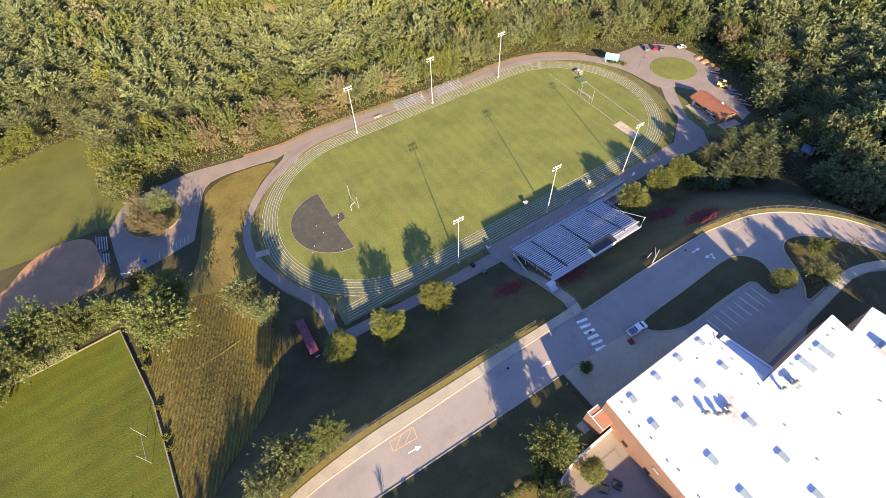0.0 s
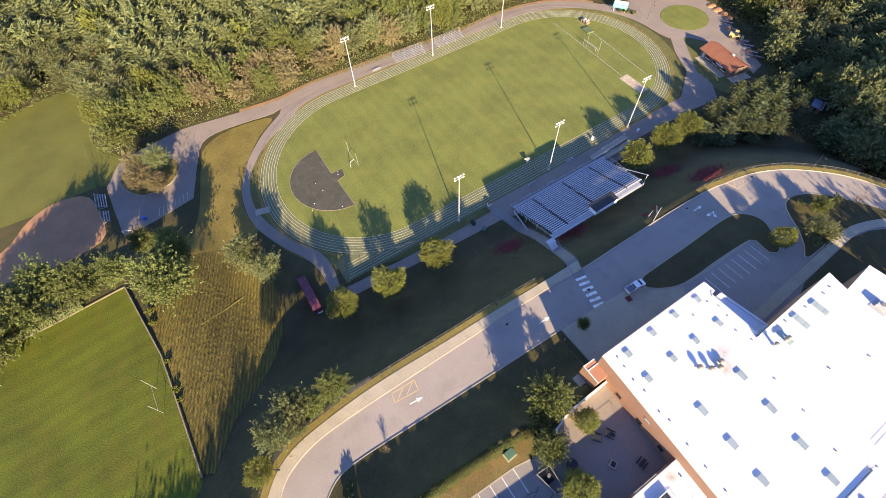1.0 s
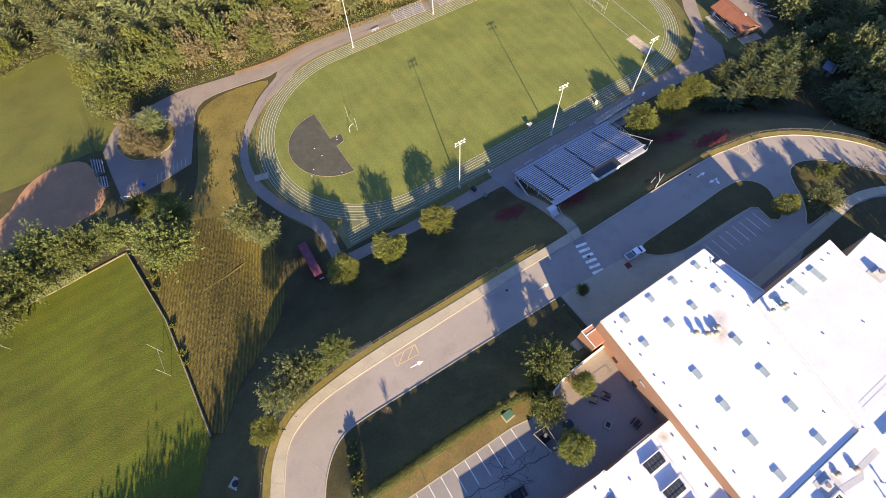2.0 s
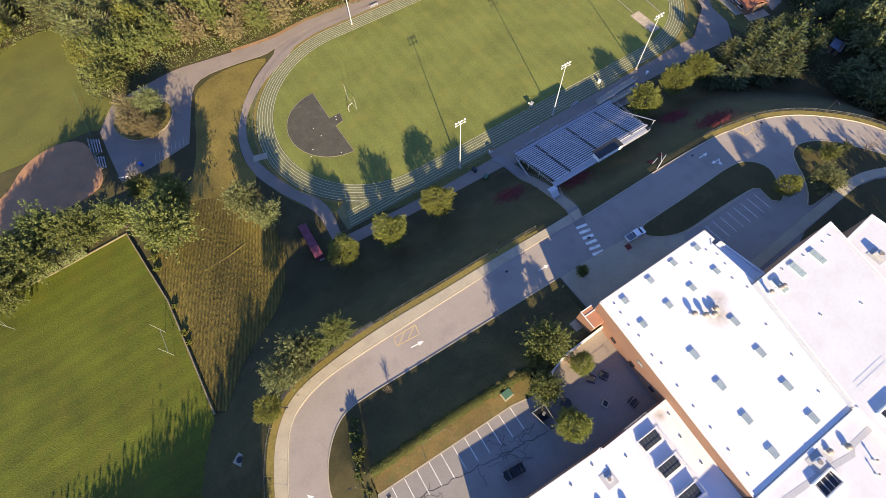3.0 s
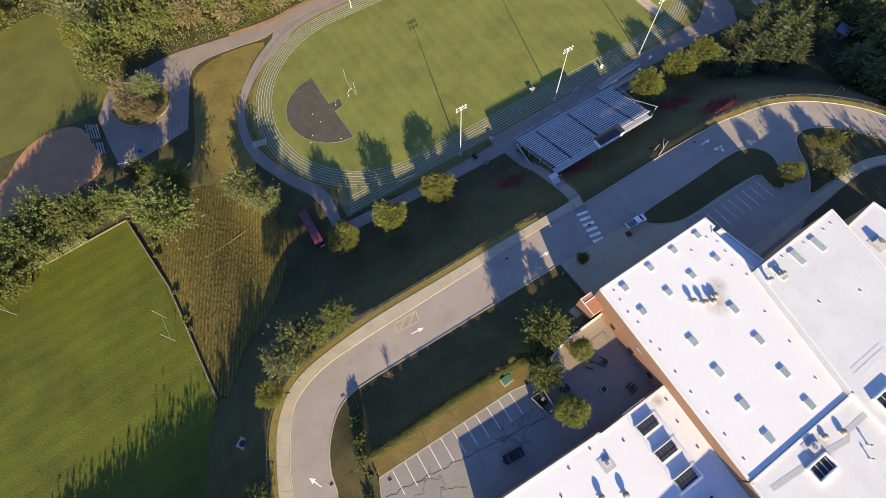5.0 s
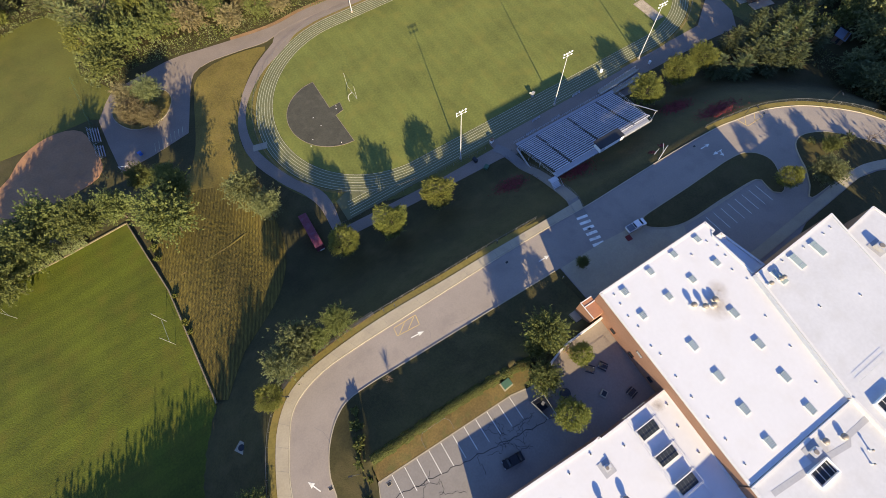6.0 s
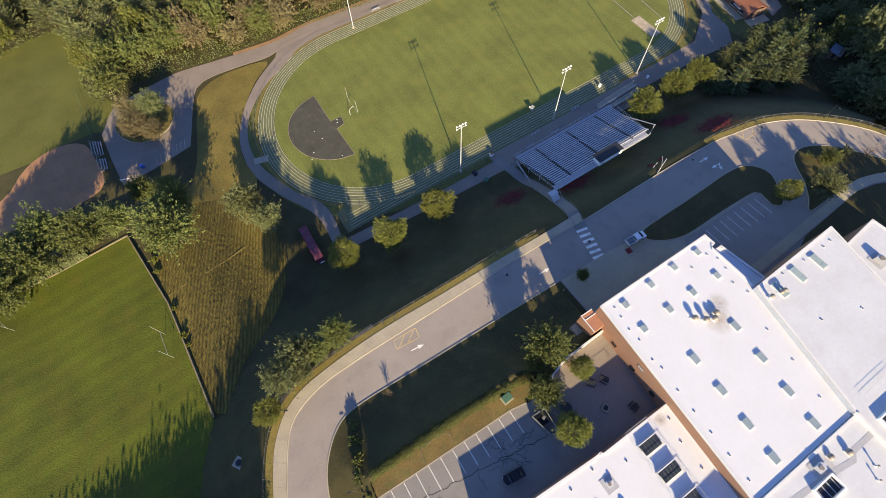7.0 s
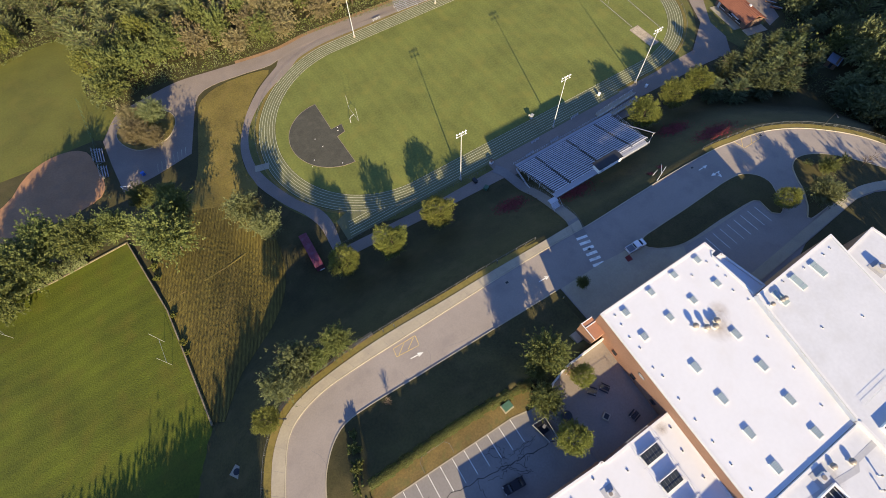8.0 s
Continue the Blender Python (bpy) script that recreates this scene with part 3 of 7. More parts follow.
PATH_OUT = curve([(25.5, 158.6), (19.9, 154.5), (10.7, 147.6), (1.7, 137.5), (-4.5, 126.4), (-6.8, 116.5), (-6.5, 106.7), (-2.1, 94.6), (2.1, 86.6), (3.9, 80.2), (3.7, 72.7), (3.4, 67.3)], 2.0)
PATH_IN = curve([(32.0, 156.5), (23.3, 150.1), (12.2, 143.6), (3.2, 134.9), (-1.8, 126.0), (-3.8, 116.0), (-2.6, 106.7), (1.7, 94.6), (6.5, 86.8), (7.8, 79.8), (6.8, 72.1), (7.1, 70.2)], 2.0)
tagged(part("footpath_west", prism(PATH_OUT + PATH_IN[::-1], -0.2, 0.08), PATH), "grey footpath round the bend of the track", "footpath", kind="structure")
tagged(part("path_spur", boxes(((-2.3, 112.3, 0.0), (4.6, 2.6, 0.2), -15)), CONCRETE), "short concrete slab between footpath and track", "footpath", kind="structure")
sheet("footpath_south", [(7.1, 70.2), (41.4, 68.7), (60.5, 68.9), (66.8, 67.6), (111.1, 66.1), (117.4, 64.3), (117.5, 61.2), (108.2, 62.1), (65.8, 63.1), (60.6, 64.3), (40.9, 65.0), (3.4, 66.8)], 0.06, PATH,
      "grey brown footpath along the home straight", "footpath", 0.3)
sheet("apron", [(60.5, 68.9), (66.8, 67.6), (111.1, 66.1), (131.7, 65.7), (153.2, 65.0), (166.6, 63.7), (172.4, 71.0), (174.0, 80.0), (189.7, 100.7), (184.3, 102.6), (177.3, 93.8), (170.8, 82.2), (156.0, 72.5), (131.4, 72.5), (110.9, 73.1), (60.4, 73.0)], 0.045, PATH,
      "pale worn apron beside the stand and track bend", "apron", 0.3)
sheet("verge_far", [q for q in FAR_S if 19.5 < q[0] < 150] + [(150, 153.6), (139, 154.3), (36, 154.3), (28, 153.4), (24.5, 150.6), (20.6, 154.8)], 0.035, PATH, "worn bare ground between service road and track", "verge", 0.25)
sheet("lawn_bend", [(170, 78), (177, 92), (184, 101), (188.8, 99), (192.4, 94), (194.6, 85), (193, 74), (189, 63), (172, 62.5)], 0.03, OLIVE_GRASS, "olive lawn beside the small brick house", "lawn", 0.25)
STAND_PATH = curve([(61.0, 69), (63, 64.5), (64.2, 53.4), (62.4, 41), (60.6, 34), (59.8, 30.2)], 1.2)


def draped(line, w, lift, name, mat, label, category):
    bm = bmesh.new()
    a, b = offset(line, w / 2), offset(line, -w / 2)
    rows = []
    for p, q in zip(a, b):
        h, k = ground_at(*p) + lift, ground_at(*q) + lift
        rows.append([bm.verts.new((*p, h - 0.4)), bm.verts.new((*p, h)), bm.verts.new((*q, k)), bm.verts.new((*q, k - 0.4))])
    for r, s in zip(rows, rows[1:]):
        for k in range(3):
            bm.faces.new((r[k], r[k + 1], s[k + 1], s[k]))
    bmesh.ops.recalc_face_normals(bm, faces=bm.faces)
    return tagged(part(name, bm, mat), label, category, kind="structure")


draped(STAND_PATH, 3.2, 0.12, "ramp_path", DARK_ASPHALT, "worn grey ramp from the crossing down to the stand", "ramp")
for side in (-1.5, 1.5):
    line = offset(STAND_PATH, side)[4:]
    f = thing("hand_rail", "slim grey hand rail along the ramp", "hand rail", group="ramp rails")
    for p, q in zip(line[::2], line[2::2]):
        a, b = ground_at(*p) + 0.1, ground_at(*q) + 0.1
        part("post", tubes([((*p, a), (*p, a + 1.0), 0.04)], 6), FENCE, f)
        part("rail", tubes([((*p, a + h), (*q, b + h), 0.03) for h in (0.5, 1.0)], 5), FENCE, f)
sheet("roundabout_island", [(201.7 + 11.0 * math.cos(a), 109.6 + 10.4 * math.sin(a)) for a in (i * math.tau / 48 for i in range(48))], 0.14, TURF,
      "oval grass island of the turning circle", "grass island", 0.3)
sheet("lot_lawn", [(-47.0, 178.0), (-46.8, 156.4), (-44.0, 154.6), (-40.2, 161.0), (-36.5, 166.0), (-39.5, 172.0), (-42.0, 182.0)], 0.09, OUTFIELD, "green grass between the fence and the parking lot", "lawn", 0.25)
sheet("ball_diamond", curve([(-78.1, 144.2), (-71.9, 150.9), (-67.3, 154.8), (-61.5, 156.7), (-55.3, 156.2), (-50.4, 152.6), (-48.9, 144.6), (-48.6, 132.5), (-57.3, 128.3), (-80.2, 128.0), (-104.2, 126.2), (-98.5, 136.3)], 3.0, True), 0.06, DIRT,
      "reddish brown dirt infield of a ball diamond", "ball field", 0.2)
ISLAND_WEST = curve([(-39.8, 153.6), (-38.3, 147.3), (-34.4, 142.6), (-28.9, 141.7), (-23.9, 143.5), (-20.2, 149.0), (-20.7, 154.6), (-25.5, 159.5), (-30.6, 161.5), (-36.8, 158.8)], 1.5, True)
sheet("island_west", ISLAND_WEST, 0.2, VERGE, "kerbed planting island with shrubs in the parking lot", "planting island", 0.3)
tagged(part("kerb_west", strip(ISLAND_WEST, 0.25, -0.1, 0.24, True), CONCRETE), "concrete kerb round the planting island", "kerb", kind="structure")
pad_line = [(24.6 - 0.25 * math.sin(a) - 15.2 * math.sin(a), 112.8 + 15.7 * math.cos(a) + 0.3 * math.sin(a)) for a in (math.pi * i / 26 for i in range(27))] + [(24.5, 110.2), (27.7, 110.9), (28.3, 114.6), (24.2, 114.4)]
tagged(part("throwing_pad", prism(pad_line, -0.1, 0.08), PAD), "dark grey half-round asphalt pad in the turf", "pad", kind="structure")
tagged(part("pad_edge", strip(pad_line, 0.13, -0.1, 0.11, True), EDGING), "tan edging round the asphalt pad", "edging", kind="structure")

# ---- school ----
ROOF_Z = 24.7


def wall_ring(name, outline, z0, z1, mat, parent):
    """Walls 0.4 m thick round an outline."""
    ccw = sum(outline[i - 1][0] * p[1] - p[0] * outline[i - 1][1] for i, p in enumerate(outline)) > 0
    line = outline if ccw else outline[::-1]
    for i, p in enumerate(line):
        q = line[(i + 1) % len(line)]
        d = (Vector(q) - Vector(p)).normalized()
        nrm = Vector((-d.y, d.x)) * 0.4
        a, b = Vector(p), Vector(q)
        part(name, prism([tuple(a), tuple(b), tuple(b + nrm - d * 0.4), tuple(a + nrm + d * 0.4)], z0, z1), mat, parent)


def block(name, outline, top, label, parapet=0.35, cover=ROOF, bare=()):
    """A flat-roofed wing: brick walls, white roof, pale coping."""
    b = thing(name, label, "school building", (0, 0, 0))
    wall_ring("wall", outline, PLAT - 0.4, top - 0.05, BRICK, b)
    part("roof", prism(outline, top - 0.5, top), cover, b, "white roof membrane")
    ccw = sum(outline[i - 1][0] * p[1] - p[0] * outline[i - 1][1] for i, p in enumerate(outline)) > 0
    line = outline if ccw else outline[::-1]
    for i, p in enumerate(line):
        q = line[(i + 1) % len(line)]
        if p in bare and q in bare:
            continue
        d = (Vector(q) - Vector(p)).normalized()
        nrm = Vector((-d.y, d.x))
        a, e = Vector(p) - nrm * 0.06, Vector(q) - nrm * 0.06
        part("coping", prism([tuple(a), tuple(e), tuple(e + nrm * 0.5 - d * 0.5), tuple(a + nrm * 0.5 + d * 0.5)], top - 0.3, top + parapet * 0.5), TRIM, b, "pale metal coping")
    return b


MAIN = [(43.9, 10.2), (41.7, -32.0), (69.7, -32.1), (74.7, -4.9), (74.3, 7.1), (75.6, 7.3), (75.5, 10.1)]
main_block = block("school_main", MAIN, ROOF_Z, "red brick school wing with a flat white roof", bare=MAIN[1:3])
EAST = [(73.8, -4.9), (68.8, -31.7), (67.6, -78.0), (86.0, -77.0), (99.7, -4.2)]
east_block = block("school_east", EAST, ROOF_Z + 1.1, "brick school wing with a broad white roof", cover=WORN_ROOF)
part("flashing", prism([(68.78, -31.9), (67.62, -77.0), (67.52, -77.0), (68.68, -31.9)], ROOF_Z + 0.1, ROOF_Z + 1.08), ROOF, east_block, "white wall flashing")
part("flashing", prism([(73.7, -4.9), (68.7, -31.7), (68.6, -31.7), (73.6, -4.9)], ROOF_Z - 0.1, ROOF_Z + 1.08), ROOF, east_block, "white wall flashing")
EAST_LOW = [(98.9, -9.4), (86.4, -77.0), (118.0, -75.0), (112.0, -8.4)]
block("school_annex", EAST_LOW, 23.3, "lower brick annex with a pale flat roof", cover=WORN_ROOF)
LOBBY = [(74.8, -4.8), (74.5, 7.0), (76.5, 6.3), (78.1, 6.3), (79.9, -4.6)]
lobby_block = block("school_lobby", LOBBY, ROOF_Z - 2.2, "lower white roofed entrance link of the school", 0.6)
SOUTH = [(41.6, -32.2), (39.3, -80.7), (68.4, -79.1), (69.6, -32.3)]
south_block = block("school_south", SOUTH, ROOF_Z + 0.18, "slightly higher brick school wing with white roof", cover=WORN_ROOF)
part("flashing", prism([(41.8, -32.19), (69.4, -32.29), (69.4, -32.2), (41.8, -32.1)], ROOF_Z - 0.1, ROOF_Z + 0.2), ROOF, south_block, "white wall flashing")
LOW = [(43.1, -12.2), (26.0, -12.2), (25.8, -11.7), (24.7, -11.8), (3.4, -10.7), (-1.9, -10.4), (-9.0, -83.1), (39.2, -80.8), (41.8, -32.1)]
low_block = block("school_low", LOW, 20.7, "low brick school wing with a white roof")

# unseen mass, sized so that its shadow falls across the low roof
UNSEEN_BLOCK = [(21.0, -44.0), (40.6, -43.0), (39.2, -79.0), (16.0, -79.0)]
block("school_hall", UNSEEN_BLOCK, 26.6, "unseen taller school block added to shade the low roof")

# ---- the home stand ----
# footboards toned dark to stand for the shaded gaps between bench rows
TREAD = material("shade_dark_tread_plate", (0.10, 0.10, 0.105), 0.12, (0.3, 4.0), rough=0.6)
stand = thing("grandstand", "aluminium grandstand with blue shaded bench rows and press box", "grandstand")
ROWS, SX0, SX1, SY0, SY1, SZ0, SZ1 = 21, 66.6, 106.2, 64.2, 46.4, 1.4, 10.6
for i in range(ROWS):
    u = i / (ROWS - 1)
    y, z = SY0 + (SY1 - SY0) * u, SZ0 + (SZ1 - SZ0) * u
    x1 = SX1 - 6.0 * u
    for a, b in ((SX0 + 0.2 - 2.2 * u, 73.5 - 3.6 * u), (74.3 - 3.6 * u, 86.3 - 4.6 * u), (87.1 - 4.6 * u, 98.45 - 4.6 * u), (99.2 - 4.6 * u, x1)):
        part("bench", boxes((((a + b) / 2, y - 0.1, z + 0.42), (b - a, 0.30, 0.05))), STAND_BENCH, stand)
    part("footboard", boxes((((SX0 - 2.2 * u + x1) / 2, y + 0.36, z), (x1 - SX0 + 2.2 * u, 0.3, 0.05))), TREAD, stand)
bm = bmesh.new()
for x in np.linspace(SX0 + 0.3, SX1 - 2, 13):
    tube(bm, (x, SY0, SZ0 - 0.15), (x, SY1, SZ1 - 0.15), 0.12)
part("raker", bm, METAL, stand)
for x in np.linspace(SX0 + 0.3, SX1 - 2, 9):
    for y in (SY0 - 1, 59, 54, SY1 + 0.3):
        u = (SY0 - y) / (SY0 - SY1)
        part("post", tubes([((x, y, ground_at(x, y) - 0.2), (x, y, SZ0 + (SZ1 - SZ0) * u - 0.1), 0.09)]), METAL, stand)
part("rear_walk", boxes(((81.6, 45.4, 10.5), (35.8, 1.7, 0.12))), ALUMINIUM, stand, "grey metal rear walkway")
part("front_walk", boxes(((87.0, 65.1, 1.3), (40.5, 1.3, 0.12))), ALUMINIUM, stand, "grey metal front walkway")
for x0, y0, x1, y1, z0, z1 in ((63.7, 44.4, 77.2, 44.4, 10.5, 10.5), (88.6, 44.4, 99.6, 44.4, 10.5, 10.5), (99.7, 44.6, 107.6, 64.0, 10.5, 1.4), (63.6, 44.6, 66.2, 64.0, 10.5, 1.4), (66.2, 66.1, 109.6, 66.1, 1.3, 1.3)):
    n = max(3, int(math.hypot(x1 - x0, y1 - y0) / 1.9))
    bm = tubes([((x0, y0, z0 + h), (x1, y1, z1 + h), 0.035) for h in (0.5, 1.05)])
    for k in range(n + 1):
        u = k / n
        p = (x0 + (x1 - x0) * u, y0 + (y1 - y0) * u, z0 + (z1 - z0) * u)
        tube(bm, p, (p[0], p[1], p[2] + 1.08), 0.035, n=5)
    part("guard_rail", bm, METAL, stand)
part("side_skirt", prism([(63.4, 44.4), (63.55, 44.4), (66.35, 64.4), (66.2, 64.4)], 0.3, 1.2), METAL, stand)
part("rear_fascia", boxes(((81.6, 44.5, 10.3), (35.8, 0.06, 0.3))), TREAD, stand, "dark metal rear fascia")
press = part("press_box", boxes(((83.8, 45.6, 11.2), (8.8, 2.6, 1.8))), WHITE_PAINT, stand, "white press box")
part("box_roof", boxes(((83.8, 45.9, 12.2), (9.2, 3.3, 0.16))), DARK_METAL, press, "dark flat roof")
part("window_band", boxes(((83.8, 46.93, 11.55), (8.0, 0.08, 0.8))), GLASS_DARK, press, "dark window band")
part("rear_door", boxes(((80.6, 44.26, 11.1), (0.9, 0.08, 1.6))), METAL, press, "grey door")
for k in range(6):
    part("stair_step", boxes(((62.4 - 0.0 * k, 43.4 - 0.34 * k, 10.3 - 0.24 * k), (2.4, 0.36, 0.08))), METAL, stand)
part("landing", boxes(((62.6, 44.4, 10.5), (2.6, 1.6, 0.1)), ((62.2, 40.6, 8.95), (3.2, 2.2, 0.1))), METAL, stand, "grey metal stair landing")
part("stair_rail", tubes([((61.0, 44.9, 11.5), (61.0, 41.5, 10.0), 0.04), ((63.9, 43.6, 11.5), (63.9, 41.5, 10.0), 0.04), ((61.0, 44.9, 10.5), (61.0, 44.9, 11.5), 0.04), ((61.0, 41.5, 9.0), (61.0, 41.5, 10.0), 0.04)]), METAL, stand)
part("ramp", prism([(103.5, 66.5), (121.5, 67.6), (121.5, 69.4), (103.5, 68.3)], 0.25, 0.55), CONCRETE, stand, "pale concrete access ramp")
part("ramp", prism([(107.5, 64.2), (119.5, 64.6), (119.5, 66.0), (107.5, 65.8)], 0.25, 0.85), CONCRETE, stand, "pale concrete access ramp")
for x0, x1, y0, y1, z in ((103.6, 121.4, 66.6, 67.7, 0.55), (103.6, 121.4, 68.2, 69.3, 0.55), (107.6, 119.4, 64.3, 64.7, 0.85), (107.6, 119.4, 65.7, 65.9, 0.85)):
    bm = tubes([((x0, y0, z + h), (x1, y1, z + h), 0.035) for h in (0.5, 1.0)])
    for k in range(10):
        u = k / 9
        tube(bm, (x0 + (x1 - x0) * u, y0 + (y1 - y0) * u, z - 0.1), (x0 + (x1 - x0) * u, y0 + (y1 - y0) * u, z + 1.02), 0.035, n=5)
    part("ramp_rail", bm, METAL, stand)

# ---- floodlight poles ----
def floodlight(x, y, h, turn):
    p = thing("floodlight_mast", "tall galvanised floodlight mast with lamp cross arms", "floodlight", (x, y, 0), "floodlights")
    part("mast", tubes([((0, 0, 0), (0, 0, h), 0.17, 0.09)], 10), METAL, p)
    part("base", tubes([((0, 0, -0.2), (0, 0, 0.5), 0.5, 0.5)], 12), CONCRETE, p)
    for k, z in enumerate((h - 0.2, h - 1.2)):
        c, s = math.cos(radians(turn)), math.sin(radians(turn))
        arm = part("cross_arm", tubes([((-1.7 * c, -1.7 * s, z), (1.7 * c, 1.7 * s, z), 0.07)]), METAL, p)
        for j in range(4 if k == 0 else 3):
            d = -1.5 + j * (1.0 if k == 0 else 1.5)
            bm = bmesh.new()
            bmesh.ops.create_cone(bm, cap_ends=True, segments=12, radius1=0.31, radius2=0.15, depth=0.42,
                                  matrix=Matrix.Translation((d * c - 0.3 * s * 0, d * s, z + 0.1)) @ Matrix.Rotation(radians(turn), 4, "Z") @ Matrix.Rotation(radians(-60), 4, "X"))
            part("lamp", bm, WHITE_PAINT, arm, "white floodlight lamp housing")


POLES = [(49.5, 71.6, 0), (88.0, 72.3, 0), (126.3, 72.3, 0), (53.5, 153.2, 180), (91.4, 152.9, 180), (128.6, 152.6, 180)]
for x, y, turn in POLES:
    floodlight(x, y, 21.4, turn)

# ---- trees ----
def crown_cloud(rng, r, h, z0, leaves, size, shoots, reach=0.42, ragged=0.2):
    """Small leaves along many shoots that grow outwards to an uneven crown, three corners to a leaf."""
    d = rng.normal(size=(shoots, 3))
    d[:, 2] += 0.3
    d /= np.linalg.norm(d, axis=1)[:, None]
    swell = sum(0.09 * np.sin(d @ rng.normal(scale=3.2, size=3) + rng.uniform(0, 6.28)) for _ in range(4))
    far = (1 + swell) * rng.uniform(1 - ragged, 1 + 0.55 * ragged, shoots)
    lean = rng.normal(scale=0.5 * ragged, size=(shoots, 3)) + np.array([0, 0, 0.1])
    k = rng.integers(0, shoots, leaves)
    t = rng.random(leaves) ** 0.8
    inner = rng.random(leaves) < 0.14
    t[inner] *= 0.3
    f = reach + (1 - reach) * t
    p = (d[k] * f[:, None] + lean[k] * (f * f)[:, None]) * far[k][:, None]
    p += rng.normal(size=(leaves, 3)) * (0.075 * (1.3 - t))[:, None]
    p[:, 2] = np.maximum(p[:, 2], -1.02)
    p = p * np.array([r, r, h * 0.5]) + np.array([0, 0, z0 + h * 0.5])
    nrm = d[k] * 0.7 + rng.normal(scale=0.55, size=(leaves, 3)) + np.array([0, 0, 0.25])
    along = d[k] + rng.normal(scale=0.6, size=(leaves, 3))
    return leaf_corners(p, along, nrm, size * rng.uniform(0.6, 1.4, leaves), 0.42)


def leaf_corners(p, along, nrm, s, broad):
    """Pointed leaves at p: three corners each."""
    t = along / (np.linalg.norm(along, axis=1)[:, None] + 1e-9)
    b = np.cross(nrm, t)
    b /= np.linalg.norm(b, axis=1)[:, None] + 1e-9
    s = s[:, None]
    return np.stack([p + t * s * 0.75, p - t * s * 0.4 + b * s * broad, p - t * s * 0.4 - b * s * broad], 1).reshape(-1, 3)


def pine_cloud(rng, r, h, z0, layers, per_layer, sprays, size, rise=0.25):
    """Whorls of rising branches, each a plume of many narrow needle tufts."""
    out = []
    for i in range(layers):
        u = (i + 0.6 * rng.random()) / layers
        z = z0 + (h - z0) * u * 0.95
        reach = r * min(1.0, (1.04 - u) * 1.45) ** 0.8 * rng.uniform(0.8, 1.15) * (0.75 + 0.25 * min(1, u * 5))
        n = max(4, int(per_layer * (1 - 0.35 * u)))
        turn = rng.random() * 6.28
        for j in range(n):
            a = turn + j * 6.283 / n + rng.normal(scale=0.18)
            length = reach * rng.uniform(0.7, 1.15)
            up = rise + 0.5 * u + rng.normal(scale=0.08)
            m = max(5, int(sprays * (0.45 + 0.55 * length / r)))
            f = (np.arange(m) + rng.random(m)) / m
            side = np.where(np.arange(m) % 2 == 0, 1.0, -1.0) * rng.uniform(0.3, 1.0, m)
            wide = 0.19 * length * (1.12 - f) * side
            dx, dy = math.cos(a), math.sin(a)
            p = np.stack([dx * length * f - dy * wide, dy * length * f + dx * wide, z + up * length * f * (0.5 + 0.4 * f) + rng.normal(scale=0.09, size=m)], 1)
            b = a + side * 0.55 * (1.15 - f) + rng.normal(scale=0.15, size=m)
            along = np.stack([np.cos(b), np.sin(b), up * 0.8 + rng.normal(scale=0.2, size=m)], 1)
            nrm = np.stack([rng.normal(scale=0.35, size=m), rng.normal(scale=0.35, size=m), np.ones(m)], 1)
            out.append(leaf_corners(p, along, nrm, size * rng.uniform(0.7, 1.35, m), 0.24))
    return np.concatenate(out)


def leaf_mesh(name, pts, mat, corners=3):
    """A mesh of loose leaves with that many corners each."""
    n = len(pts) // corners
    me = bpy.data.meshes.new(name)
    me.vertices.add(n * corners)
    me.vertices.foreach_set("co", np.ascontiguousarray(pts, np.float32).ravel())
    me.loops.add(n * corners)
    me.loops.foreach_set("vertex_index", np.arange(n * corners, dtype=np.int32))
    me.polygons.add(n)
    me.polygons.foreach_set("loop_start", np.arange(0, n * corners, corners, dtype=np.int32))
    me.update(calc_edges=True)
    me.materials.append(mat)
    return me


def trunk_mesh(rng, h, r, limbs, spread):
    bm = bmesh.new()
    tube(bm, (0, 0, -0.3), (0, 0, h * 0.55), r, r * 0.6, n=8)
    tube(bm, (0, 0, h * 0.55), (0.1 * r, 0, h * 0.9), r * 0.6, r * 0.15, n=6)
    for _ in range(limbs):
        a, z = rng.random() * 6.28, h * rng.uniform(0.25, 0.6)
        tube(bm, (0, 0, z), (math.cos(a) * spread * 0.7, math.sin(a) * spread * 0.7, z + h * rng.uniform(0.12, 0.3)), r * 0.35, r * 0.08, n=5)
    return mesh_of("trunk", bm, BARK)


def build_tree(kind, seed, r, h, leaves, size, name="tree", bare=0.0):
    """A tree of crown radius r and height h at the world's origin, as trunk and crown."""
    rng = np.random.default_rng(seed)
    t = thing(name, "", "", (0, 0, 0))
    if kind == "pine":
        pts = pine_cloud(rng, r, h, h * 0.14, 11, 9, 34 if leaves > 5000 else 26, 0.62)
    elif kind == "spruce":
        pts = pine_cloud(rng, r, h, h * 0.06, 17, 11, 40 if leaves > 5000 else 22, 0.62, 0.02)
    elif kind == "lime":
        pts = crown_cloud(rng, r, h * 0.86, h * 0.13, leaves, size * 0.85, 520, 0.66, 0.09)
    else:
        pts = crown_cloud(rng, r, h * 0.88, h * 0.1, leaves, size, 460 if leaves > 5000 else 170, 0.4, 0.26)
    part("trunk", trunk_mesh(rng, h, max(0.16, h * 0.022), 6, r), BARK, t)
    part("crown", leaf_mesh("crown", pts, LEAF[kind]), LEAF[kind], t)
    return t


PROTO = {}


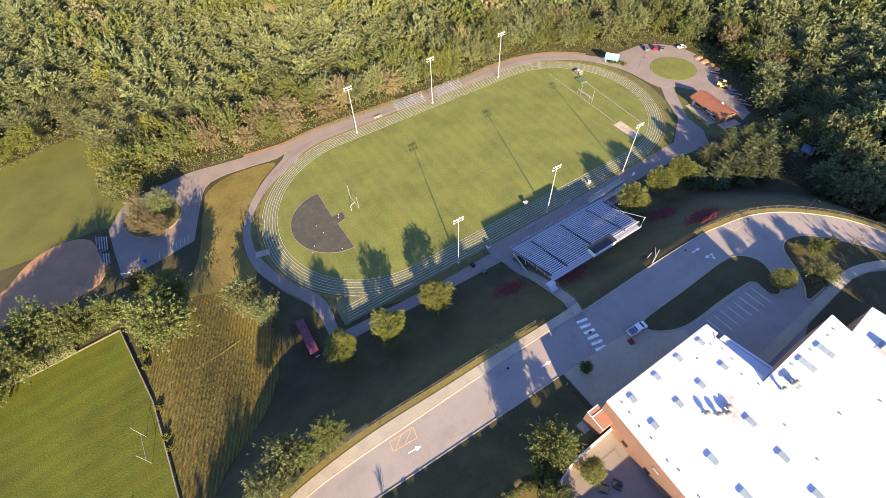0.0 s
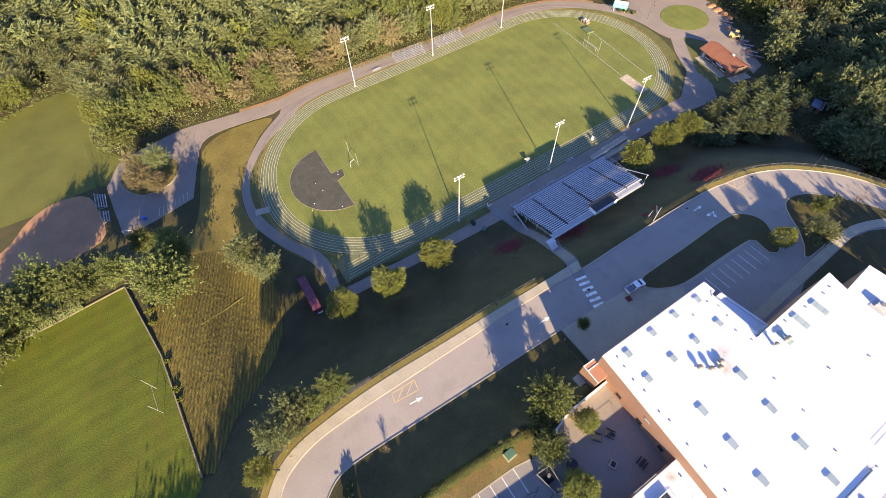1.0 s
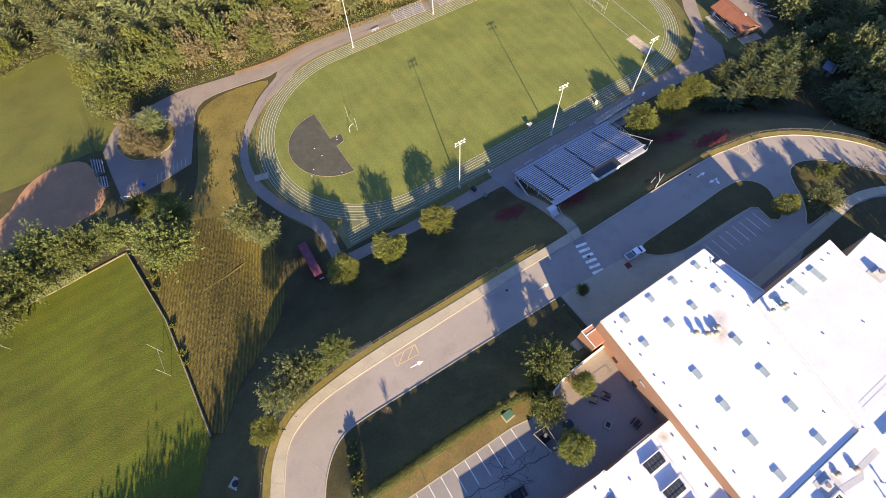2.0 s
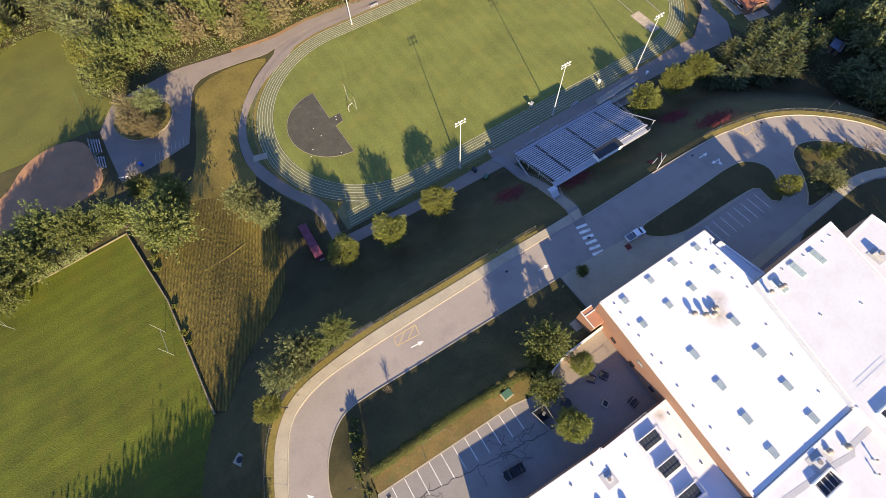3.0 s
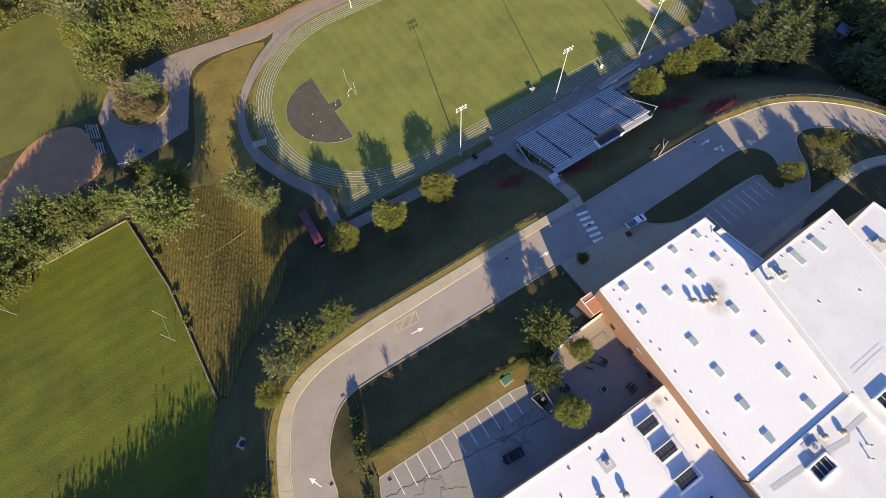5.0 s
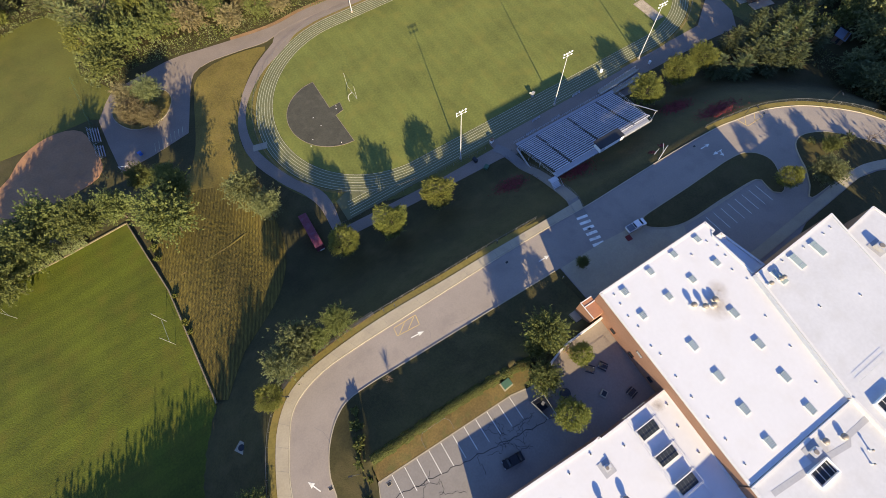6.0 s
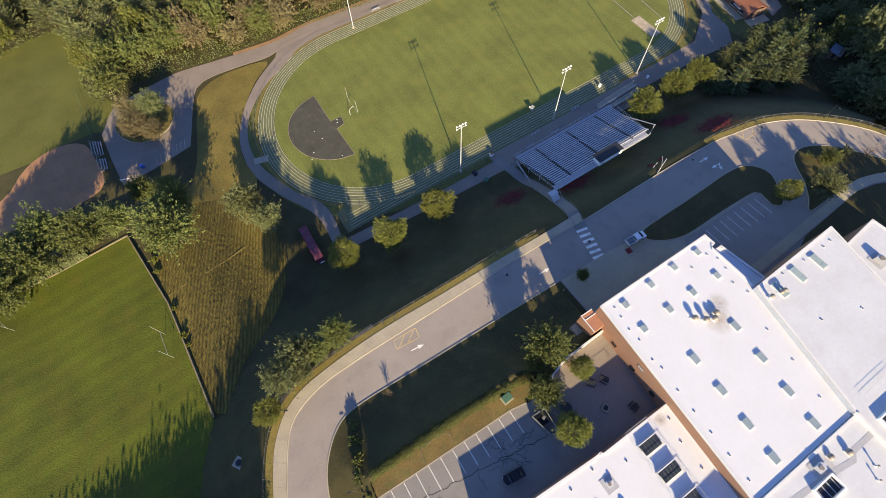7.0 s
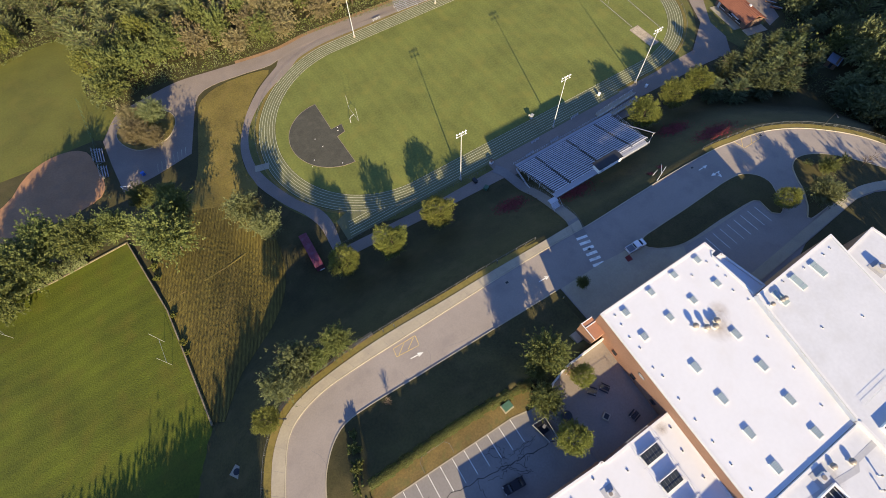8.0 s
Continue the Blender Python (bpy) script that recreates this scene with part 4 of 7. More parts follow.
def place_tree(kind, x, y, r, h, label, category="tree", group="", name="tree", seed=None, z=None, dense=1.0):
    """Stands a tree of about this size on the ground; alike ones share their meshes."""
    seed = seed if seed is not None else int(abs(x * 7 + y * 13)) % 4
    key = (kind, seed, name)
    if key not in PROTO:
        leaves = int(10500 * dense)
        src = build_tree(kind, 100 + seed * 17 + len(kind), 5.0, 11.0, leaves, 0.34 if dense >= 1 else 0.48, name)
        PROTO[key] = src
        ob = src
    else:
        ob = copy_thing(PROTO[key], Matrix.Identity(4))
    turn = (x * 37.7 + y * 11.3) % 6.28
    ob.matrix_basis = Matrix.Translation((x, y, ground_at(x, y) if z is None else z)) @ Matrix.Rotation(turn, 4, "Z") @ Matrix.Diagonal((r / 5.0, r / 5.0, h / 11.0, 1))
    tagged(ob, label, category, group)
    return ob


for x, y, r, h, kind in ((18.5, 60.6, 4.8, 10.9, "lime"), (34.5, 61.6, 4.8, 10.9, "lime"), (4.7, 63.0, 4.3, 9.8, "lime")):
    place_tree(kind, x, y, r, h, "round yellow-green tree beside the track path", group="trees beside the track")
for x, y, r, h, kind in ((-12.5, 93.9, 5.1, 13.0, "olive"), (-9.1, 85.5, 4.7, 12.0, "olive")):
    place_tree(kind, x, y, r, h, "olive tree at the edge of the dry meadow", group="meadow trees")
for x, y, r, h, kind in ((-16.0, 40.6, 4.4, 10.4, "olive"), (-12.6, 38.4, 3.0, 6.6, "green"), (-6.8, 39.4, 3.7, 9.0, "green"), (-21.4, 36.6, 4.1, 9.2, "olive"), (-17.6, 36.4, 2.8, 5.8, "olive"), (-27.2, 32.2, 3.1, 5.8, "lime"), (-38.4, 15.0, 3.2, 5.2, "green")):
    place_tree(kind, x, y, r, h, "bushy green tree on the bank beside the road", group="bank trees")
for x, y, r, h, kind in ((-32.4, 91.9, 7.7, 15.6, "green"), (-44.4, 104.6, 4.7, 10.4, "green"), (-52.9, 104.7, 5.5, 12.1, "green"), (-62.1, 110.4, 7.2, 13.8, "green"), (-67.0, 102.9, 7.2, 13.6, "green"), (-70.5, 108.5, 5.6, 12.6, "green"), (-77.0, 104.0, 5.4, 11.6, "green"), (-28.5, 103.5, 4.4, 11.0, "green"),
                         (-37.3, 117.2, 3.8, 8.4, "green"), (-30.3, 111.8, 3.6, 8.0, "green"), (-74.5, 97.2, 6.8, 13.5, "green"), (-85.6, 99.6, 6.6, 10.8, "green")):
    place_tree(kind, x, y, r, h, "leafy green tree in the hedgerow by the ball field", group="hedgerow trees", dense=1.35)
for x, y, r, h, kind in ((-33.1, 146.8, 4.8, 7.8, "rust"), (-28.4, 141.7, 3.7, 6.2, "rust"), (-25.0, 151.5, 4.6, 9.4, "olive"), (-31.8, 154.3, 4.4, 8.3, "rust")):
    place_tree(kind, x, y, r, h, "reddish brown shrubby tree on the parking island", group="island shrubs")
for x, y, r, h, kind in ((30.4, 10.0, 4.5, 8.2, "green"), (24.1, 2.8, 3.6, 7.9, "green"), (24.1, -5.7, 3.5, 7.6, "lime"), (33.8, 2.6, 2.6, 6.0, "lime"), (27.0, 9.0, 2.8, 5.4, "green")):
    place_tree(kind, x, y, r, h, "green tree beside the school courtyard", group="courtyard trees", z=SCH)
for x, y, r, h, kind in ((112.4, 56.5, 5.2, 10.2, "lime"), (127.3, 57.4, 5.0, 9.8, "lime"), (138.9, 57.6, 4.7, 9.4, "lime")):
    place_tree(kind, x, y, r, h, "round yellow-green tree beside the track path", group="trees beside the track")
for x, y, r, h in ((141.0, 52.0, 4.6, 9.0), (146.0, 47.0, 4.4, 10.0), (152.6, 57.0, 4.6, 11.5), (153.6, 49.0, 4.8, 12.0), (155.6, 43.0, 4.6, 10.5), (161.4, 55.4, 4.6, 12.0), (161.4, 46.6, 4.8, 12.0), (164.6, 40.0, 4.4, 10.5),
                   (168.0, 50.4, 4.8, 12.5), (169.8, 43.6, 4.4, 11.0), (175.8, 48.6, 4.6, 12.0), (177.4, 41.4, 4.4, 11.0), (167.4, 58.6, 4.2, 11.0), (174.4, 56.0, 4.2, 11.0), (174.8, 24.4, 4.4, 9.6), (174.6, 17.4, 4.2, 9.0)):
    place_tree("spruce", x, y, r, h, "dark green conifer in a clump by the bank", group="conifer clump", name="conifer")
for x, y, r, h, kind in ((118.9, 3.8, 4.3, 7.8, "olive"), (109.6, 8.0, 2.8, 6.9, "lime"), (128.8, 9.0, 2.4, 4.8, "green")):
    place_tree(kind, x, y, r, h, "small thin-leaved tree on a grass island", group="island trees", z=PLAT)
# unseen row, added only to throw shade on the east lawn and woods
for i in range(14):
    place_tree("green", 121.0 + 4.8 * i, -30.0 - 2.0 * min(i, 6), 4.6, (13.5 if i < 6 else 25.0) + 0.8 * math.sin(i * 2.0), "unseen tree added to shade the east lawn and woods", group="eastern lawn trees", dense=0.28, name="tall_tree")
place_tree("green", 50.2, 19.6, 1.5, 3.6, "small dark green street tree in the forecourt", z=PLAT)
for i in range(36):
    x = -88 + (i % 18) * 2.35 + 1.3 * (i // 18)
    y = (8 - 0.1 * (x + 80) if x < -62 else 6.2 - 0.75 * (x + 62)) - 6 * (i // 18) + 2.0 * math.sin(i * 2.1)
    place_tree("green", x, y, 4.3, 10.2 + 4.4 * (x + 84) / 45 + 1.3 * math.sin(i * 1.7) + 1.6 * (i // 18), "tall dark tree south of the soccer field", group="southern trees", dense=0.28, name="tall_tree")
for x, y, h in ((-47.8, -6.0, 13.6), (-49.5, -10.5, 15.5), (-51.5, -15.0, 17.0), (-53.5, -20.0, 18.5), (-50.5, -4.0, 13.2), (-47.0, -1.5, 12.4), (-45.0, 2.4, 12.2), (-43.6, 7.2, 10.4), (-42.6, 11.4, 8.6)):
    place_tree("green", x, y, 4.2, h, "tall dark tree south of the soccer field", group="southern trees", dense=0.28, name="tall_tree")

# ---- woods ----
WOOD_EDGE = [(-210.5, 190.0), (-112.3, 206.0), (-77.4, 216.0), (-56.0, 224.0), (-43.5, 219.0), (-41.0, 197.0), (-41.5, 181.0), (-37.5, 171.0), (-27.5, 175.0), (-19.0, 174.4), (0.0, 171.0), (38.8, 168.6), (78.9, 164.9), (107.0, 163.7), (129.9, 165.4), (156.7, 164.1), (185.1, 147.2), (195.9, 140.6), (209.9, 139.7), (226.7, 119.0), (226.0, 108.0), (222.0, 95.0), (214.5, 82.0), (206.5, 69.0), (199.0, 61.0), (186.0, 58.5), (178.5, 53.0), (176.0, 40.0), (176.0, 28.0), (173.5, 15.0), (171.0, 3.0), (174.0, -20.0), (184.0, -57.5), (193.5, -147.9)]
edge_line = np.array(curve(WOOD_EDGE, 3.0))
wood_poly = np.concatenate([edge_line, [(520, -140), (520, 520), (-200, 520)]])


def in_poly(x, y, poly):
    inside = np.zeros(x.shape, bool)
    for s, e in zip(poly, np.roll(poly, -1, 0)):
        inside ^= ((s[1] > y) != (e[1] > y)) & (x < (e[0] - s[0]) * (y - s[1]) / (e[1] - s[1] + 1e-12) + s[0])
    return inside


rng = np.random.default_rng(5)
gx, gy = np.meshgrid(np.arange(-125, 420, 8.4), np.arange(-90, 455, 8.4))
gx = gx + rng.uniform(-2.8, 2.8, gx.shape) + (np.arange(gx.shape[0]) % 2)[:, None] * 4.2
gy = gy + rng.uniform(-2.8, 2.8, gy.shape)
gx, gy = gx.ravel(), gy.ravel()
SHED = (189.0, 38.6)
along = np.clip((SHED[0] + 2 - gx) * 0.98 + (SHED[1] - gy) * 0.2, 0, 15)
keep = (np.hypot(gx - SHED[0] + along * 0.98, gy - SHED[1] + along * 0.2) > 4.6) & in_poly(gx, gy, wood_poly) & (gy < 440 - 0.72 * (gx + 95)) & (gy > -14 - (gx - 160) * 0.35)
gx, gy = gx[keep], gy[keep]
dist = np.min(np.hypot(gx[:, None] - edge_line[None, :, 0], gy[:, None] - edge_line[None, :, 1]), axis=1)
order = np.argsort(dist)
gx, gy, dist = gx[order], gy[order], dist[order]


def wood_kind(x, y, u):
    """Pines to the north-west and in the east, broadleaves between."""
    n = noise.noise((x * 0.02, y * 0.02, 3.0))
    piney = (y > 188 and x < 130 and n > -0.3) or (x > 190 and y < 100 and n > 0.12)
    if piney and u < 0.82:
        return "pine"
    if u < 0.10 or (150 < y < 182 and 0 < x < 75 and u < 0.45):
        return "rust"
    if u > 0.965:
        return "lime"
    if x > 178 and y < 130 and u < 0.18:
        return "spruce"
    return "olive" if n + u * 0.6 > 0.2 else "green"


pick = rng.random(len(gx))
EDGE_COUNT = 210
for i in range(min(EDGE_COUNT, len(gx))):
    kind = wood_kind(gx[i], gy[i], pick[i])
    h = rng.uniform(10.5, 15) * (0.82 if dist[i] < 4 else 1.0) * (0.58 if 160 < gx[i] < 206 and 40 < gy[i] < 74 else 1.0)
    place_tree(kind, float(gx[i]), float(gy[i]), rng.uniform(5.0, 6.8) * (0.75 if 160 < gx[i] < 206 and 40 < gy[i] < 74 else 1.0), float(h), {"pine": "dark green pine at the edge of the woods", "rust": "brownish turning tree at the edge of the woods",
               "lime": "bright yellow-green tree at the edge of the woods", "spruce": "dark conifer at the edge of the woods", "olive": "olive green tree at the edge of the woods"}.get(kind, "green leafy tree at the edge of the woods"), group="trees at the edge of the woods", name="woodland_tree", dense=0.4, seed=i % 3)
for kind in ("pine", "green", "olive", "rust", "lime", "spruce"):
    clouds = []
    variants = []
    for s in range(4):
        r2 = np.random.default_rng(900 + s)
        if kind == "pine":
            variants.append(pine_cloud(r2, 5.0, 11.0, 2.0, 9, 9, 27, 0.72))
        elif kind == "spruce":
            variants.append(pine_cloud(r2, 4.6, 11.0, 1.2, 11, 9, 16, 0.85, 0.05))
        else:
            variants.append(crown_cloud(r2, 5.0, 8.8, 2.0, 1150, 0.86, 90, 0.5, 0.22))
    for i in range(EDGE_COUNT, len(gx)):
        if wood_kind(gx[i], gy[i], pick[i]) != kind:
            continue
        a = rng.random() * 6.28
        c, s = math.cos(a), math.sin(a)
        v = variants[int(rng.integers(0, 4))]
        # trees beyond the view are stretched to shade the woods north of them
        tall = 1.35 if gx[i] < 215 and gy[i] < -13 + 0.466 * (gx[i] - 157) else 1.0
        k, kz = rng.uniform(1.15, 1.5) * (1.08 if kind == "pine" else 1.0), rng.uniform(1.3, 1.6) + 0.25 * noise.noise((gx[i] * 0.03, gy[i] * 0.03, 9.0))
        q = np.empty_like(v)
        q[:, 0] = (v[:, 0] * c - v[:, 1] * s) * k + gx[i]
        q[:, 1] = (v[:, 0] * s + v[:, 1] * c) * k + gy[i]
        q[:, 2] = v[:, 2] * kz * tall + ground_at(gx[i], gy[i])
        clouds.append(q)
    if clouds:
        tagged(new("woods", leaf_mesh("woods", np.concatenate(clouds), LEAF[kind])),
               {"pine": "dense dark green pine woods", "rust": "turning brown crowns in the woods", "lime": "yellow-green crowns in the woods", "spruce": "dark conifers in the woods", "olive": "dense olive green broadleaf woods"}.get(kind, "dense green broadleaf woods"),
               "woods", kind="stuff")

# undergrowth that closes the edge of the woods
r3 = np.random.default_rng(21)
n = 34000
k = r3.integers(0, len(edge_line) - 1, n)
u = r3.random(n)[:, None]
p = edge_line[k] * (1 - u) + edge_line[k + 1] * u
d = edge_line[k + 1] - edge_line[k]
d = d / (np.hypot(d[:, 0], d[:, 1])[:, None] + 1e-9)
depth = r3.uniform(-3.2, 4.5, n)
p = p + np.stack([-d[:, 1], d[:, 0]], 1) * depth[:, None]
lump = np.array([noise.noise((a * 0.22, c * 0.22, 7.0)) for a, c in p])
top = np.clip((depth + 3.4) / 4.0, 0.12, 1) * (2.6 + 1.8 * lump)
zz = ground_height(p[:, 0], p[:, 1]) + 0.1 + np.clip(top, 0.2, 5) * r3.random(n) ** 0.4
c3 = np.column_stack([p, zz])
nr = r3.normal(scale=0.6, size=(n, 3)) + np.array([0, -0.5, 0.8])
nr /= np.linalg.norm(nr, axis=1)[:, None]
t3 = np.cross(nr, r3.normal(size=(n, 3)))
t3 /= np.linalg.norm(t3, axis=1)[:, None]
b3 = np.cross(nr, t3)
s3 = r3.uniform(0.2, 0.48, n)[:, None]
quad = np.stack([c3 - t3 * s3 * 0.6, c3 - b3 * s3 * 0.45, c3 + t3 * s3 * 0.6, c3 + b3 * s3 * 0.5], 1)
pickd = (lump + 0.5 * r3.random(n)) > 0.3
for sel, kind, label in ((pickd, "olive", "olive undergrowth at the edge of the woods"), (~pickd, "green", "green undergrowth at the edge of the woods")):
    tagged(new("undergrowth", leaf_mesh("undergrowth", quad[sel].reshape(-1, 3), LEAF[kind], 4)), label, "undergrowth", kind="stuff")


# loose leaves tipped to the sun, added to lighten dark gaps between crowns
n = 52000
ux, uy = r3.uniform(-125, 400, n), r3.uniform(-60, 440, n)
sel = in_poly(ux, uy, wood_poly) & (uy < 420 - 0.72 * (ux + 95))
sel &= (np.hypot(ux - SHED[0] + 5, uy - SHED[1]) > 9)
c4 = np.column_stack([ux, uy, ground_height(ux, uy) + r3.uniform(2.5, 8.5, n)])[sel]
m4 = len(c4)
nr = r3.normal(scale=0.4, size=(m4, 3)) + np.array([-0.2, -0.7, 0.8])
nr /= np.linalg.norm(nr, axis=1)[:, None]
t4 = np.cross(nr, r3.normal(size=(m4, 3)))
t4 /= np.linalg.norm(t4, axis=1)[:, None]
b4q = np.cross(nr, t4)
s4 = r3.uniform(0.4, 0.9, m4)[:, None]
quad = np.stack([c4 - t4 * s4 * 0.6, c4 - b4q * s4 * 0.45, c4 + t4 * s4 * 0.6, c4 + b4q * s4 * 0.5], 1)
tagged(new("undergrowth", leaf_mesh("undergrowth", quad.reshape(-1, 3), LEAF["green"], 4)), "loose green leaves added to lighten gaps in the woods", "undergrowth", kind="stuff")

# ---- roof furniture of the school ----
def skylight(x, y, w, d, z, bars, name="skylight"):
    s = thing(name, "low white-kerbed skylight with ribbed grey glazing", "skylight", (x, y, z), "roof skylights")
    part("kerb", boxes(((0, 0, 0.12), (w, d, 0.3))), ROOF, s)
    pane = part("pane", boxes(((0, 0, 0.30), (w - 0.14, d - 0.14, 0.08))), GLAZING, s, "grey translucent glazing")
    for k in range(bars):
        yy = -d / 2 + d * (k + 0.5) / bars
        part("bar", boxes(((0, yy, 0.35), (w - 0.06, 0.05, 0.04))), METAL, pane)
    return s


first = skylight(48.5, 7.5, 1.4, 1.6, ROOF_Z, 5)
for x, y in ((56.3, 7.9), (63.5, 8.1), (70.6, 7.9), (48.0, 1.55), (55.5, 1.65), (62.5, 1.65), (69.8, 1.55)):
    copy_thing(first, Matrix.Translation((x, y, ROOF_Z)))
first = skylight(52.0, -8.6, 1.45, 2.1, ROOF_Z, 6)
for x, y in ((64.1, -8.4), (51.7, -15.6), (63.3, -15.6), (51.0, -22.5), (62.3, -22.7), (50.3, -29.0), (61.4, -29.2)):
    copy_thing(first, Matrix.Translation((x, y, ROOF_Z)))
first = skylight(77.4, -8.0, 1.7, 3.6, ROOF_Z + 1.1, 2)
for x, y in ((83.5, -7.8), (89.7, -8.2)):
    copy_thing(first, Matrix.Translation((x, y, ROOF_Z + 1.1)))


COWL = material("stained_cowl_metal", (0.24, 0.21, 0.18), 0.2, (0.3, 2.0), rough=0.5, metal=0.2)


def roof_stack(x, y, z, h, r, hooded=True):
    s = thing("roof_vent", "pale metal exhaust stack on the white roof", "roof vent", (x, y, z), "roof vents")
    part("base", boxes(((0, 0, 0.05), (r * 3, r * 3, 0.14))), ROOF, s)
    part("pipe", tubes([((0, 0, 0), (0, 0, h), r, r)], 12), METAL if hooded else DARK_METAL, s)
    if hooded:
        bm = bmesh.new()
        bmesh.ops.create_uvsphere(bm, u_segments=12, v_segments=6, radius=r * 1.7, matrix=Matrix.Translation((0, 0, h)) @ Matrix.Diagonal((1, 1, 0.7, 1)))
        part("cowl", bm, COWL, s, smooth=True)
    return s


for x, y, h in ((58.2, -2.6, 0.85), (59.9, -4.1, 0.9), (61.6, -4.9, 0.85)):
    roof_stack(x, y, ROOF_Z, h, 0.38)
roof_stack(63.0, -4.2, ROOF_Z, 0.5, 0.4)
for x, y, h in ((74.2, -8.0, 1.1), (76.8, -8.5, 0.9), (77.8, -8.6, 0.8)):
    roof_stack(x, y, ROOF_Z + 1.1, h, 0.3)
for x, y in ((46.2, 8.2), (45.9, 5.9), (45.4, 3.0), (45.6, 0.2), (44.9, -4.2), (45.3, -6.4), (44.7, -11.2), (44.4, -15.6), (44.2, -20.0), (44.0, -24.4), (43.7, -29.1), (66.8, 5.8), (72.0, 6.3), (73.2, 4.2),
             (72.8, 1.6), (71.4, -1.6), (72.4, -4.8), (69.0, -12.5), (68.1, -19.4), (66.4, -26.8)):
    roof_stack(x, y, ROOF_Z, 0.17, 0.12, False)
for x, y in ((81.0, -6.0), (87.5, -6.4), (93.8, -6.6), (96.4, -6.4), (79.0, -17.0), (88.0, -20.0)):
    roof_stack(x, y, ROOF_Z + 1.1, 0.18, 0.13, False)

def roof_stain(x, y, z, r, colour):
    """A thin blotch of rust washed over the roof membrane, fading outwards."""
    m = bpy.data.materials.new("rust_wash")
    m.use_nodes = True
    n, l = m.node_tree.nodes, m.node_tree.links
    n["Principled BSDF"].inputs["Base Color"].default_value = (*colour, 1)
    n["Principled BSDF"].inputs["Roughness"].default_value = 0.8
    co = n.new("ShaderNodeTexCoord")
    dist = n.new("ShaderNodeVectorMath")
    dist.operation = "LENGTH"
    l.new(co.outputs["Object"], dist.inputs[0])
    fade = n.new("ShaderNodeMapRange")
    l.new(dist.outputs["Value"], fade.inputs[0])
    for key, v in zip((1, 2, 3, 4), (r * 0.1, r, 0.75, 0.0)):
        fade.inputs[key].default_value = v
    ns = n.new("ShaderNodeTexNoise")
    ns.inputs["Scale"].default_value, ns.inputs["Detail"].default_value = 0.9, 6.0
    l.new(co.outputs["Object"], ns.inputs["Vector"])
    mul = n.new("ShaderNodeMath")
    mul.operation = "MULTIPLY"
    l.new(fade.outputs[0], mul.inputs[0])
    l.new(ns.outputs["Fac"], mul.inputs[1])
    clear, mix = n.new("ShaderNodeBsdfTransparent"), n.new("ShaderNodeMixShader")
    l.new(mul.outputs[0], mix.inputs[0])
    l.new(clear.outputs[0], mix.inputs[1])
    l.new(n["Principled BSDF"].outputs[0], mix.inputs[2])
    l.new(mix.outputs[0], n["Material Output"].inputs["Surface"])
    bm = prism([(r * math.cos(a), r * math.sin(a)) for a in (k * math.tau / 24 for k in range(24))], 0.002, 0.008)
    bmesh.ops.delete(bm, geom=[f for f in bm.faces if f.normal.z < 0.5], context="FACES")
    tagged(part("roof_stain", bm, m), "rusty stain washed over the white roof", "stain", kind="structure").location = (x, y, z)


roof_stain(62.4, -5.4, ROOF_Z, 3.6, (0.42, 0.33, 0.23))
roof_stain(65.2, -3.0, ROOF_Z, 2.6, (0.45, 0.37, 0.28))
roof_stain(39.6, -13.6, 20.7, 1.6, (0.36, 0.28, 0.2))
roof_stain(56.5, -35.0, ROOF_Z + 0.18, 3.2, (0.4, 0.36, 0.32))


def light_monitor(x, y):
    s = thing("roof_monitor", "raised roof light with dark glazing and pale frame", "roof light", (x, y, 20.7), "roof monitors")
    part("curb", boxes(((0, 0, 0.12), (4.4, 2.4, 0.3))), ROOF, s)
    bm = prism([(-1.1, 0.0), (1.05, 0.0), (1.05, 0.55), (-1.1, 0.08)], -2.05, 2.05)
    bm.transform(Matrix.Translation((0, 0, 0.27)) @ Matrix.Rotation(radians(90), 4, "Z") @ Matrix.Rotation(radians(90), 4, "X"))
    g = part("glazing", bm, GLASS_DARK, s, "dark sloping glazing")
    for k in range(4):
        u = -1.2 + k * 0.8
        part("mullion", tubes([((u, -1.1, 0.36), (u, 1.05, 0.83), 0.014)]), FENCE, g)
    part("ridge", boxes(((0, 1.1, 0.8), (4.4, 0.14, 0.12))), WHITE_PAINT, s)
    part("guard", tubes([((-2.7, -1.4, 0.9), (2.7, -1.4, 0.9), 0.03), ((-2.7, -1.4, 0.9), (-2.7, 4.2, 0.9), 0.03), ((2.7, -1.4, 0.9), (2.7, 4.2, 0.9), 0.03), ((-2.7, 4.2, 0.9), (2.7, 4.2, 0.9), 0.03)]
         + [((a, c, 0), (a, c, 0.9), 0.03) for a in (-2.7, 2.7) for c in (-1.4, 1.4, 4.2)]), METAL, s)


for x, y in ((34.6, -15.9), (34.3, -21.2), (34.0, -26.6), (33.7, -32.0)):
    light_monitor(x, y)


WALKWAY = material("grey_roof_pads", (0.36, 0.36, 0.37), 0.1, (0.4, 3.0))


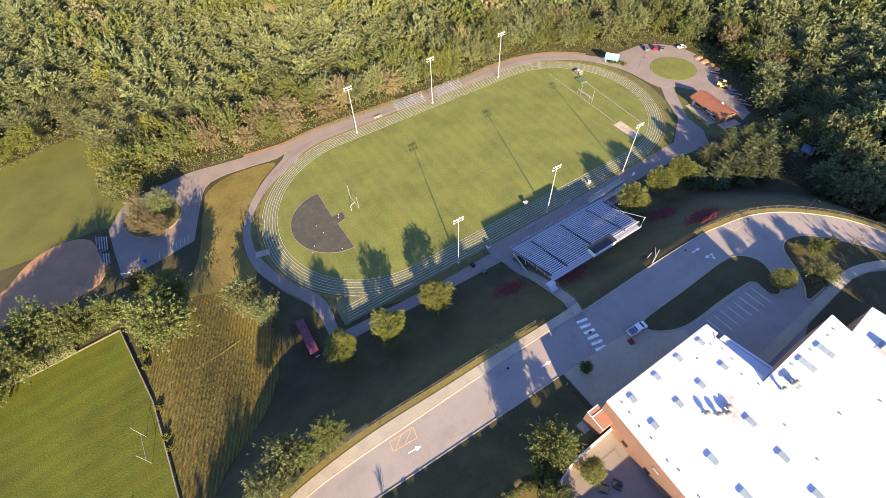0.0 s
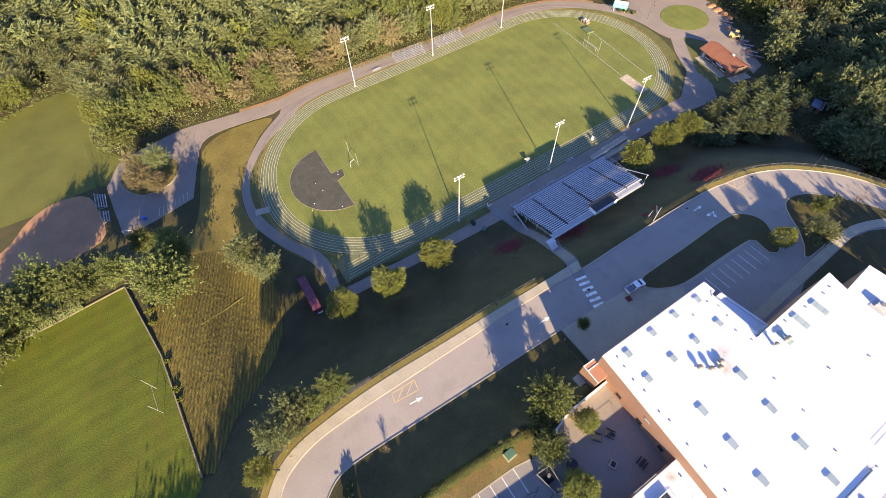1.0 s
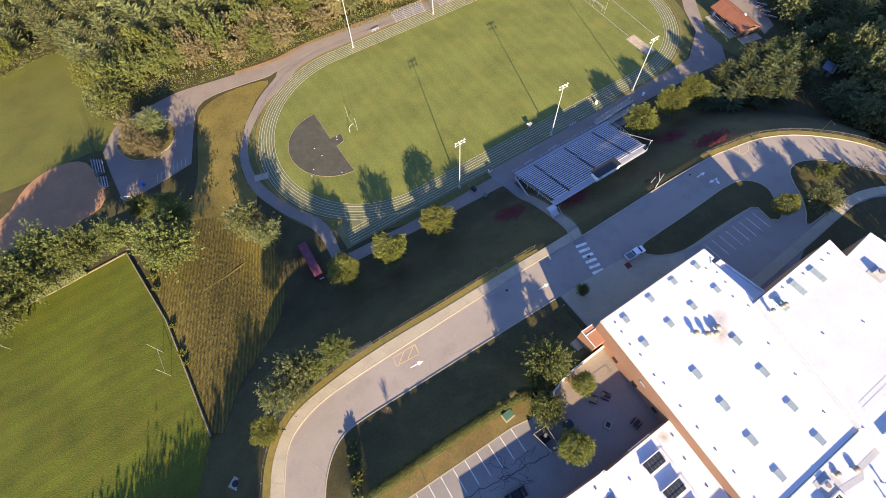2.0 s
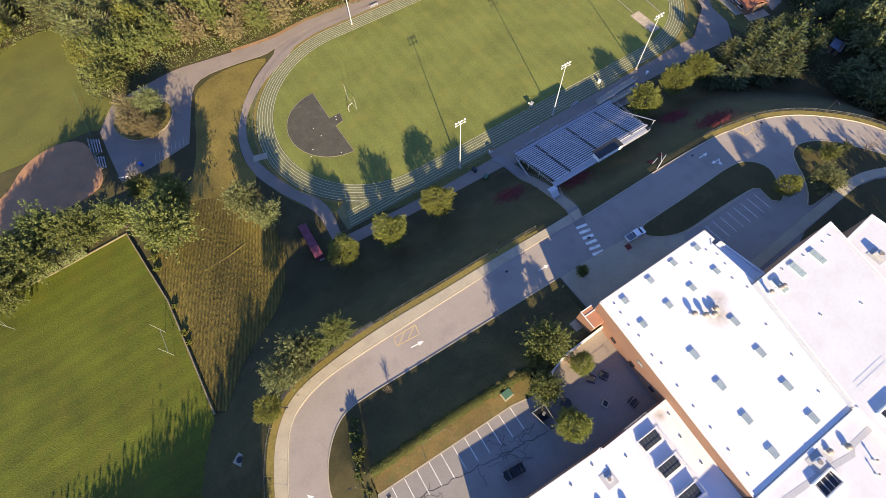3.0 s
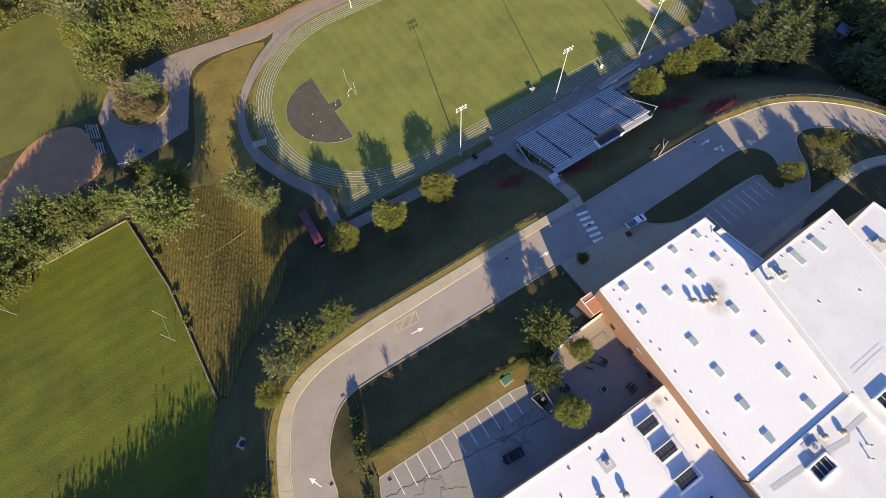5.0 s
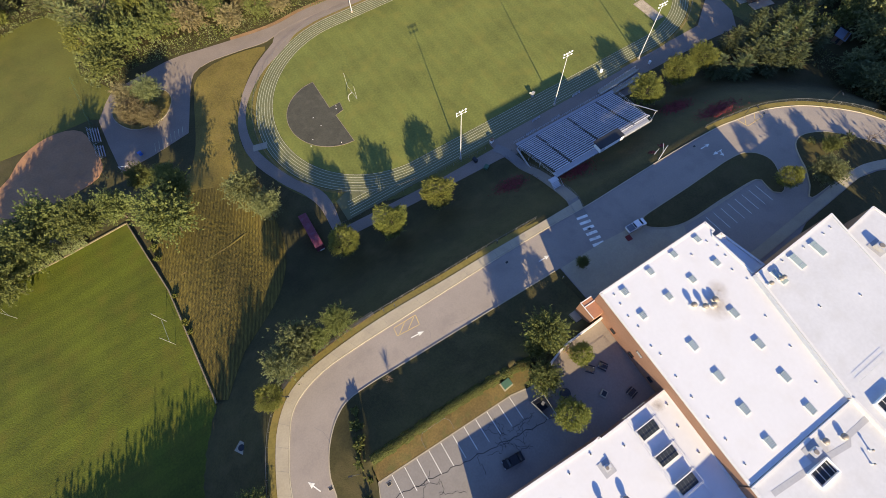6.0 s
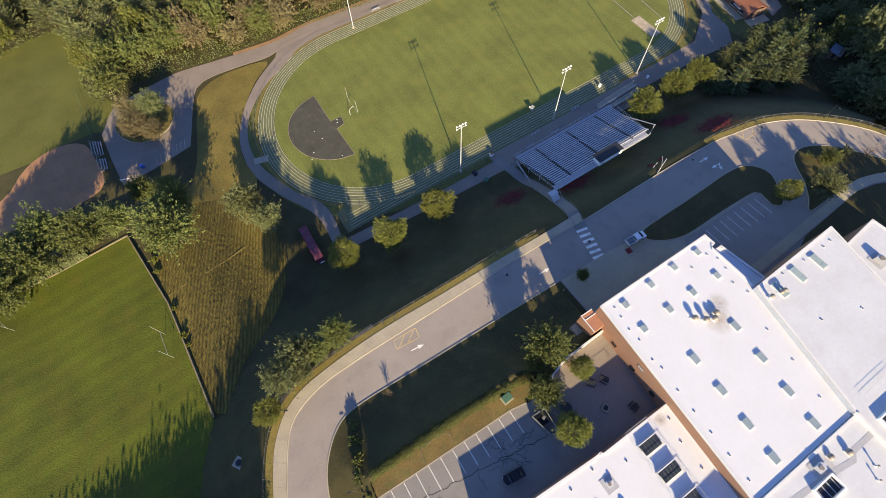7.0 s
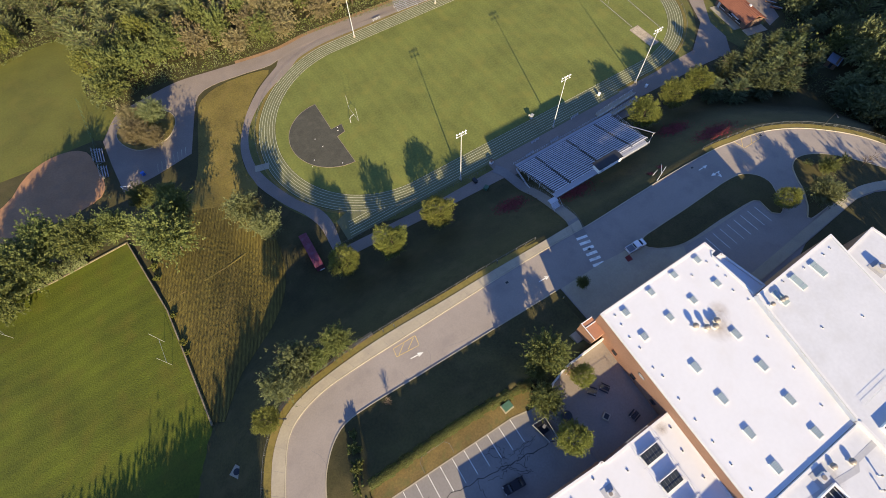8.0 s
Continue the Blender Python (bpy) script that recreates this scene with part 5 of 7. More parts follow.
def air_unit(x, y, z, w, d, h, turn=0, label="grey rooftop air handler on a pale pad"):
    s = thing("air_handler", label, "air handler", (x, y, z), "air handlers")
    part("pad", boxes(((0, 0, 0.03), (w + 1.6, d + 1.6, 0.08), turn)), WALKWAY, s)
    part("casing", boxes(((0, 0, h / 2 + 0.1), (w, d, h), turn)), METAL, s)
    bm = bmesh.new()
    bmesh.ops.create_cone(bm, cap_ends=True, segments=16, radius1=min(w, d) * 0.36, radius2=min(w, d) * 0.33, depth=0.14, matrix=Matrix.Translation((0, 0, h + 0.17)))
    part("fan_ring", bm, COWL, s)
    part("duct", boxes(((w * 0.62, 0, 0.4), (w * 0.4, d * 0.5, 0.5), turn)), METAL, s)


air_unit(23.4, -16.7, 20.7, 1.0, 1.2, 0.3)
air_unit(55.6, -34.4, ROOF_Z + 0.18, 1.7, 1.3, 0.6)
air_unit(103.4, -15.6, 23.3, 1.7, 1.8, 1.1)
roof_stack(22.7, -22.5, 20.7, 0.75, 0.4)
roof_stack(18.7, -20.4, 20.7, 0.7, 0.38)
roof_stack(58.8, -34.3, ROOF_Z + 0.18, 0.4, 0.36)
roof_stack(62.2, -35.6, ROOF_Z + 0.18, 0.5, 0.38)
roof_stack(64.2, -39.6, ROOF_Z + 0.18, 0.9, 0.14)
roof_stack(62.5, -41.2, ROOF_Z + 0.18, 0.8, 0.12)
for x, y in ((22.4, -13.2), (16.8, -13.6), (41.2, -14.6), (40.0, -18.8), (39.9, -24.2), (28.8, -15.6), (12.6, -16.4)):
    roof_stack(x, y, 20.7, 0.2, 0.14, False)


def well(x, y, w, d, z):
    s = thing("light_well", "white-kerbed dark light well sunk in the roof", "light well", (x, y, z), "light wells")
    part("pane", boxes(((0, 0, 0.08), (w - 0.3, d - 0.3, 0.12))), GLASS_DARK, s, "dark glazing")
    for cx, cy, sx, sy in ((0, d / 2, w + 0.2, 0.25), (0, -d / 2, w + 0.2, 0.25), (w / 2, 0, 0.25, d - 0.25), (-w / 2, 0, 0.25, d - 0.25)):
        part("kerb", boxes(((cx, cy, 0.35), (sx, sy, 0.75))), WHITE_PAINT, s)
    for k in range(4):
        part("glazing_bar", boxes(((-w / 2 + w * (k + 0.5) / 4, 0, 0.18), (0.09, d - 0.3, 0.09))), METAL, s)


well(54.0, -37.4, 4.9, 2.7, ROOF_Z + 0.18)
well(73.6, -36.4, 5.2, 3.4, ROOF_Z + 1.1)
rail = thing("roof_rail", "thin grey guard rail on the white roof", "guard rail", (0, 0, 0))
part("rails", tubes([((72.2, -30.6, ROOF_Z + 1.1 + h), (81.0, -30.5, ROOF_Z + 1.1 + h), 0.018) for h in (0.3, 0.62)]), METAL, rail)
for k in range(8):
    part("post", tubes([((72.2 + 8.8 * k / 7, -30.6 + 0.1 * k / 7, ROOF_Z + 1.05), (72.2 + 8.8 * k / 7, -30.6 + 0.1 * k / 7, ROOF_Z + 1.74), 0.025)]), METAL, rail)
tagged(part("roof_walkway", strip([(44, -34.9), (56, -36.1), (62, -37.0), (63.2, -36.0), (69, -36.0)], 1.0, ROOF_Z + 0.05, ROOF_Z + 0.2), WALKWAY), "grey walkway pads across the white roof", "walkway", kind="structure")

# details of the west brick wall: band, windows and vent louvre, entrance canopy
wx = lambda y: 43.98 - (11.0 - y) * 0.0515
for i in range(3):
    y = 2.6 - i * 6.0
    w = thing("wall_window", "dark window in the red brick wall", "window", (wx(y) - 0.03, y, SCH), "courtyard windows")
    part("frame", boxes(((0, 0, 1.7), (0.1, 1.5, 1.6), -3)), BROWN_ROOF, w)
    part("pane", boxes(((-0.04, 0, 1.7), (0.06, 1.3, 1.4), -3)), GLASS_DARK, w)
    part("sill", boxes(((-0.08, 0, 0.86), (0.14, 1.6, 0.06), -3)), BRICK, w)
lv = thing("wall_louvre", "dark ventilation louvre in the brick wall", "louvre", (wx(-4.2) - 0.04, -4.2, SCH + 5.2))
part("frame", boxes(((0, 0, 0), (0.1, 1.6, 0.9), -3)), DARK_METAL, lv)
for k in range(5):
    part("slat", boxes(((-0.05, 0, -0.32 + 0.16 * k), (0.06, 1.5, 0.05), -3)), METAL, lv)
for k, z in enumerate((PLAT + 5.2, PLAT + 8.8)):
    tagged(part("brick_band", prism([(wx(10.2) - 0.06, 10.2), (wx(10.2), 10.2), (wx(-13) , -13), (wx(-13) - 0.06, -13)], z, z + 0.25), BRICK), "brick string course in the brick wall", "string course", kind="structure")
TERRACOTTA = material("terracotta_paving", (0.36, 0.17, 0.10), 0.14, (0.3, 3.0), bump=0.006, bump_size=0.1)
ent = thing("entrance_porch", "brick porch with terracotta top and pale cap stones", "porch", (42.3, 9.1, PLAT))
part("walls", boxes(((0, 0, 3.3), (3.0, 4.4, 7.2))), BRICK, ent)
part("top", boxes(((0, 0, 6.96), (3.0, 4.4, 0.12))), TERRACOTTA, ent, "terracotta paved top")
for y in (0.9, 2.1):
    part("cap_stone", boxes(((0, y, 7.06), (3.1, 0.2, 0.12))), TRIM, ent, "pale cap stone")
part("cap_stone", boxes(((-1.45, 0, 7.07), (0.2, 4.5, 0.14))), TRIM, ent, "pale cap stone")
part("landing", boxes(((-2.4, -0.3, 1.0), (1.7, 4.8, 2.4))), CONCRETE, ent, "pale concrete landing")
part("hatch", boxes(((-2.4, -0.9, 2.24), (1.0, 1.2, 0.1))), DARK_METAL, ent, "dark cellar hatch")

# ---- fences ----
def chain_fence(line, height, label, every=3.0, z=None, name="chain_link_fence", mat=FENCE, mesh_gap=0.6):
    f = thing(name, label, "fence")
    pts = resample(line, max(2, int(sum(math.dist(a, b) for a, b in zip(line, line[1:])) / every) + 1))
    hs = [ground_at(*p) + 0.02 if z is None else z for p in pts]
    post = mesh_of("post", tubes([((0, 0, -0.2), (0, 0, height + 0.05), 0.04)], 6), mat)
    for p, h in zip(pts, hs):
        part("post", post, mat, f).location = (*p, h)
    for a, b, ha, hb in zip(pts, pts[1:], hs, hs[1:]):
        part("top_rail", tubes([((*a, ha + height), (*b, hb + height), 0.025)], 5), mat, f)
    bm = bmesh.new()
    for a, b, ha, hb in zip(pts, pts[1:], hs, hs[1:]):
        n = max(2, int(math.dist(a, b) / mesh_gap))
        a3, b3 = Vector((*a, ha)), Vector((*b, hb))
        for k in range(-1, n + 1):
            for s in (0, 1):
                u0, u1 = (k / n, (k + 2) / n) if s == 0 else ((k + 2) / n, k / n)
                u0, u1 = min(max(u0, 0), 1), min(max(u1, 0), 1)
                p, q = a3.lerp(b3, u0) + Vector((0, 0, 0.05)), a3.lerp(b3, u1) + Vector((0, 0, height))
                w = (b3 - a3).normalized() * 0.006
                bm.faces.new([bm.verts.new(v) for v in (p - w, p + w, q + w, q - w)])
    part("wire_mesh", bm, mat, f, "thin wire mesh")
    return f


draped([q for q in offset(WALK_OUT, 0.86) if q[0] < 50 and q[1] > 8], 1.55, 0.06, "verge_walk", VERGE, "dry yellow green grass verge beside the sidewalk", "verge")
chain_fence(offset([q for q in WALK_OUT if q[0] < 50 and q[1] > 8], 1.65), 1.3, "grey chain-link fence at the top of the grass bank", z=None)
draped([q for q in offset(KERB_N, 0.95) if q[0] > 108 and q[1] > -20], 1.6, 0.1, "verge_road", VERGE, "dry yellow green grass verge above the bank", "verge")
chain_fence(offset([q for q in KERB_N if q[0] > 108 and q[1] > -20], 1.75), 1.1, "low grey guard fence along the road above the bank")
chain_fence(oval_n(RIN + 6.9)[61:122] , 1.2, "low chain-link fence round the running track bend", 4.0)
chain_fence(oval_n(RIN + 6.9)[4:61], 1.2, "low chain-link fence round the running track bend", 4.0)
chain_fence([(46.0, 156.6), (137, 156.4)], 1.2, "low chain-link fence behind the running track", 4.0)
chain_fence([(7.0, 71.2), (33, 71.0), (58, 70.0)], 1.2, "low chain-link fence along the sprint straight", 3.0)
chain_fence([(112, 70.6), (134, 71.0), (144, 72.4)], 1.2, "low chain-link fence along the home straight", 3.0)
STONE = material("weathered_field_stone", (0.20, 0.165, 0.10), 0.3, (0.3, 2.5), bump=0.06, bump_size=0.3, stain=(0.13, 0.12, 0.06), stain_amount=0.6)
tagged(part("field_wall", strip([(-40.8, 41.0), (-41.0, 58.5), (-41.3, 75.3), (-43.2, 89.0), (-45.0, 102.3)], 0.3, 5.2, 6.7), STONE), "low weathered stone wall between field and meadow", "wall", kind="structure")
tagged(part("field_wall_north", strip([(-45.4, 102.6), (-65.2, 101.4), (-100, 101.2)], 0.4, 5.2, 6.3), STONE), "low weathered stone wall below the hedgerow", "wall", kind="structure")
chain_fence([(-47.4, 178.5), (-47.0, 156.4), (-46.6, 153.8)], 2.0, "tall chain-link fence beside the ball field", 3.0, mat=GREEN_PAINT)
chain_fence([(-46.6, 153.8), (-47.6, 139), (-48.0, 128)], 2.2, "tall chain-link backstop fence by the ball diamond", 3.0, mat=GREEN_PAINT)
chain_fence([(-3.9, 5.2), (-3.7, 8.0), (3.2, 7.9), (3.0, 5.2)], 1.3, "small chain-link enclosure beside the hedge", 1.6, z=SCH)


# ---- hedge and shrubs ----
def hedge(line, w, h, label, z, kind="green", seed=3, per_m=130, size=0.24):
    rng2 = np.random.default_rng(seed)
    pts = resample(line, max(2, int(sum(math.dist(a, b) for a, b in zip(line, line[1:])) / 1.0)))
    length = sum(math.dist(a, b) for a, b in zip(line, line[1:]))
    n = int(length * per_m)
    k = rng2.integers(0, len(pts) - 1, n)
    base = pts[k] + (pts[k + 1] - pts[k]) * rng2.random(n)[:, None]
    lump = 1 + 0.16 * np.sin(k * 1.9) + 0.1 * np.sin(k * 4.7)
    a = rng2.uniform(0, math.pi, n)
    d = pts[-1] - pts[0]
    d = d / np.hypot(*d)
    side = np.array([-d[1], d[0]])
    p = np.empty((n, 3))
    p[:, :2] = base + side * (np.cos(a) * w / 2 * lump)[:, None]
    p[:, 2] = z + 0.15 + np.sin(a) * (h - 0.15) * lump * rng2.uniform(0.7, 1.05, n)
    nrm = np.stack([side[0] * np.cos(a), side[1] * np.cos(a), np.sin(a)], 1) + rng2.normal(scale=0.5, size=(n, 3))
    nrm /= np.linalg.norm(nrm, axis=1)[:, None]
    t = np.cross(nrm, rng2.normal(size=(n, 3)))
    t /= np.linalg.norm(t, axis=1)[:, None]
    b = np.cross(nrm, t)
    s = (size * rng2.uniform(0.6, 1.4, n))[:, None]
    quad = np.stack([p - t * s * 0.6, p - b * s * 0.4, p + t * s * 0.6, p + b * s * 0.5], 1).reshape(-1, 3)
    hd = thing("hedge", label, "hedge")
    part("leaves", leaf_mesh("leaves", quad, LEAF[kind], 4), LEAF[kind], hd)
    part("stems", tubes([((*q, z - 0.1), (*q, z + h * 0.6), 0.05) for q in pts[::2]], 5), BARK, hd)
    return hd


hedge([(-14.2, 9.2), (5, 9.1), (15, 8.6), (24.6, 7.6)], 2.1, 0.85, "long clipped green hedge above the parking lot", SCH + 0.75, "green", per_m=620, size=0.17)


hedge([(-56.0, 104.0), (-70.0, 103.8), (-100.0, 103.0)], 4.4, 2.2, "tangled band of green brush below the hedgerow", 5.9, "olive", seed=9, per_m=300, size=0.3)


def shrub(x, y, r, h, kind, label, z=None, group="shrubs", seed=0):
    rng2 = np.random.default_rng(int(abs(x * 31 + y * 17)) + seed)
    zz = ground_at(x, y) if z is None else z
    s = thing("shrub", label, "shrub", (x, y, zz), group)
    part("leaves", leaf_mesh("leaves", crown_cloud(rng2, r, h, 0.05, int(500 + 300 * r), 0.3, 40, 0.4, 0.25), LEAF[kind]), LEAF[kind], s)
    part("stem", tubes([((0, 0, -0.2), (0, 0, h * 0.7), 0.06, 0.03)], 5), BARK, s)


for x, y, r, h in ((-40.7, 90, 1.6, 2.4), (-40.9, 86, 1.4, 2.0), (-40.5, 94, 1.8, 2.6), (-40.4, 73.0, 1.3, 1.8), (-40.4, 64.5, 1.5, 2.2), (-40.3, 61.5, 1.0, 1.4)):
    shrub(x, y, r * 0.65, h * 0.6, "lime", "small bright green bush on the field fence", group="fence bushes")
for x, y, r, h in ((-14.0, 17.2, 1.6, 2.6), (-15.0, 13.6, 1.8, 3.0), (-16.2, 10.2, 1.6, 2.6), (-16.0, 6.8, 1.5, 2.4), (-18.6, 3.0, 1.4, 2.2), (-13.0, 20.0, 1.0, 1.6)):
    shrub(x, y, r, h, "green", "dark green shrub beside the curving road", z=PLAT + (1.0 if y < 16 else 0.1), group="roadside shrubs")
RED_LITTER = material("fallen_red_leaves", (0.15, 0.030, 0.026), 0.35, (0.3, 2.0), per_island=0.35)


def leaf_litter(x, y, rx, ry, count, seed):
    """Loose red leaves thinning out towards the edge of a patch on the bank."""
    rng2 = np.random.default_rng(seed)
    q = rng2.normal(scale=0.5, size=(count, 2)) * np.array([rx, ry]) + np.array([x, y])
    p = np.column_stack([q, ground_height(q[:, 0], q[:, 1]) + rng2.uniform(0.1, 0.3, count)])
    nrm = rng2.normal(scale=0.35, size=(count, 3)) + np.array([0, 0, 1.0])
    pts = leaf_corners(p, rng2.normal(size=(count, 3)) * np.array([1, 1, 0.2]), nrm, rng2.uniform(0.16, 0.42, count), 0.5)
    tagged(new("leaf_litter", leaf_mesh("leaf_litter", pts, RED_LITTER)), "dark red fallen leaves scattered on the grass bank", "leaf litter", kind="stuff")


for n, (x, y, rx, ry, count) in enumerate(((115.4, 46.6, 4.6, 2.6, 1500), (118.4, 36.4, 6.4, 2.8, 1900), (72.0, 45.0, 5.6, 2.8, 1500), (55.4, 53.4, 4.6, 3.0, 1200), (90.0, 35.4, 0.9, 0.7, 60), (94.2, 35.6, 0.9, 0.7, 60))):
    leaf_litter(x, y, rx, ry, count, 40 + n)
for x, y, r, h in ((128.0, 13.2, 1.3, 1.4), (131.2, 9.4, 1.6, 1.8), (137.0, 8.2, 1.8, 2.0), (125.0, 6.6, 1.0, 1.0)):
    shrub(x, y, r, h, "olive", "low olive shrub on the grass island", z=PLAT, group="island shrubs east")
for x, y, r, h in ((183.5, 128.0, 1.6, 1.6), (185.0, 125.4, 1.4, 1.4), (181.8, 130.5, 1.2, 1.2), (200.2, 136.5, 1.6, 2.4)):
    shrub(x, y, r, h, "green", "dark green bush beside the turning circle", group="bushes by the turning circle")


def bare_tree(x, y, h, label, z):
    rng2 = np.random.default_rng(int(abs(x * 13 + y * 7)))
    t = thing("bare_tree", label, "tree", (x, y, z))
    bm = tubes([((0, 0, -0.2), (0, 0, h * 0.5), 0.09, 0.06)])
    twigs = bmesh.new()
    for _ in range(26):
        a, u = rng2.random() * 6.28, rng2.uniform(0.25, 0.95)
        o = Vector((0, 0, h * 0.5 * u))
        e = o + Vector((math.cos(a), math.sin(a), rng2.uniform(0.5, 1.4))) * h * rng2.uniform(0.18, 0.34)
        tube(twigs, o, e, 0.04, 0.015, n=4)
        for _ in range(3):
            f = e + Vector(rng2.normal(size=3)) * h * 0.09 + Vector((0, 0, h * 0.05))
            tube(twigs, o.lerp(e, 0.6), f, 0.02, 0.008, n=3)
    part("trunk", bm, BARK, t)
    part("twigs", twigs, BARK, t)


bare_tree(-3.4, 21.6, 2.7, "small leafless roadside tree on the lawn", PLAT + 0.2)
bare_tree(140.0, 4.2, 6.0, "thin leafless tree on the grass island", PLAT)

# ---- street lamps, posts and drains ----
def street_lamp(x, y, h, turn, z=PLAT):
    p = thing("street_lamp", "slim dark street lamp on the verge of the road", "street lamp", (x, y, z - 0.1), "street lamps")
    part("pole", tubes([((0, 0, 0), (0, 0, h), 0.07, 0.045)], 8), DARK_METAL, p)
    c, s = math.cos(radians(turn)), math.sin(radians(turn))
    part("arm", tubes([((0, 0, h - 0.1), (1.2 * c, 1.2 * s, h + 0.15), 0.045)]), DARK_METAL, p)
    part("head", boxes(((1.5 * c, 1.5 * s, h + 0.15), (0.8, 0.3, 0.14), turn)), DARK_METAL, p)


for x, y in ((3.5, 36.3), (6.3, 35.9), (36.6, 36.0)):
    post = thing("marker_post", "short dark post beside the fence", "post", (x, y, PLAT), "marker posts")
    part("post", tubes([((0, 0, -0.2), (0, 0, 1.7), 0.1)], 8), DARK_METAL, post)
    part("cap", tubes([((0, 0, 1.7), (0, 0, 1.78), 0.13)], 8), FENCE, post)
for x, y, h, turn in ((-24.6, 31.0, 3.4, -40), (143.6, 19.4, 5.4, -130), (121.1, 30.0, 4.4, -100), (-17.5, 8.4, 5.0, 160)):
    street_lamp(x, y, h, turn)


def drain(x, y, z, turn=0):
    d = thing("storm_drain", "dark cast iron storm drain beside the kerb", "storm drain", (x, y, z), "storm drains")
    part("frame", boxes(((0, 0, 0.0), (1.0, 0.75, 0.05), turn)), CONCRETE, d)
    part("grate", boxes(((0, 0, 0.03), (0.75, 0.55, 0.04), turn)), DARK_METAL, d)


for x, y, z in ((35.6, 30.4, PLAT - 0.1), (32.7, 19.5, PLAT - 0.1), (-24.3, 9.6, PLAT - 0.1), (-13.4, 3.7, SCH - 0.06), (58.9, 26.2, PLAT - 0.1), (100.5, 30.0, PLAT - 0.1), (126.0, 27.2, PLAT - 0.1)):
    drain(x, y, z)
mh = thing("concrete_chamber", "square pale concrete chamber with a dark lid in grass", "chamber", (-38.0, 27.7, ground_at(-38.0, 27.7)))
part("slab", boxes(((0, 0, 0.02), (2.2, 2.2, 0.4), 35)), CONCRETE, mh)
part("lid", tubes([((0, 0, 0.1), (0, 0, 0.26), 0.7, 0.7)], 20), DARK_METAL, mh, "round dark lid")
tp = thing("tree_pit", "square dark tree pit in the grey forecourt", "tree pit", (65.4, 18.7, PLAT - 0.06))
part("frame", boxes(((0, 0, 0.0), (1.7, 1.7, 0.06), -5)), CONCRETE, tp)
part("soil", boxes(((0, 0, 0.04), (1.5, 1.5, 0.04), -5)), MULCH, tp)
post = thing("yellow_bollard", "short yellow posts at the corner of the lawn", "bollard", (44.4, 19.4, PLAT))
part("post", tubes([((0, 0, -0.1), (0, 0, 1.0), 0.09)], 8), YELLOW, post)
part("cap", tubes([((0, 0, 1.0), (0, 0, 1.06), 0.1)], 8), METAL, post)

# ---- courtyard and lot ----
enc = thing("dumpster_enclosure", "white-railed enclosure open on one side", "enclosure", (0, 0, SCH - 0.09))
for a, b in (((19.4, 0.6), (22.5, 0.4)), ((22.5, 0.4), (21.9, -7.4)), ((19.4, 0.6), (20.3, -3.8))):
    part("fence_panel", strip([a, b], 0.04, 0.1, 1.3), FENCE, enc)
    part("top_rail", tubes([((*a, 1.34), (*b, 1.34), 0.05)]), DULL_WHITE, enc, "pale top rail")
    for u in (0, 0.5, 1):
        q = (a[0] + (b[0] - a[0]) * u, a[1] + (b[1] - a[1]) * u)
        part("post", tubes([((*q, 0), (*q, 1.4), 0.06)]), DULL_WHITE, enc)
skip = thing("dumpster", "dark open rubbish dumpster in an enclosure", "dumpster", (20.9, -1.2, SCH - 0.09))
bm = bmesh.new()
for c, s in (((0, 0.85, 0.7), (1.9, 0.08, 1.2)), ((0, -0.85, 0.6), (1.9, 0.08, 1.0)), ((0.95, 0, 0.65), (0.08, 1.7, 1.1)), ((-0.95, 0, 0.65), (0.08, 1.7, 1.1)), ((0, 0, 0.12), (1.9, 1.7, 0.08))):
    box(bm, c, s)
part("bin_body", bm, DARK_METAL, skip)
part("lid", boxes(((0.35, 0.3, 1.32), (0.8, 0.6, 0.05), 20)), FENCE, skip, "grey bent lid")
tr = thing("transformer_box", "green electrical cabinet on a pale pad in grass", "electrical cabinet", (17.3, 6.4, SCH))
part("pad", boxes(((0, 0, 0.06), (2.4, 1.9, 0.16), 4)), CONCRETE, tr)
part("cabinet", boxes(((0, 0, 0.75), (1.9, 1.4, 1.25), 4)), GREEN_PAINT, tr)
part("lid", boxes(((0, 0.05, 1.42), (2.0, 1.5, 0.1), 4)), GREEN_PAINT, tr, "pale worn green lid")
tank = thing("round_tank", "dark green round planter tank in the courtyard", "tank", (26.4, -1.9, SCH - 0.02))
part("drum", tubes([((0, 0, 0), (0, 0, 1.1), 1.1, 1.05)], 20), GREEN_PAINT, tank)
part("rim", tubes([((0, 0, 1.08), (0, 0, 1.18), 1.15, 1.15)], 20), DARK_METAL, tank)


def picnic_table(x, y, turn, mat):
    t = thing("picnic_table", "worn dark picnic table in the courtyard", "picnic table", (x, y, SCH - 0.02), "picnic tables")
    t.rotation_euler = (0, 0, radians(turn))
    for k in range(4):
        part("top_board", boxes(((0, -0.3 + 0.2 * k, 0.75), (1.9, 0.18, 0.05))), mat, t)
    for s in (-0.75, 0.75):
        part("seat", boxes(((0, s, 0.45), (1.9, 0.28, 0.05))), mat, t)
        part("leg", tubes([((s, -0.8, 0), (s, 0.25, 0.73), 0.05), ((s, 0.8, 0), (s, -0.25, 0.73), 0.05)]), METAL, t)


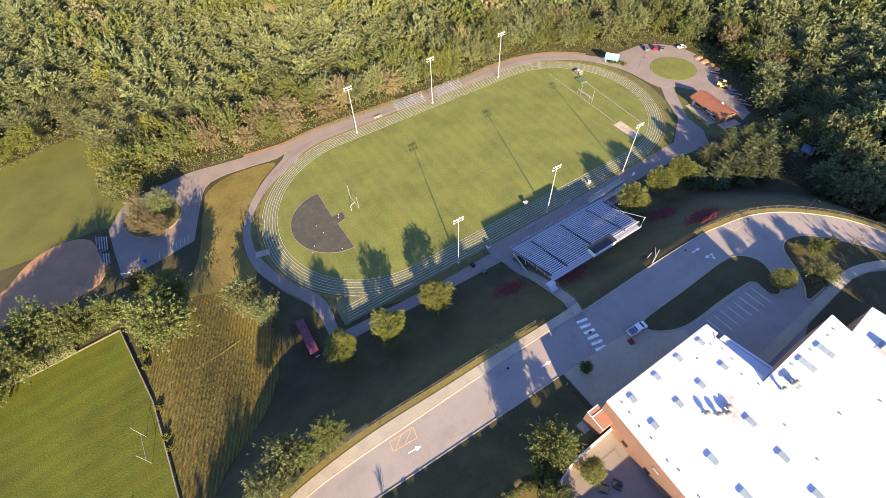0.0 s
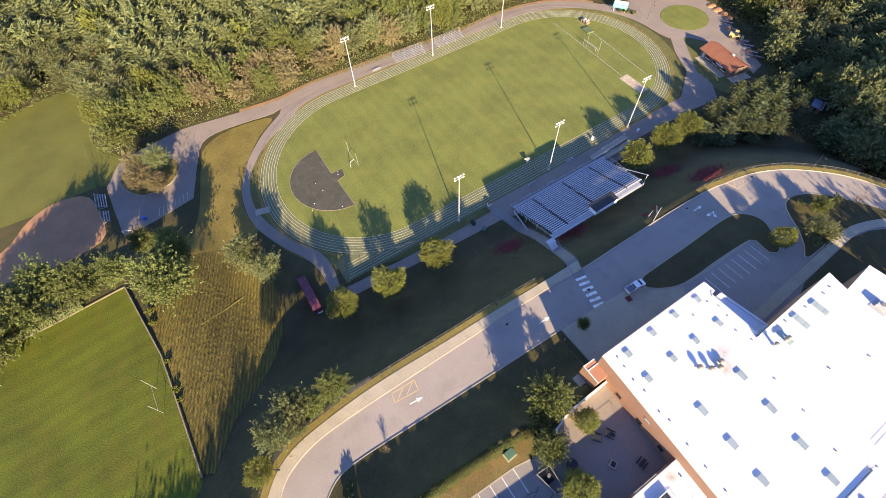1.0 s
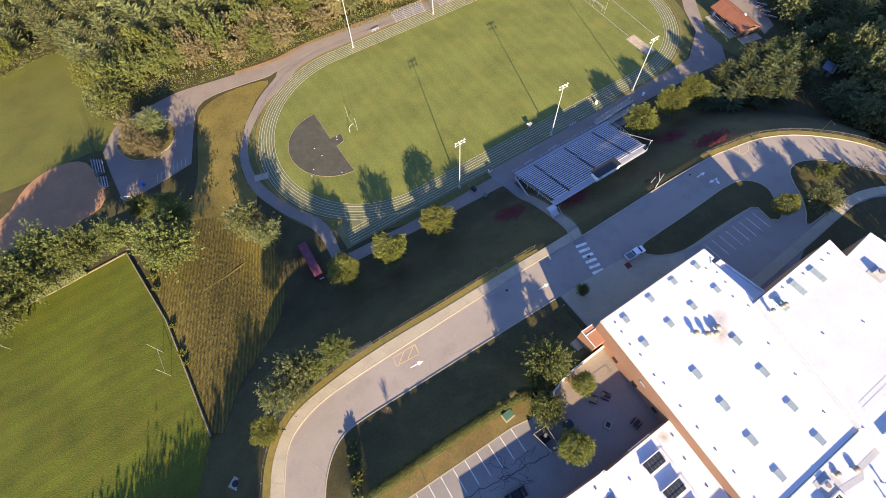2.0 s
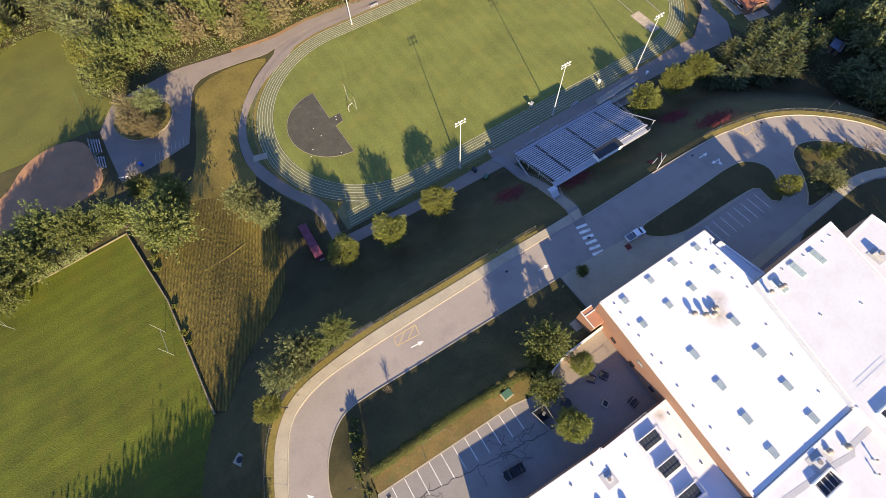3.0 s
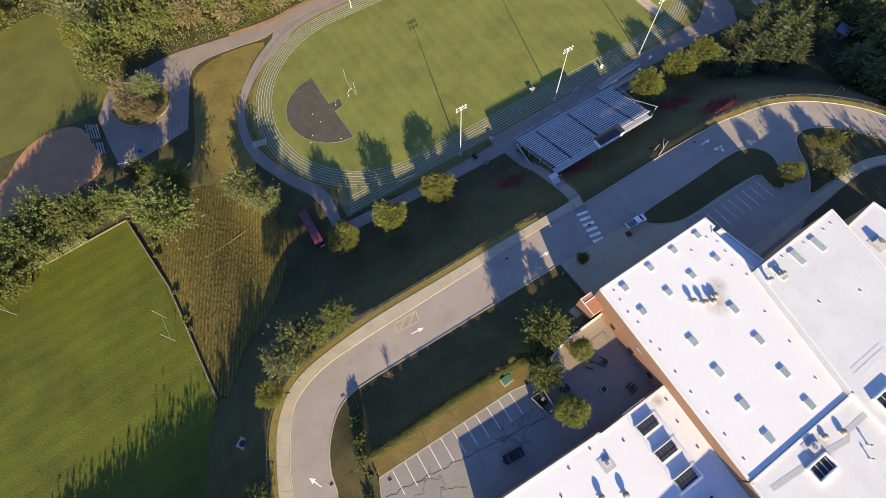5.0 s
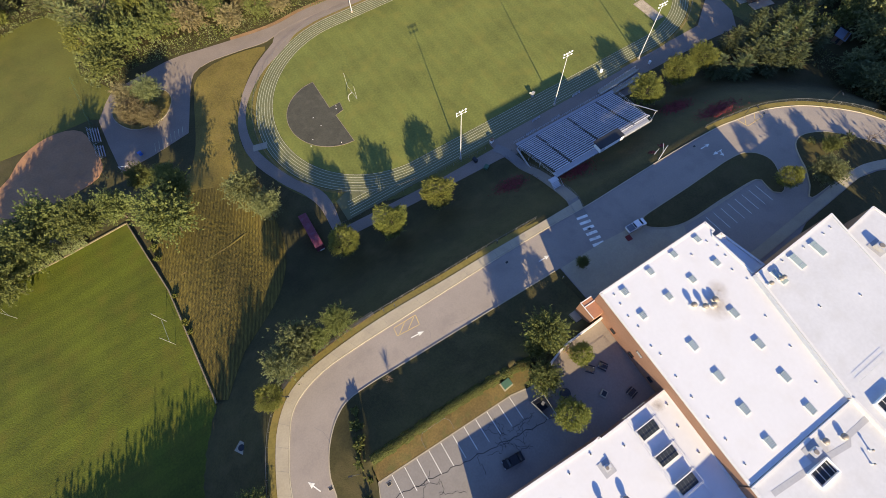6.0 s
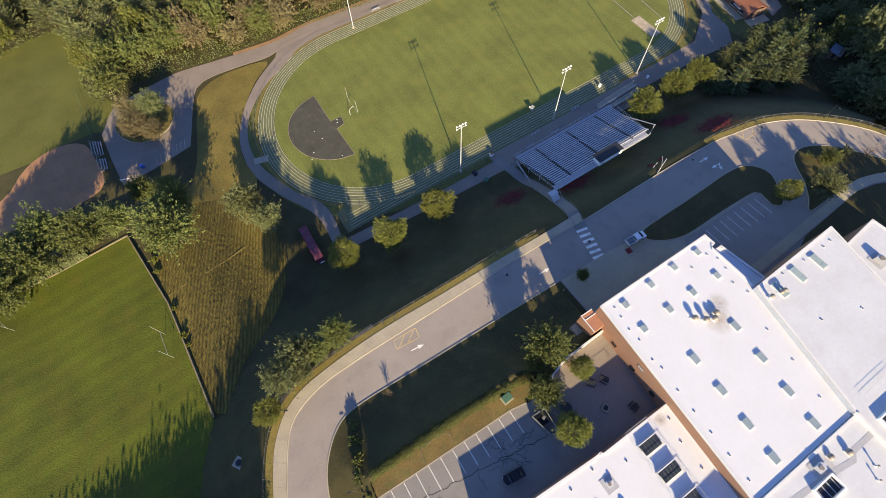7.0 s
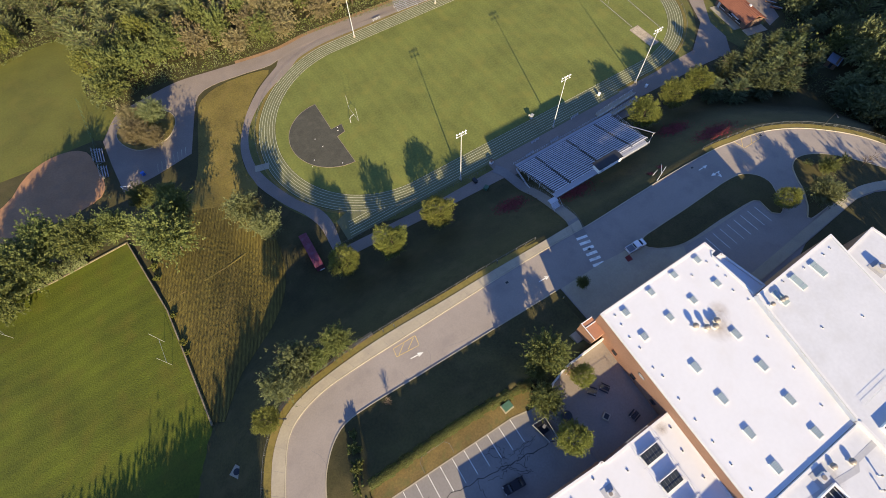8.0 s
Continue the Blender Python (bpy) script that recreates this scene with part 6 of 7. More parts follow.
for x, y, turn, mat in ((34.3, -0.9, -50, DARK_METAL), (37.0, -1.9, -60, DARK_METAL), (33.0, 4.6, 20, WOOD), (38.4, -9.4, 10, DARK_METAL)):
    picnic_table(x, y, turn, mat)
pl = thing("concrete_planter", "pale square concrete planter in the courtyard", "planter", (33.4, -6.4, SCH - 0.02))
part("tub", boxes(((0, 0, 0.3), (1.5, 1.3, 0.6), 25)), CONCRETE, pl)
part("soil", boxes(((0, 0, 0.6), (1.1, 0.9, 0.06), 25)), DARK_METAL, pl)
rngc = np.random.default_rng(8)
bm = bmesh.new()
for x, y, a, n in ((8.6, -1.6, 0.3, 8), (11.2, -1.2, 1.9, 5), (10.6, -1.4, 1.2, 6), (12.0, -1.2, -0.9, 9), (13.4, -2.6, 0.1, 5), (9.8, -3.6, 1.5, 6), (11.4, -2.6, -2.9, 8), (12.6, -3.2, -0.4, 8), (14.4, -4.2, 0.7, 5), (10.4, -2.0, -1.3, 6), (9.0, -2.4, -0.3, 9), (13.2, -1.4, 0.5, 8), (8.0, 1.8, -1.2, 6), (-4.5, -1.0, -1.5, 9), (-9.0, 0.6, -0.4, 6), (-11, -1.8, -0.2, 8), (4.2, -1.2, -1.9, 5), (-6.0, -3.0, -0.9, 6)):
    line = [(x, y)]
    for _ in range(n * 2):
        a += rngc.normal(scale=0.22)
        wob = a + rngc.normal(scale=0.75)
        line.append((line[-1][0] + math.cos(wob) * 0.5, line[-1][1] + math.sin(wob) * 0.5))
    strip(line, 0.07, SCH - 0.1, SCH - 0.076, bm=bm)
strip([(-15.6 + 1.0 * k, 1.4 - 0.153 * k + 0.22 * math.sin(k * 2.3) + 0.15 * math.sin(k * 5.1)) for k in range(41)], 0.12, SCH - 0.1, SCH - 0.077, bm=bm)
tagged(part("sealed_cracks", bm, RUBBER), "dark tar-sealed cracks across the parking lot", "sealed cracks", kind="structure")

# ---- sidewalk joints ----
bm = bmesh.new()
wi, wo = resample(WALK_IN, 34), resample(WALK_OUT, 34)
for a, b in list(zip(wi, wo))[3:-1]:
    strip([tuple(a), tuple(b)], 0.035, PLAT - 0.02, PLAT + 0.012, bm=bm)
tagged(part("sidewalk_joints", bm, DARK_ASPHALT), "dark joints between the concrete sidewalk slabs", "joints", kind="structure")
bm = bmesh.new()
for x, y, d, n in ((14, 25, 0.3, 8), (2, 26, 1.4, 7), (-12, 27, 0.9, 6), (-22, 22, 1.0, 7), (28, 24, 1.2, 7), (10, 26.5, 1.5, 6), (80, 26, 1.3, 7), (60, 24, 0.2, 9)):
    a = d
    line = [(x, y)]
    for _ in range(n):
        a += rngc.normal(scale=0.25)
        line.append((line[-1][0] + math.cos(a) * 0.8, line[-1][1] - math.sin(a) * 0.8))
    strip(line, 0.07, PLAT - 0.14, PLAT - 0.108, bm=bm)
tagged(part("road_cracks", bm, DARK_ASPHALT), "dark cracks in the worn road surface", "cracks", kind="structure")

# ---- things on the sports field ----
def goal_posts(x, y, z, face, h_top, bar, label, neck=True):
    """Football goal: a base post or two, a crossbar and two uprights; face is the way it looks, in degrees."""
    g = thing("goal_post", label, "goal post", (x, y, z), "goal posts")
    g.rotation_euler = (0, 0, radians(face))
    if neck:
        part("gooseneck", tubes([((-1.8, 0, -0.2), (-1.8, 0, 1.9), 0.1), ((-1.8, 0, 1.9), (-1.2, 0, 2.7), 0.1), ((-1.2, 0, 2.7), (0, 0, bar), 0.1)], 8), DULL_WHITE, g)
    part("crossbar", tubes([((0, -3.55, bar), (0, 3.55, bar), 0.04)], 8), DULL_WHITE, g)
    for s in (-3.55, 3.55):
        part("upright", tubes([((0, s, bar if neck else -0.2), (0, s, h_top), 0.04)], 8), DULL_WHITE, g)
    return g


goal_posts(33.1, 113.2, 0.05, 0, 8.6, 3.05, "white gooseneck football goal on the turf")
goal_posts(149.0, 114.9, 0.05, 180, 6.4, 2.44, "white football and soccer goal on the turf", False)
goal_posts(-44.6, 64.0, 6.0, 180, 6.8, 2.6, "white goal frame on the soccer field", False)
goal_posts(-79.0, 93.5, 6.0, 25, 6.6, 2.6, "white goal frame on the soccer field", False)
net = thing("soccer_goal", "white soccer goal frame with net behind", "soccer goal", (149.6, 117.2, 0.05))
part("frame", tubes([((0, -3.6, 0), (0, -3.6, 2.3), 0.06), ((0, 3.6, 0), (0, 3.6, 2.3), 0.06), ((0, -3.6, 2.3), (0, 3.6, 2.3), 0.06), ((0, -3.6, 2.3), (1.8, -3.6, 0), 0.04), ((0, 3.6, 2.3), (1.8, 3.6, 0), 0.04), ((1.8, -3.6, 0), (1.8, 3.6, 0), 0.04)]), DULL_WHITE, net)
part("net", tubes([((0, -3.6 + 0.45 * k, 2.3), (1.8, -3.6 + 0.45 * k, 0), 0.012) for k in range(17)] + [((1.8 * k / 7, -3.6, 2.3 - 2.3 * k / 7), (1.8 * k / 7, 3.6, 2.3 - 2.3 * k / 7), 0.012) for k in range(8)], 3), DULL_WHITE, net)
sheet("sand_pit", [(144.9, 94.6), (149.5, 94.9), (149.1, 83.1), (144.7, 82.9)], 0.09, SAND, "pale sand landing pit in the turf", "sand pit", 0.2)
tagged(part("pit_edge", strip([(144.9, 94.6), (149.5, 94.9), (149.1, 83.1), (144.7, 82.9)], 0.25, -0.1, 0.13, True), EDGING), "pale edging round the sand pit", "edging", kind="structure")
for a, b in (((150.4, 141.2), (147.0, 95.2)), ((160.4, 136.5), (155.6, 87.4))):
    tagged(part("jump_runway", strip([a, b], 0.8, -0.1, 0.075), TRACK), "narrow grey runway across the turf", "runway", kind="structure")
    tagged(part("runway_line", strip([a, b], 0.1, 0.05, 0.09), LANE_PAINT), "pale line along the jump runway", "runway line", kind="structure")
MAT_COVER = material("faded_mat_cover", (0.10, 0.135, 0.06), 0.2, (0.4, 3.0))
mat = thing("landing_mat", "green covered landing mat on the turf", "landing mat", (158.6, 127.6, 0.05))
part("pad", boxes(((0, 0, 0.25), (3.6, 4.6, 0.5), -8)), MAT_COVER, mat)
part("cover", boxes(((0.1, 0, 0.53), (3.2, 4.2, 0.06), -8)), MAT_COVER, mat, "faded green cover")
pile = thing("stacked_hurdles", "stack of pale hurdles and mats beside the track", "equipment stack", (162.2, 133.0, 0.05))
for k in range(7):
    part("hurdle", boxes(((0.25 * (k % 3), -1.6 + 0.55 * k, 0.5), (2.2, 0.4, 1.0 + 0.1 * (k % 2)), 10 * (k % 3))), (WOOD, TRIM, METAL)[k % 3], pile)


def small_bleacher(x, y, turn, length, rows, label, rise=0.32, depth=0.62):
    s = thing("bleacher", label, "bleacher", (x, y, 0.07), "bleachers")
    s.rotation_euler = (0, 0, radians(turn))
    for k in range(rows):
        part("bench", boxes(((0, k * depth, 0.45 + k * rise), (length, 0.28, 0.05))), ALUMINIUM, s)
        part("footboard", boxes(((0, k * depth + 0.3, 0.1 + k * rise), (length, 0.26, 0.04))), TREAD, s)
    for u in np.linspace(-length / 2 + 0.3, length / 2 - 0.3, max(2, int(length / 3.2))):
        part("support", tubes([((u, 0, 0), (u, rows * depth, 0), 0.04), ((u, 0, 0.1), (u, rows * depth - 0.4, rows * rise), 0.04), ((u, rows * depth - 0.4, 0), (u, rows * depth - 0.4, rows * rise + 0.1), 0.04)]), METAL, s)
    part("back_rail", tubes([((-length / 2, rows * depth, rows * rise + h), (length / 2, rows * depth, rows * rise + h), 0.03) for h in (0.5, 1.0)]
         + [((u, rows * depth, 0), (u, rows * depth, rows * rise + 1.0), 0.03) for u in np.linspace(-length / 2, length / 2, 6)]), METAL, s)
    return s


small_bleacher(82.6, 156.4, -2, 14.2, 6, "silver aluminium bleacher behind the running track")
small_bleacher(103.4, 156.0, 1, 13.6, 6, "silver aluminium bleacher behind the running track")
small_bleacher(-45.6, 147.5, 86, 6.5, 4, "small silver bleacher beside the ball diamond")
small_bleacher(-46.0, 139.6, 86, 5.0, 3, "small silver bleacher beside the ball diamond")
sb = thing("scoreboard", "teal and white scoreboard on posts by the track", "scoreboard", (181.2, 130.6, 0))
sb.rotation_euler = (0, 0, radians(-57))
part("board", boxes(((0, 0, 3.1), (6.6, 0.4, 2.8))), material("teal_board", (0.10, 0.32, 0.30), 0.1, (0.4, 3.0), rough=0.5), sb)
for u, v, w, h in ((-2.1, 3.9, 1.5, 0.7), (0.0, 3.9, 1.4, 0.8), (2.1, 3.9, 1.5, 0.7), (-2.1, 2.6, 1.2, 0.6), (0, 2.6, 1.2, 0.6), (2.1, 2.6, 1.2, 0.6), (0, 4.35, 5.6, 0.12)):
    part("panel", boxes(((u, -0.24, v), (w, 0.08, h))), WHITE_PAINT, sb)
part("sign_top", boxes(((0, 0, 4.7), (6.0, 0.3, 0.4))), WHITE_PAINT, sb)
for u in (-2.6, 2.6):
    part("post", tubes([((u, 0.1, -0.3), (u, 0.1, 1.8), 0.13)], 8), METAL, sb)


def bench(x, y, turn, label, mat=ALUMINIUM, z=0.06):
    b = thing("bench", label, "bench", (x, y, z), "field benches")
    b.rotation_euler = (0, 0, radians(turn))
    part("seat", boxes(((0, 0, 0.45), (3.6, 0.3, 0.06))), mat, b)
    part("backrest", boxes(((0, 0.2, 0.75), (3.6, 0.05, 0.25))), mat, b)
    for u in (-1.5, 0, 1.5):
        part("leg", boxes(((u, 0.05, 0.22), (0.08, 0.4, 0.45))), METAL, b)


for x, y, turn in ((79.0, 70.6, 4), (97.0, 71.6, 4), (74.0, 67.2, 3), (84.6, 67.4, 3), (66.0, 157.4, 2)):
    bench(x, y, turn, "long pale aluminium bench beside the track")


def box_thing(name, x, y, z, parts, label, category):
    t = thing(name, label, category, (x, y, z))
    for nm, spec, mt in parts:
        part(nm, boxes(*spec), mt, t)
    return t


box_thing("filming_stand", 84.4, 79.6, 0.06, [("cabinet", [((0, 0, 0.7), (0.9, 0.9, 1.4), 20)], DULL_WHITE), ("top", [((0.1, 0, 1.45), (1.3, 1.0, 0.1), 20)], DULL_WHITE), ("board", [((-0.4, 0.4, 1.2), (0.1, 1.0, 0.8), 40)], DULL_WHITE)],
          "white equipment cart standing on the turf", "equipment cart")
box_thing("ticket_box", 61.5, 71.4, 0.06, [("cabinet", [((0, 0, 0.6), (1.1, 0.9, 1.2), 10)], WHITE_PAINT), ("lid", [((0, 0, 1.24), (1.25, 1.05, 0.08), 10)], DARK_METAL)], "white storage box with a dark lid by the fence", "storage box")
box_thing("utility_box", 54.1, 64.0, 0.1, [("cabinet", [((0, 0, 0.45), (1.5, 1.2, 0.9), 25)], GREEN_PAINT), ("lid", [((0, 0, 0.93), (1.6, 1.3, 0.08), 25)], GREEN_PAINT)], "low green utility box in the grass", "utility box")
box_thing("storage_box", 52.7, 68.2, 0.06, [("cabinet", [((0, 0, 0.55), (0.9, 1.6, 1.1), 5)], DARK_METAL), ("lid", [((0, 0, 1.13), (1.0, 1.7, 0.08), 5)], DARK_METAL)], "dark storage box beside the footpath", "storage box")
for x, y in ((111.0, 74.8), (127.6, 68.4)):
    box_thing("waste_bin", x, y, 0.06, [("bin", [((0, 0, 0.5), (0.7, 0.7, 1.0), 15)], WHITE_PAINT), ("lid", [((0, 0, 1.04), (0.8, 0.8, 0.1), 15)], WHITE_PAINT)], "white waste bin beside the track", "waste bin")
for x, y in ((18.4, 109.0), (13.5, 105.2), (11.8, 103.0), (20.8, 98.8), (25.9, 112.6), (26.4, 113.8), (17.6, 113.4)):
    box_thing("marker_disc", x, y, 0.09, [("disc", [((0, 0, 0.06), (0.3, 0.2, 0.08), x * 40)], WHITE_PAINT), ("weight", [((0.05, 0.02, 0.1), (0.1, 0.1, 0.06), x * 40)], WHITE_PAINT)], "small white marker lying on the asphalt pad", "marker")
trailer = thing("storage_container", "long red and mauve steel storage container on grass", "storage container", (-1.9, 73.2, 0.0))
trailer.rotation_euler = (0, 0, radians(-1))
part("body", boxes(((0, 0, 1.45), (2.4, 12.2, 2.5))), RED_STEEL, trailer)
for k in range(30):
    part("rib", boxes(((-1.22, -5.9 + 0.4 * k, 1.45), (0.06, 0.16, 2.4))), RED_STEEL, trailer)
part("roof", boxes(((0, 0, 2.74), (2.46, 12.26, 0.08))), RED_STEEL, trailer, "faded red steel roof")
part("door", boxes(((0, -6.13, 1.45), (2.3, 0.08, 2.4))), RED_STEEL, trailer)
part("skid", boxes(((-0.9, 0, 0.1), (0.2, 12, 0.25)), ((0.9, 0, 0.1), (0.2, 12, 0.25))), DARK_METAL, trailer)
part("end_board", boxes(((0.3, -6.3, 0.5), (1.4, 0.06, 0.5))), WHITE_PAINT, trailer)

# ---- vehicles ----
def vehicle(x, y, z, turn, paint, label, profile, length, width, glass, name="car", bed=None):
    """A vehicle from its side profile, with wheels, windows and lights."""
    v = thing(name, label, name.replace("_", " "), (x, y, z), "parked vehicles")
    v.rotation_euler = (0, 0, radians(turn))
    bm = prism(profile, -width / 2, width / 2)
    bm.transform(Matrix.Rotation(radians(90), 4, "X"))
    bmesh.ops.bevel(bm, geom=[e for e in bm.edges if abs(e.verts[0].co.y - e.verts[1].co.y) < 1e-4], offset=0.07, segments=2, affect="EDGES")
    part("body", bm, paint, v, smooth=False)
    for spec in glass:
        part("window", boxes(spec), GLASS_DARK, v, "dark window glass")
    if bed:
        part("load_bed", boxes(*bed), CAR_GREY, v, "dark load bed")
    for u in (-length * 0.31, length * 0.31):
        for s in (-width / 2 + 0.08, width / 2 - 0.08):
            w = part("wheel", tubes([((u, s - 0.12, 0.33), (u, s + 0.12, 0.33), 0.34)], 14), RUBBER, v)
            part("rim", tubes([((u, s - 0.13, 0.33), (u, s + 0.13, 0.33), 0.2)], 10), METAL, w)
    for s in (-width * 0.36, width * 0.36):
        part("headlight", boxes(((length / 2 - 0.03, s, 0.7), (0.1, 0.35, 0.16))), WHITE_PAINT, v)
        part("taillight", boxes(((-length / 2 + 0.03, s, 0.8), (0.1, 0.25, 0.2))), CAR_RED, v)
    return v


CAR_SIDE = [(-2.2, 0.35), (2.2, 0.35), (2.25, 0.75), (1.2, 0.95), (0.55, 1.42), (-0.95, 1.45), (-1.75, 1.0), (-2.2, 0.95)]
CAR_GLASS = [((0.92, 0, 1.18), (0.5, 1.35, 0.5), 0, (35, "Y")), ((-1.35, 0, 1.22), (0.5, 1.3, 0.45), 0, (-35, "Y")), ((-0.2, 0.86, 1.2), (1.5, 0.06, 0.34)), ((-0.2, -0.86, 1.2), (1.5, 0.06, 0.34))]
TRUCK_SIDE = [(-2.75, 0.45), (2.75, 0.45), (2.8, 0.95), (1.5, 1.15), (0.9, 1.78), (-0.5, 1.8), (-0.75, 1.15), (-2.75, 1.12)]
TRUCK_GLASS = [((1.25, 0, 1.47), (0.5, 1.45, 0.62), 0, (42, "Y")), ((-0.66, 0, 1.5), (0.1, 1.4, 0.42)), ((0.25, 0.93, 1.5), (1.1, 0.06, 0.36)), ((0.25, -0.93, 1.5), (1.1, 0.06, 0.36))]
vehicle(68.9, 20.2, PLAT - 0.06, -4, CAR_WHITE, "white pickup truck with a dark load bed parked on the forecourt", TRUCK_SIDE, 5.5, 1.9, TRUCK_GLASS, "pickup_truck", [((-1.75, 0, 1.16), (1.9, 1.65, 0.06)), ((-1.7, 0, 1.2), (0.5, 1.2, 0.14))])
vehicle(209.4, 127.2, 0.07, 40, CAR_RED, "red car parked at the turning circle", CAR_SIDE, 4.4, 1.8, CAR_GLASS)
vehicle(211.6, 124.4, 0.07, 30, CAR_GREY, "dark grey car parked at the turning circle", CAR_SIDE, 4.4, 1.8, CAR_GLASS)
vehicle(205.4, 129.6, 0.07, 55, CAR_GREY, "dark grey car parked at the turning circle", CAR_SIDE, 4.4, 1.8, CAR_GLASS)
vehicle(220.6, 120.0, 0.07, 150, CAR_WHITE, "white car parked at the turning circle", CAR_SIDE, 4.4, 1.8, CAR_GLASS)
vehicle(9.6, -6.2, SCH - 0.09, 173, CAR_DARK, "dark grey car parked in the shaded lot behind the school", CAR_SIDE, 4.4, 1.8, CAR_GLASS)
ld = thing("yellow_loader", "yellow wheel loader parked beside the timber piles", "loader", (206.0, 86.4, 0.07))
ld.rotation_euler = (0, 0, radians(-60))
part("chassis", boxes(((0, 0, 1.0), (4.4, 1.9, 0.8)), ((-1.3, 0, 1.6), (1.8, 1.7, 0.7))), YELLOW, ld)
part("cab", boxes(((0.2, 0, 2.2), (1.3, 1.4, 1.6))), GLASS_DARK, ld)
part("cab_roof", boxes(((0.2, 0, 3.05), (1.5, 1.6, 0.12))), YELLOW, ld)
part("bucket", prism([(2.9, -1.2), (3.7, -1.2), (3.7, 1.2), (2.9, 1.2)], 0.2, 1.1), YELLOW, ld)
part("arm", tubes([((1.2, -0.6, 1.4), (3.0, -0.6, 0.7), 0.14), ((1.2, 0.6, 1.4), (3.0, 0.6, 0.7), 0.14)]), YELLOW, ld)
for u in (-1.4, 1.4):
    for s in (-0.95, 0.95):
        part("wheel", tubes([((u, s - 0.25, 0.65), (u, s + 0.25, 0.65), 0.66)], 14), RUBBER, ld)

# ---- timber and debris by the turning circle ----
def heap(x, y, r, h, mat, label, category, seed):
    rng2 = np.random.default_rng(seed)
    bm = bmesh.new()
    bmesh.ops.create_icosphere(bm, subdivisions=3, radius=1.0)
    for v in bm.verts:
        k = 1 + 0.25 * noise.noise(v.co * 1.7 + Vector((seed, 0, 0))) + 0.1 * noise.noise(v.co * 5)
        v.co = Vector((v.co.x * r * k, v.co.y * r * k * 0.8, max(-0.2, v.co.z * h * k)))
    tagged(part("mound", bm, mat), label, category, "heaps by the turning circle").location = (x, y, 0.05)


for i, (x, y, r, h) in enumerate(((219.4, 108.6, 2.2, 1.3), (218.6, 104.6, 2.4, 1.5), (217.8, 100.8, 2.2, 1.3), (217.0, 97.4, 2.0, 1.2))):
    heap(x, y, r, h * 0.55, ORANGE, "heap of orange wood chips beside the turning circle", "wood chip heap", i + 2)
heap(209.8, 92.2, 1.8, 1.1, SOIL, "heap of brown soil beside the turning circle", "soil heap", 11)
for x, y, turn in ((213.4, 95.2, -62), (211.4, 90.6, -60), (207.6, 82.2, -62), (205.6, 78.6, -60), (203.8, 75.0, -62), (202.2, 71.6, -60)):
    t = thing("timber_stack", "stack of grey and brown planks on the ground", "timber stack", (x, y, 0.05), "timber stacks")
    t.rotation_euler = (0, 0, radians(turn))
    for k in range(9):
        part("plank", boxes(((0.3 * ((k * 7) % 5 - 2), -0.9 + 0.45 * (k % 5), 0.12 + 0.22 * (k // 5)), (3.4, 0.4, 0.18), (k * 13) % 9 - 4)), (WOOD, METAL, DARK_METAL, BROWN_ROOF)[(k + int(x)) % 4], t)
ll = thing("fallen_branches", "pale broken branches lying on the grass bank", "branches", (92.0, 33.6, ground_at(92.0, 33.6)))
part("branch", tubes([((-3, -1.4, 0.1), (2.4, 0.6, 0.5), 0.1, 0.05), ((-0.5, -0.5, 0.3), (2.0, 1.9, 0.5), 0.06, 0.03), ((-2.6, 0.6, 0.1), (-0.2, 1.2, 0.2), 0.07, 0.03)], 6), TRIM, ll)

# ---- concession house ----
house = thing("concession_house", "small brick house with a brown shingled gable roof", "house", (186.2, 77.6, 0.0))
house.rotation_euler = (0, 0, radians(-11.5))
for c, s in (((0, 8.4, 1.5), (8.0, 0.3, 3.0)), ((0, -8.4, 1.5), (8.0, 0.3, 3.0)), ((-3.85, 0, 1.5), (0.3, 16.5, 3.0)), ((3.85, 0, 1.5), (0.3, 16.5, 3.0))):
    part("wall", boxes((c, s)), HOUSE_WALL, house)
for s in (-1, 1):
    bm = bmesh.new()
    a = [(s * 4.8, -9.2, 2.7), (s * 4.8, 9.2, 2.7), (0, 9.2, 4.9), (0, -9.2, 4.9)]
    vs = [bm.verts.new(p) for p in a] + [bm.verts.new((p[0], p[1], p[2] + 0.16)) for p in a]
    for f in ((0, 1, 2, 3), (4, 5, 6, 7), (0, 1, 5, 4), (1, 2, 6, 5), (2, 3, 7, 6), (3, 0, 4, 7)):
        bm.faces.new([vs[k] for k in f])
    bmesh.ops.recalc_face_normals(bm, faces=bm.faces)
    slope = part("roof", bm, BROWN_ROOF, house)
    for k in range(9):
        u = (k + 0.5) / 9
        part("shingle_course", boxes(((s * 4.8 * (1 - u), 0, 2.94 + 2.2 * u), (0.08, 18.3, 0.05))), BROWN_ROOF, slope)
part("ridge_cap", boxes(((0, 0, 5.08), (0.4, 18.4, 0.1))), BROWN_ROOF, house)
for y in (8.5, -8.5):
    part("gable", prism([(-3.9, y - 0.1), (3.9, y - 0.1), (3.9, y + 0.1), (-3.9, y + 0.1)], 2.9, 3.2), HOUSE_WALL, house)
for k in range(3):
    w = part("window", boxes(((-4.02, -5 + 4.6 * k, 1.7), (0.1, 2.4, 1.2))), GLASS_DARK, house)
    part("frame", boxes(((-4.06, -5 + 4.6 * k, 1.02), (0.16, 2.6, 0.12)), ((-4.06, -5 + 4.6 * k, 2.36), (0.16, 2.6, 0.12))), WHITE_PAINT, w)
part("door", boxes(((-4.02, 6.6, 1.1), (0.1, 1.1, 2.1))), METAL, house)
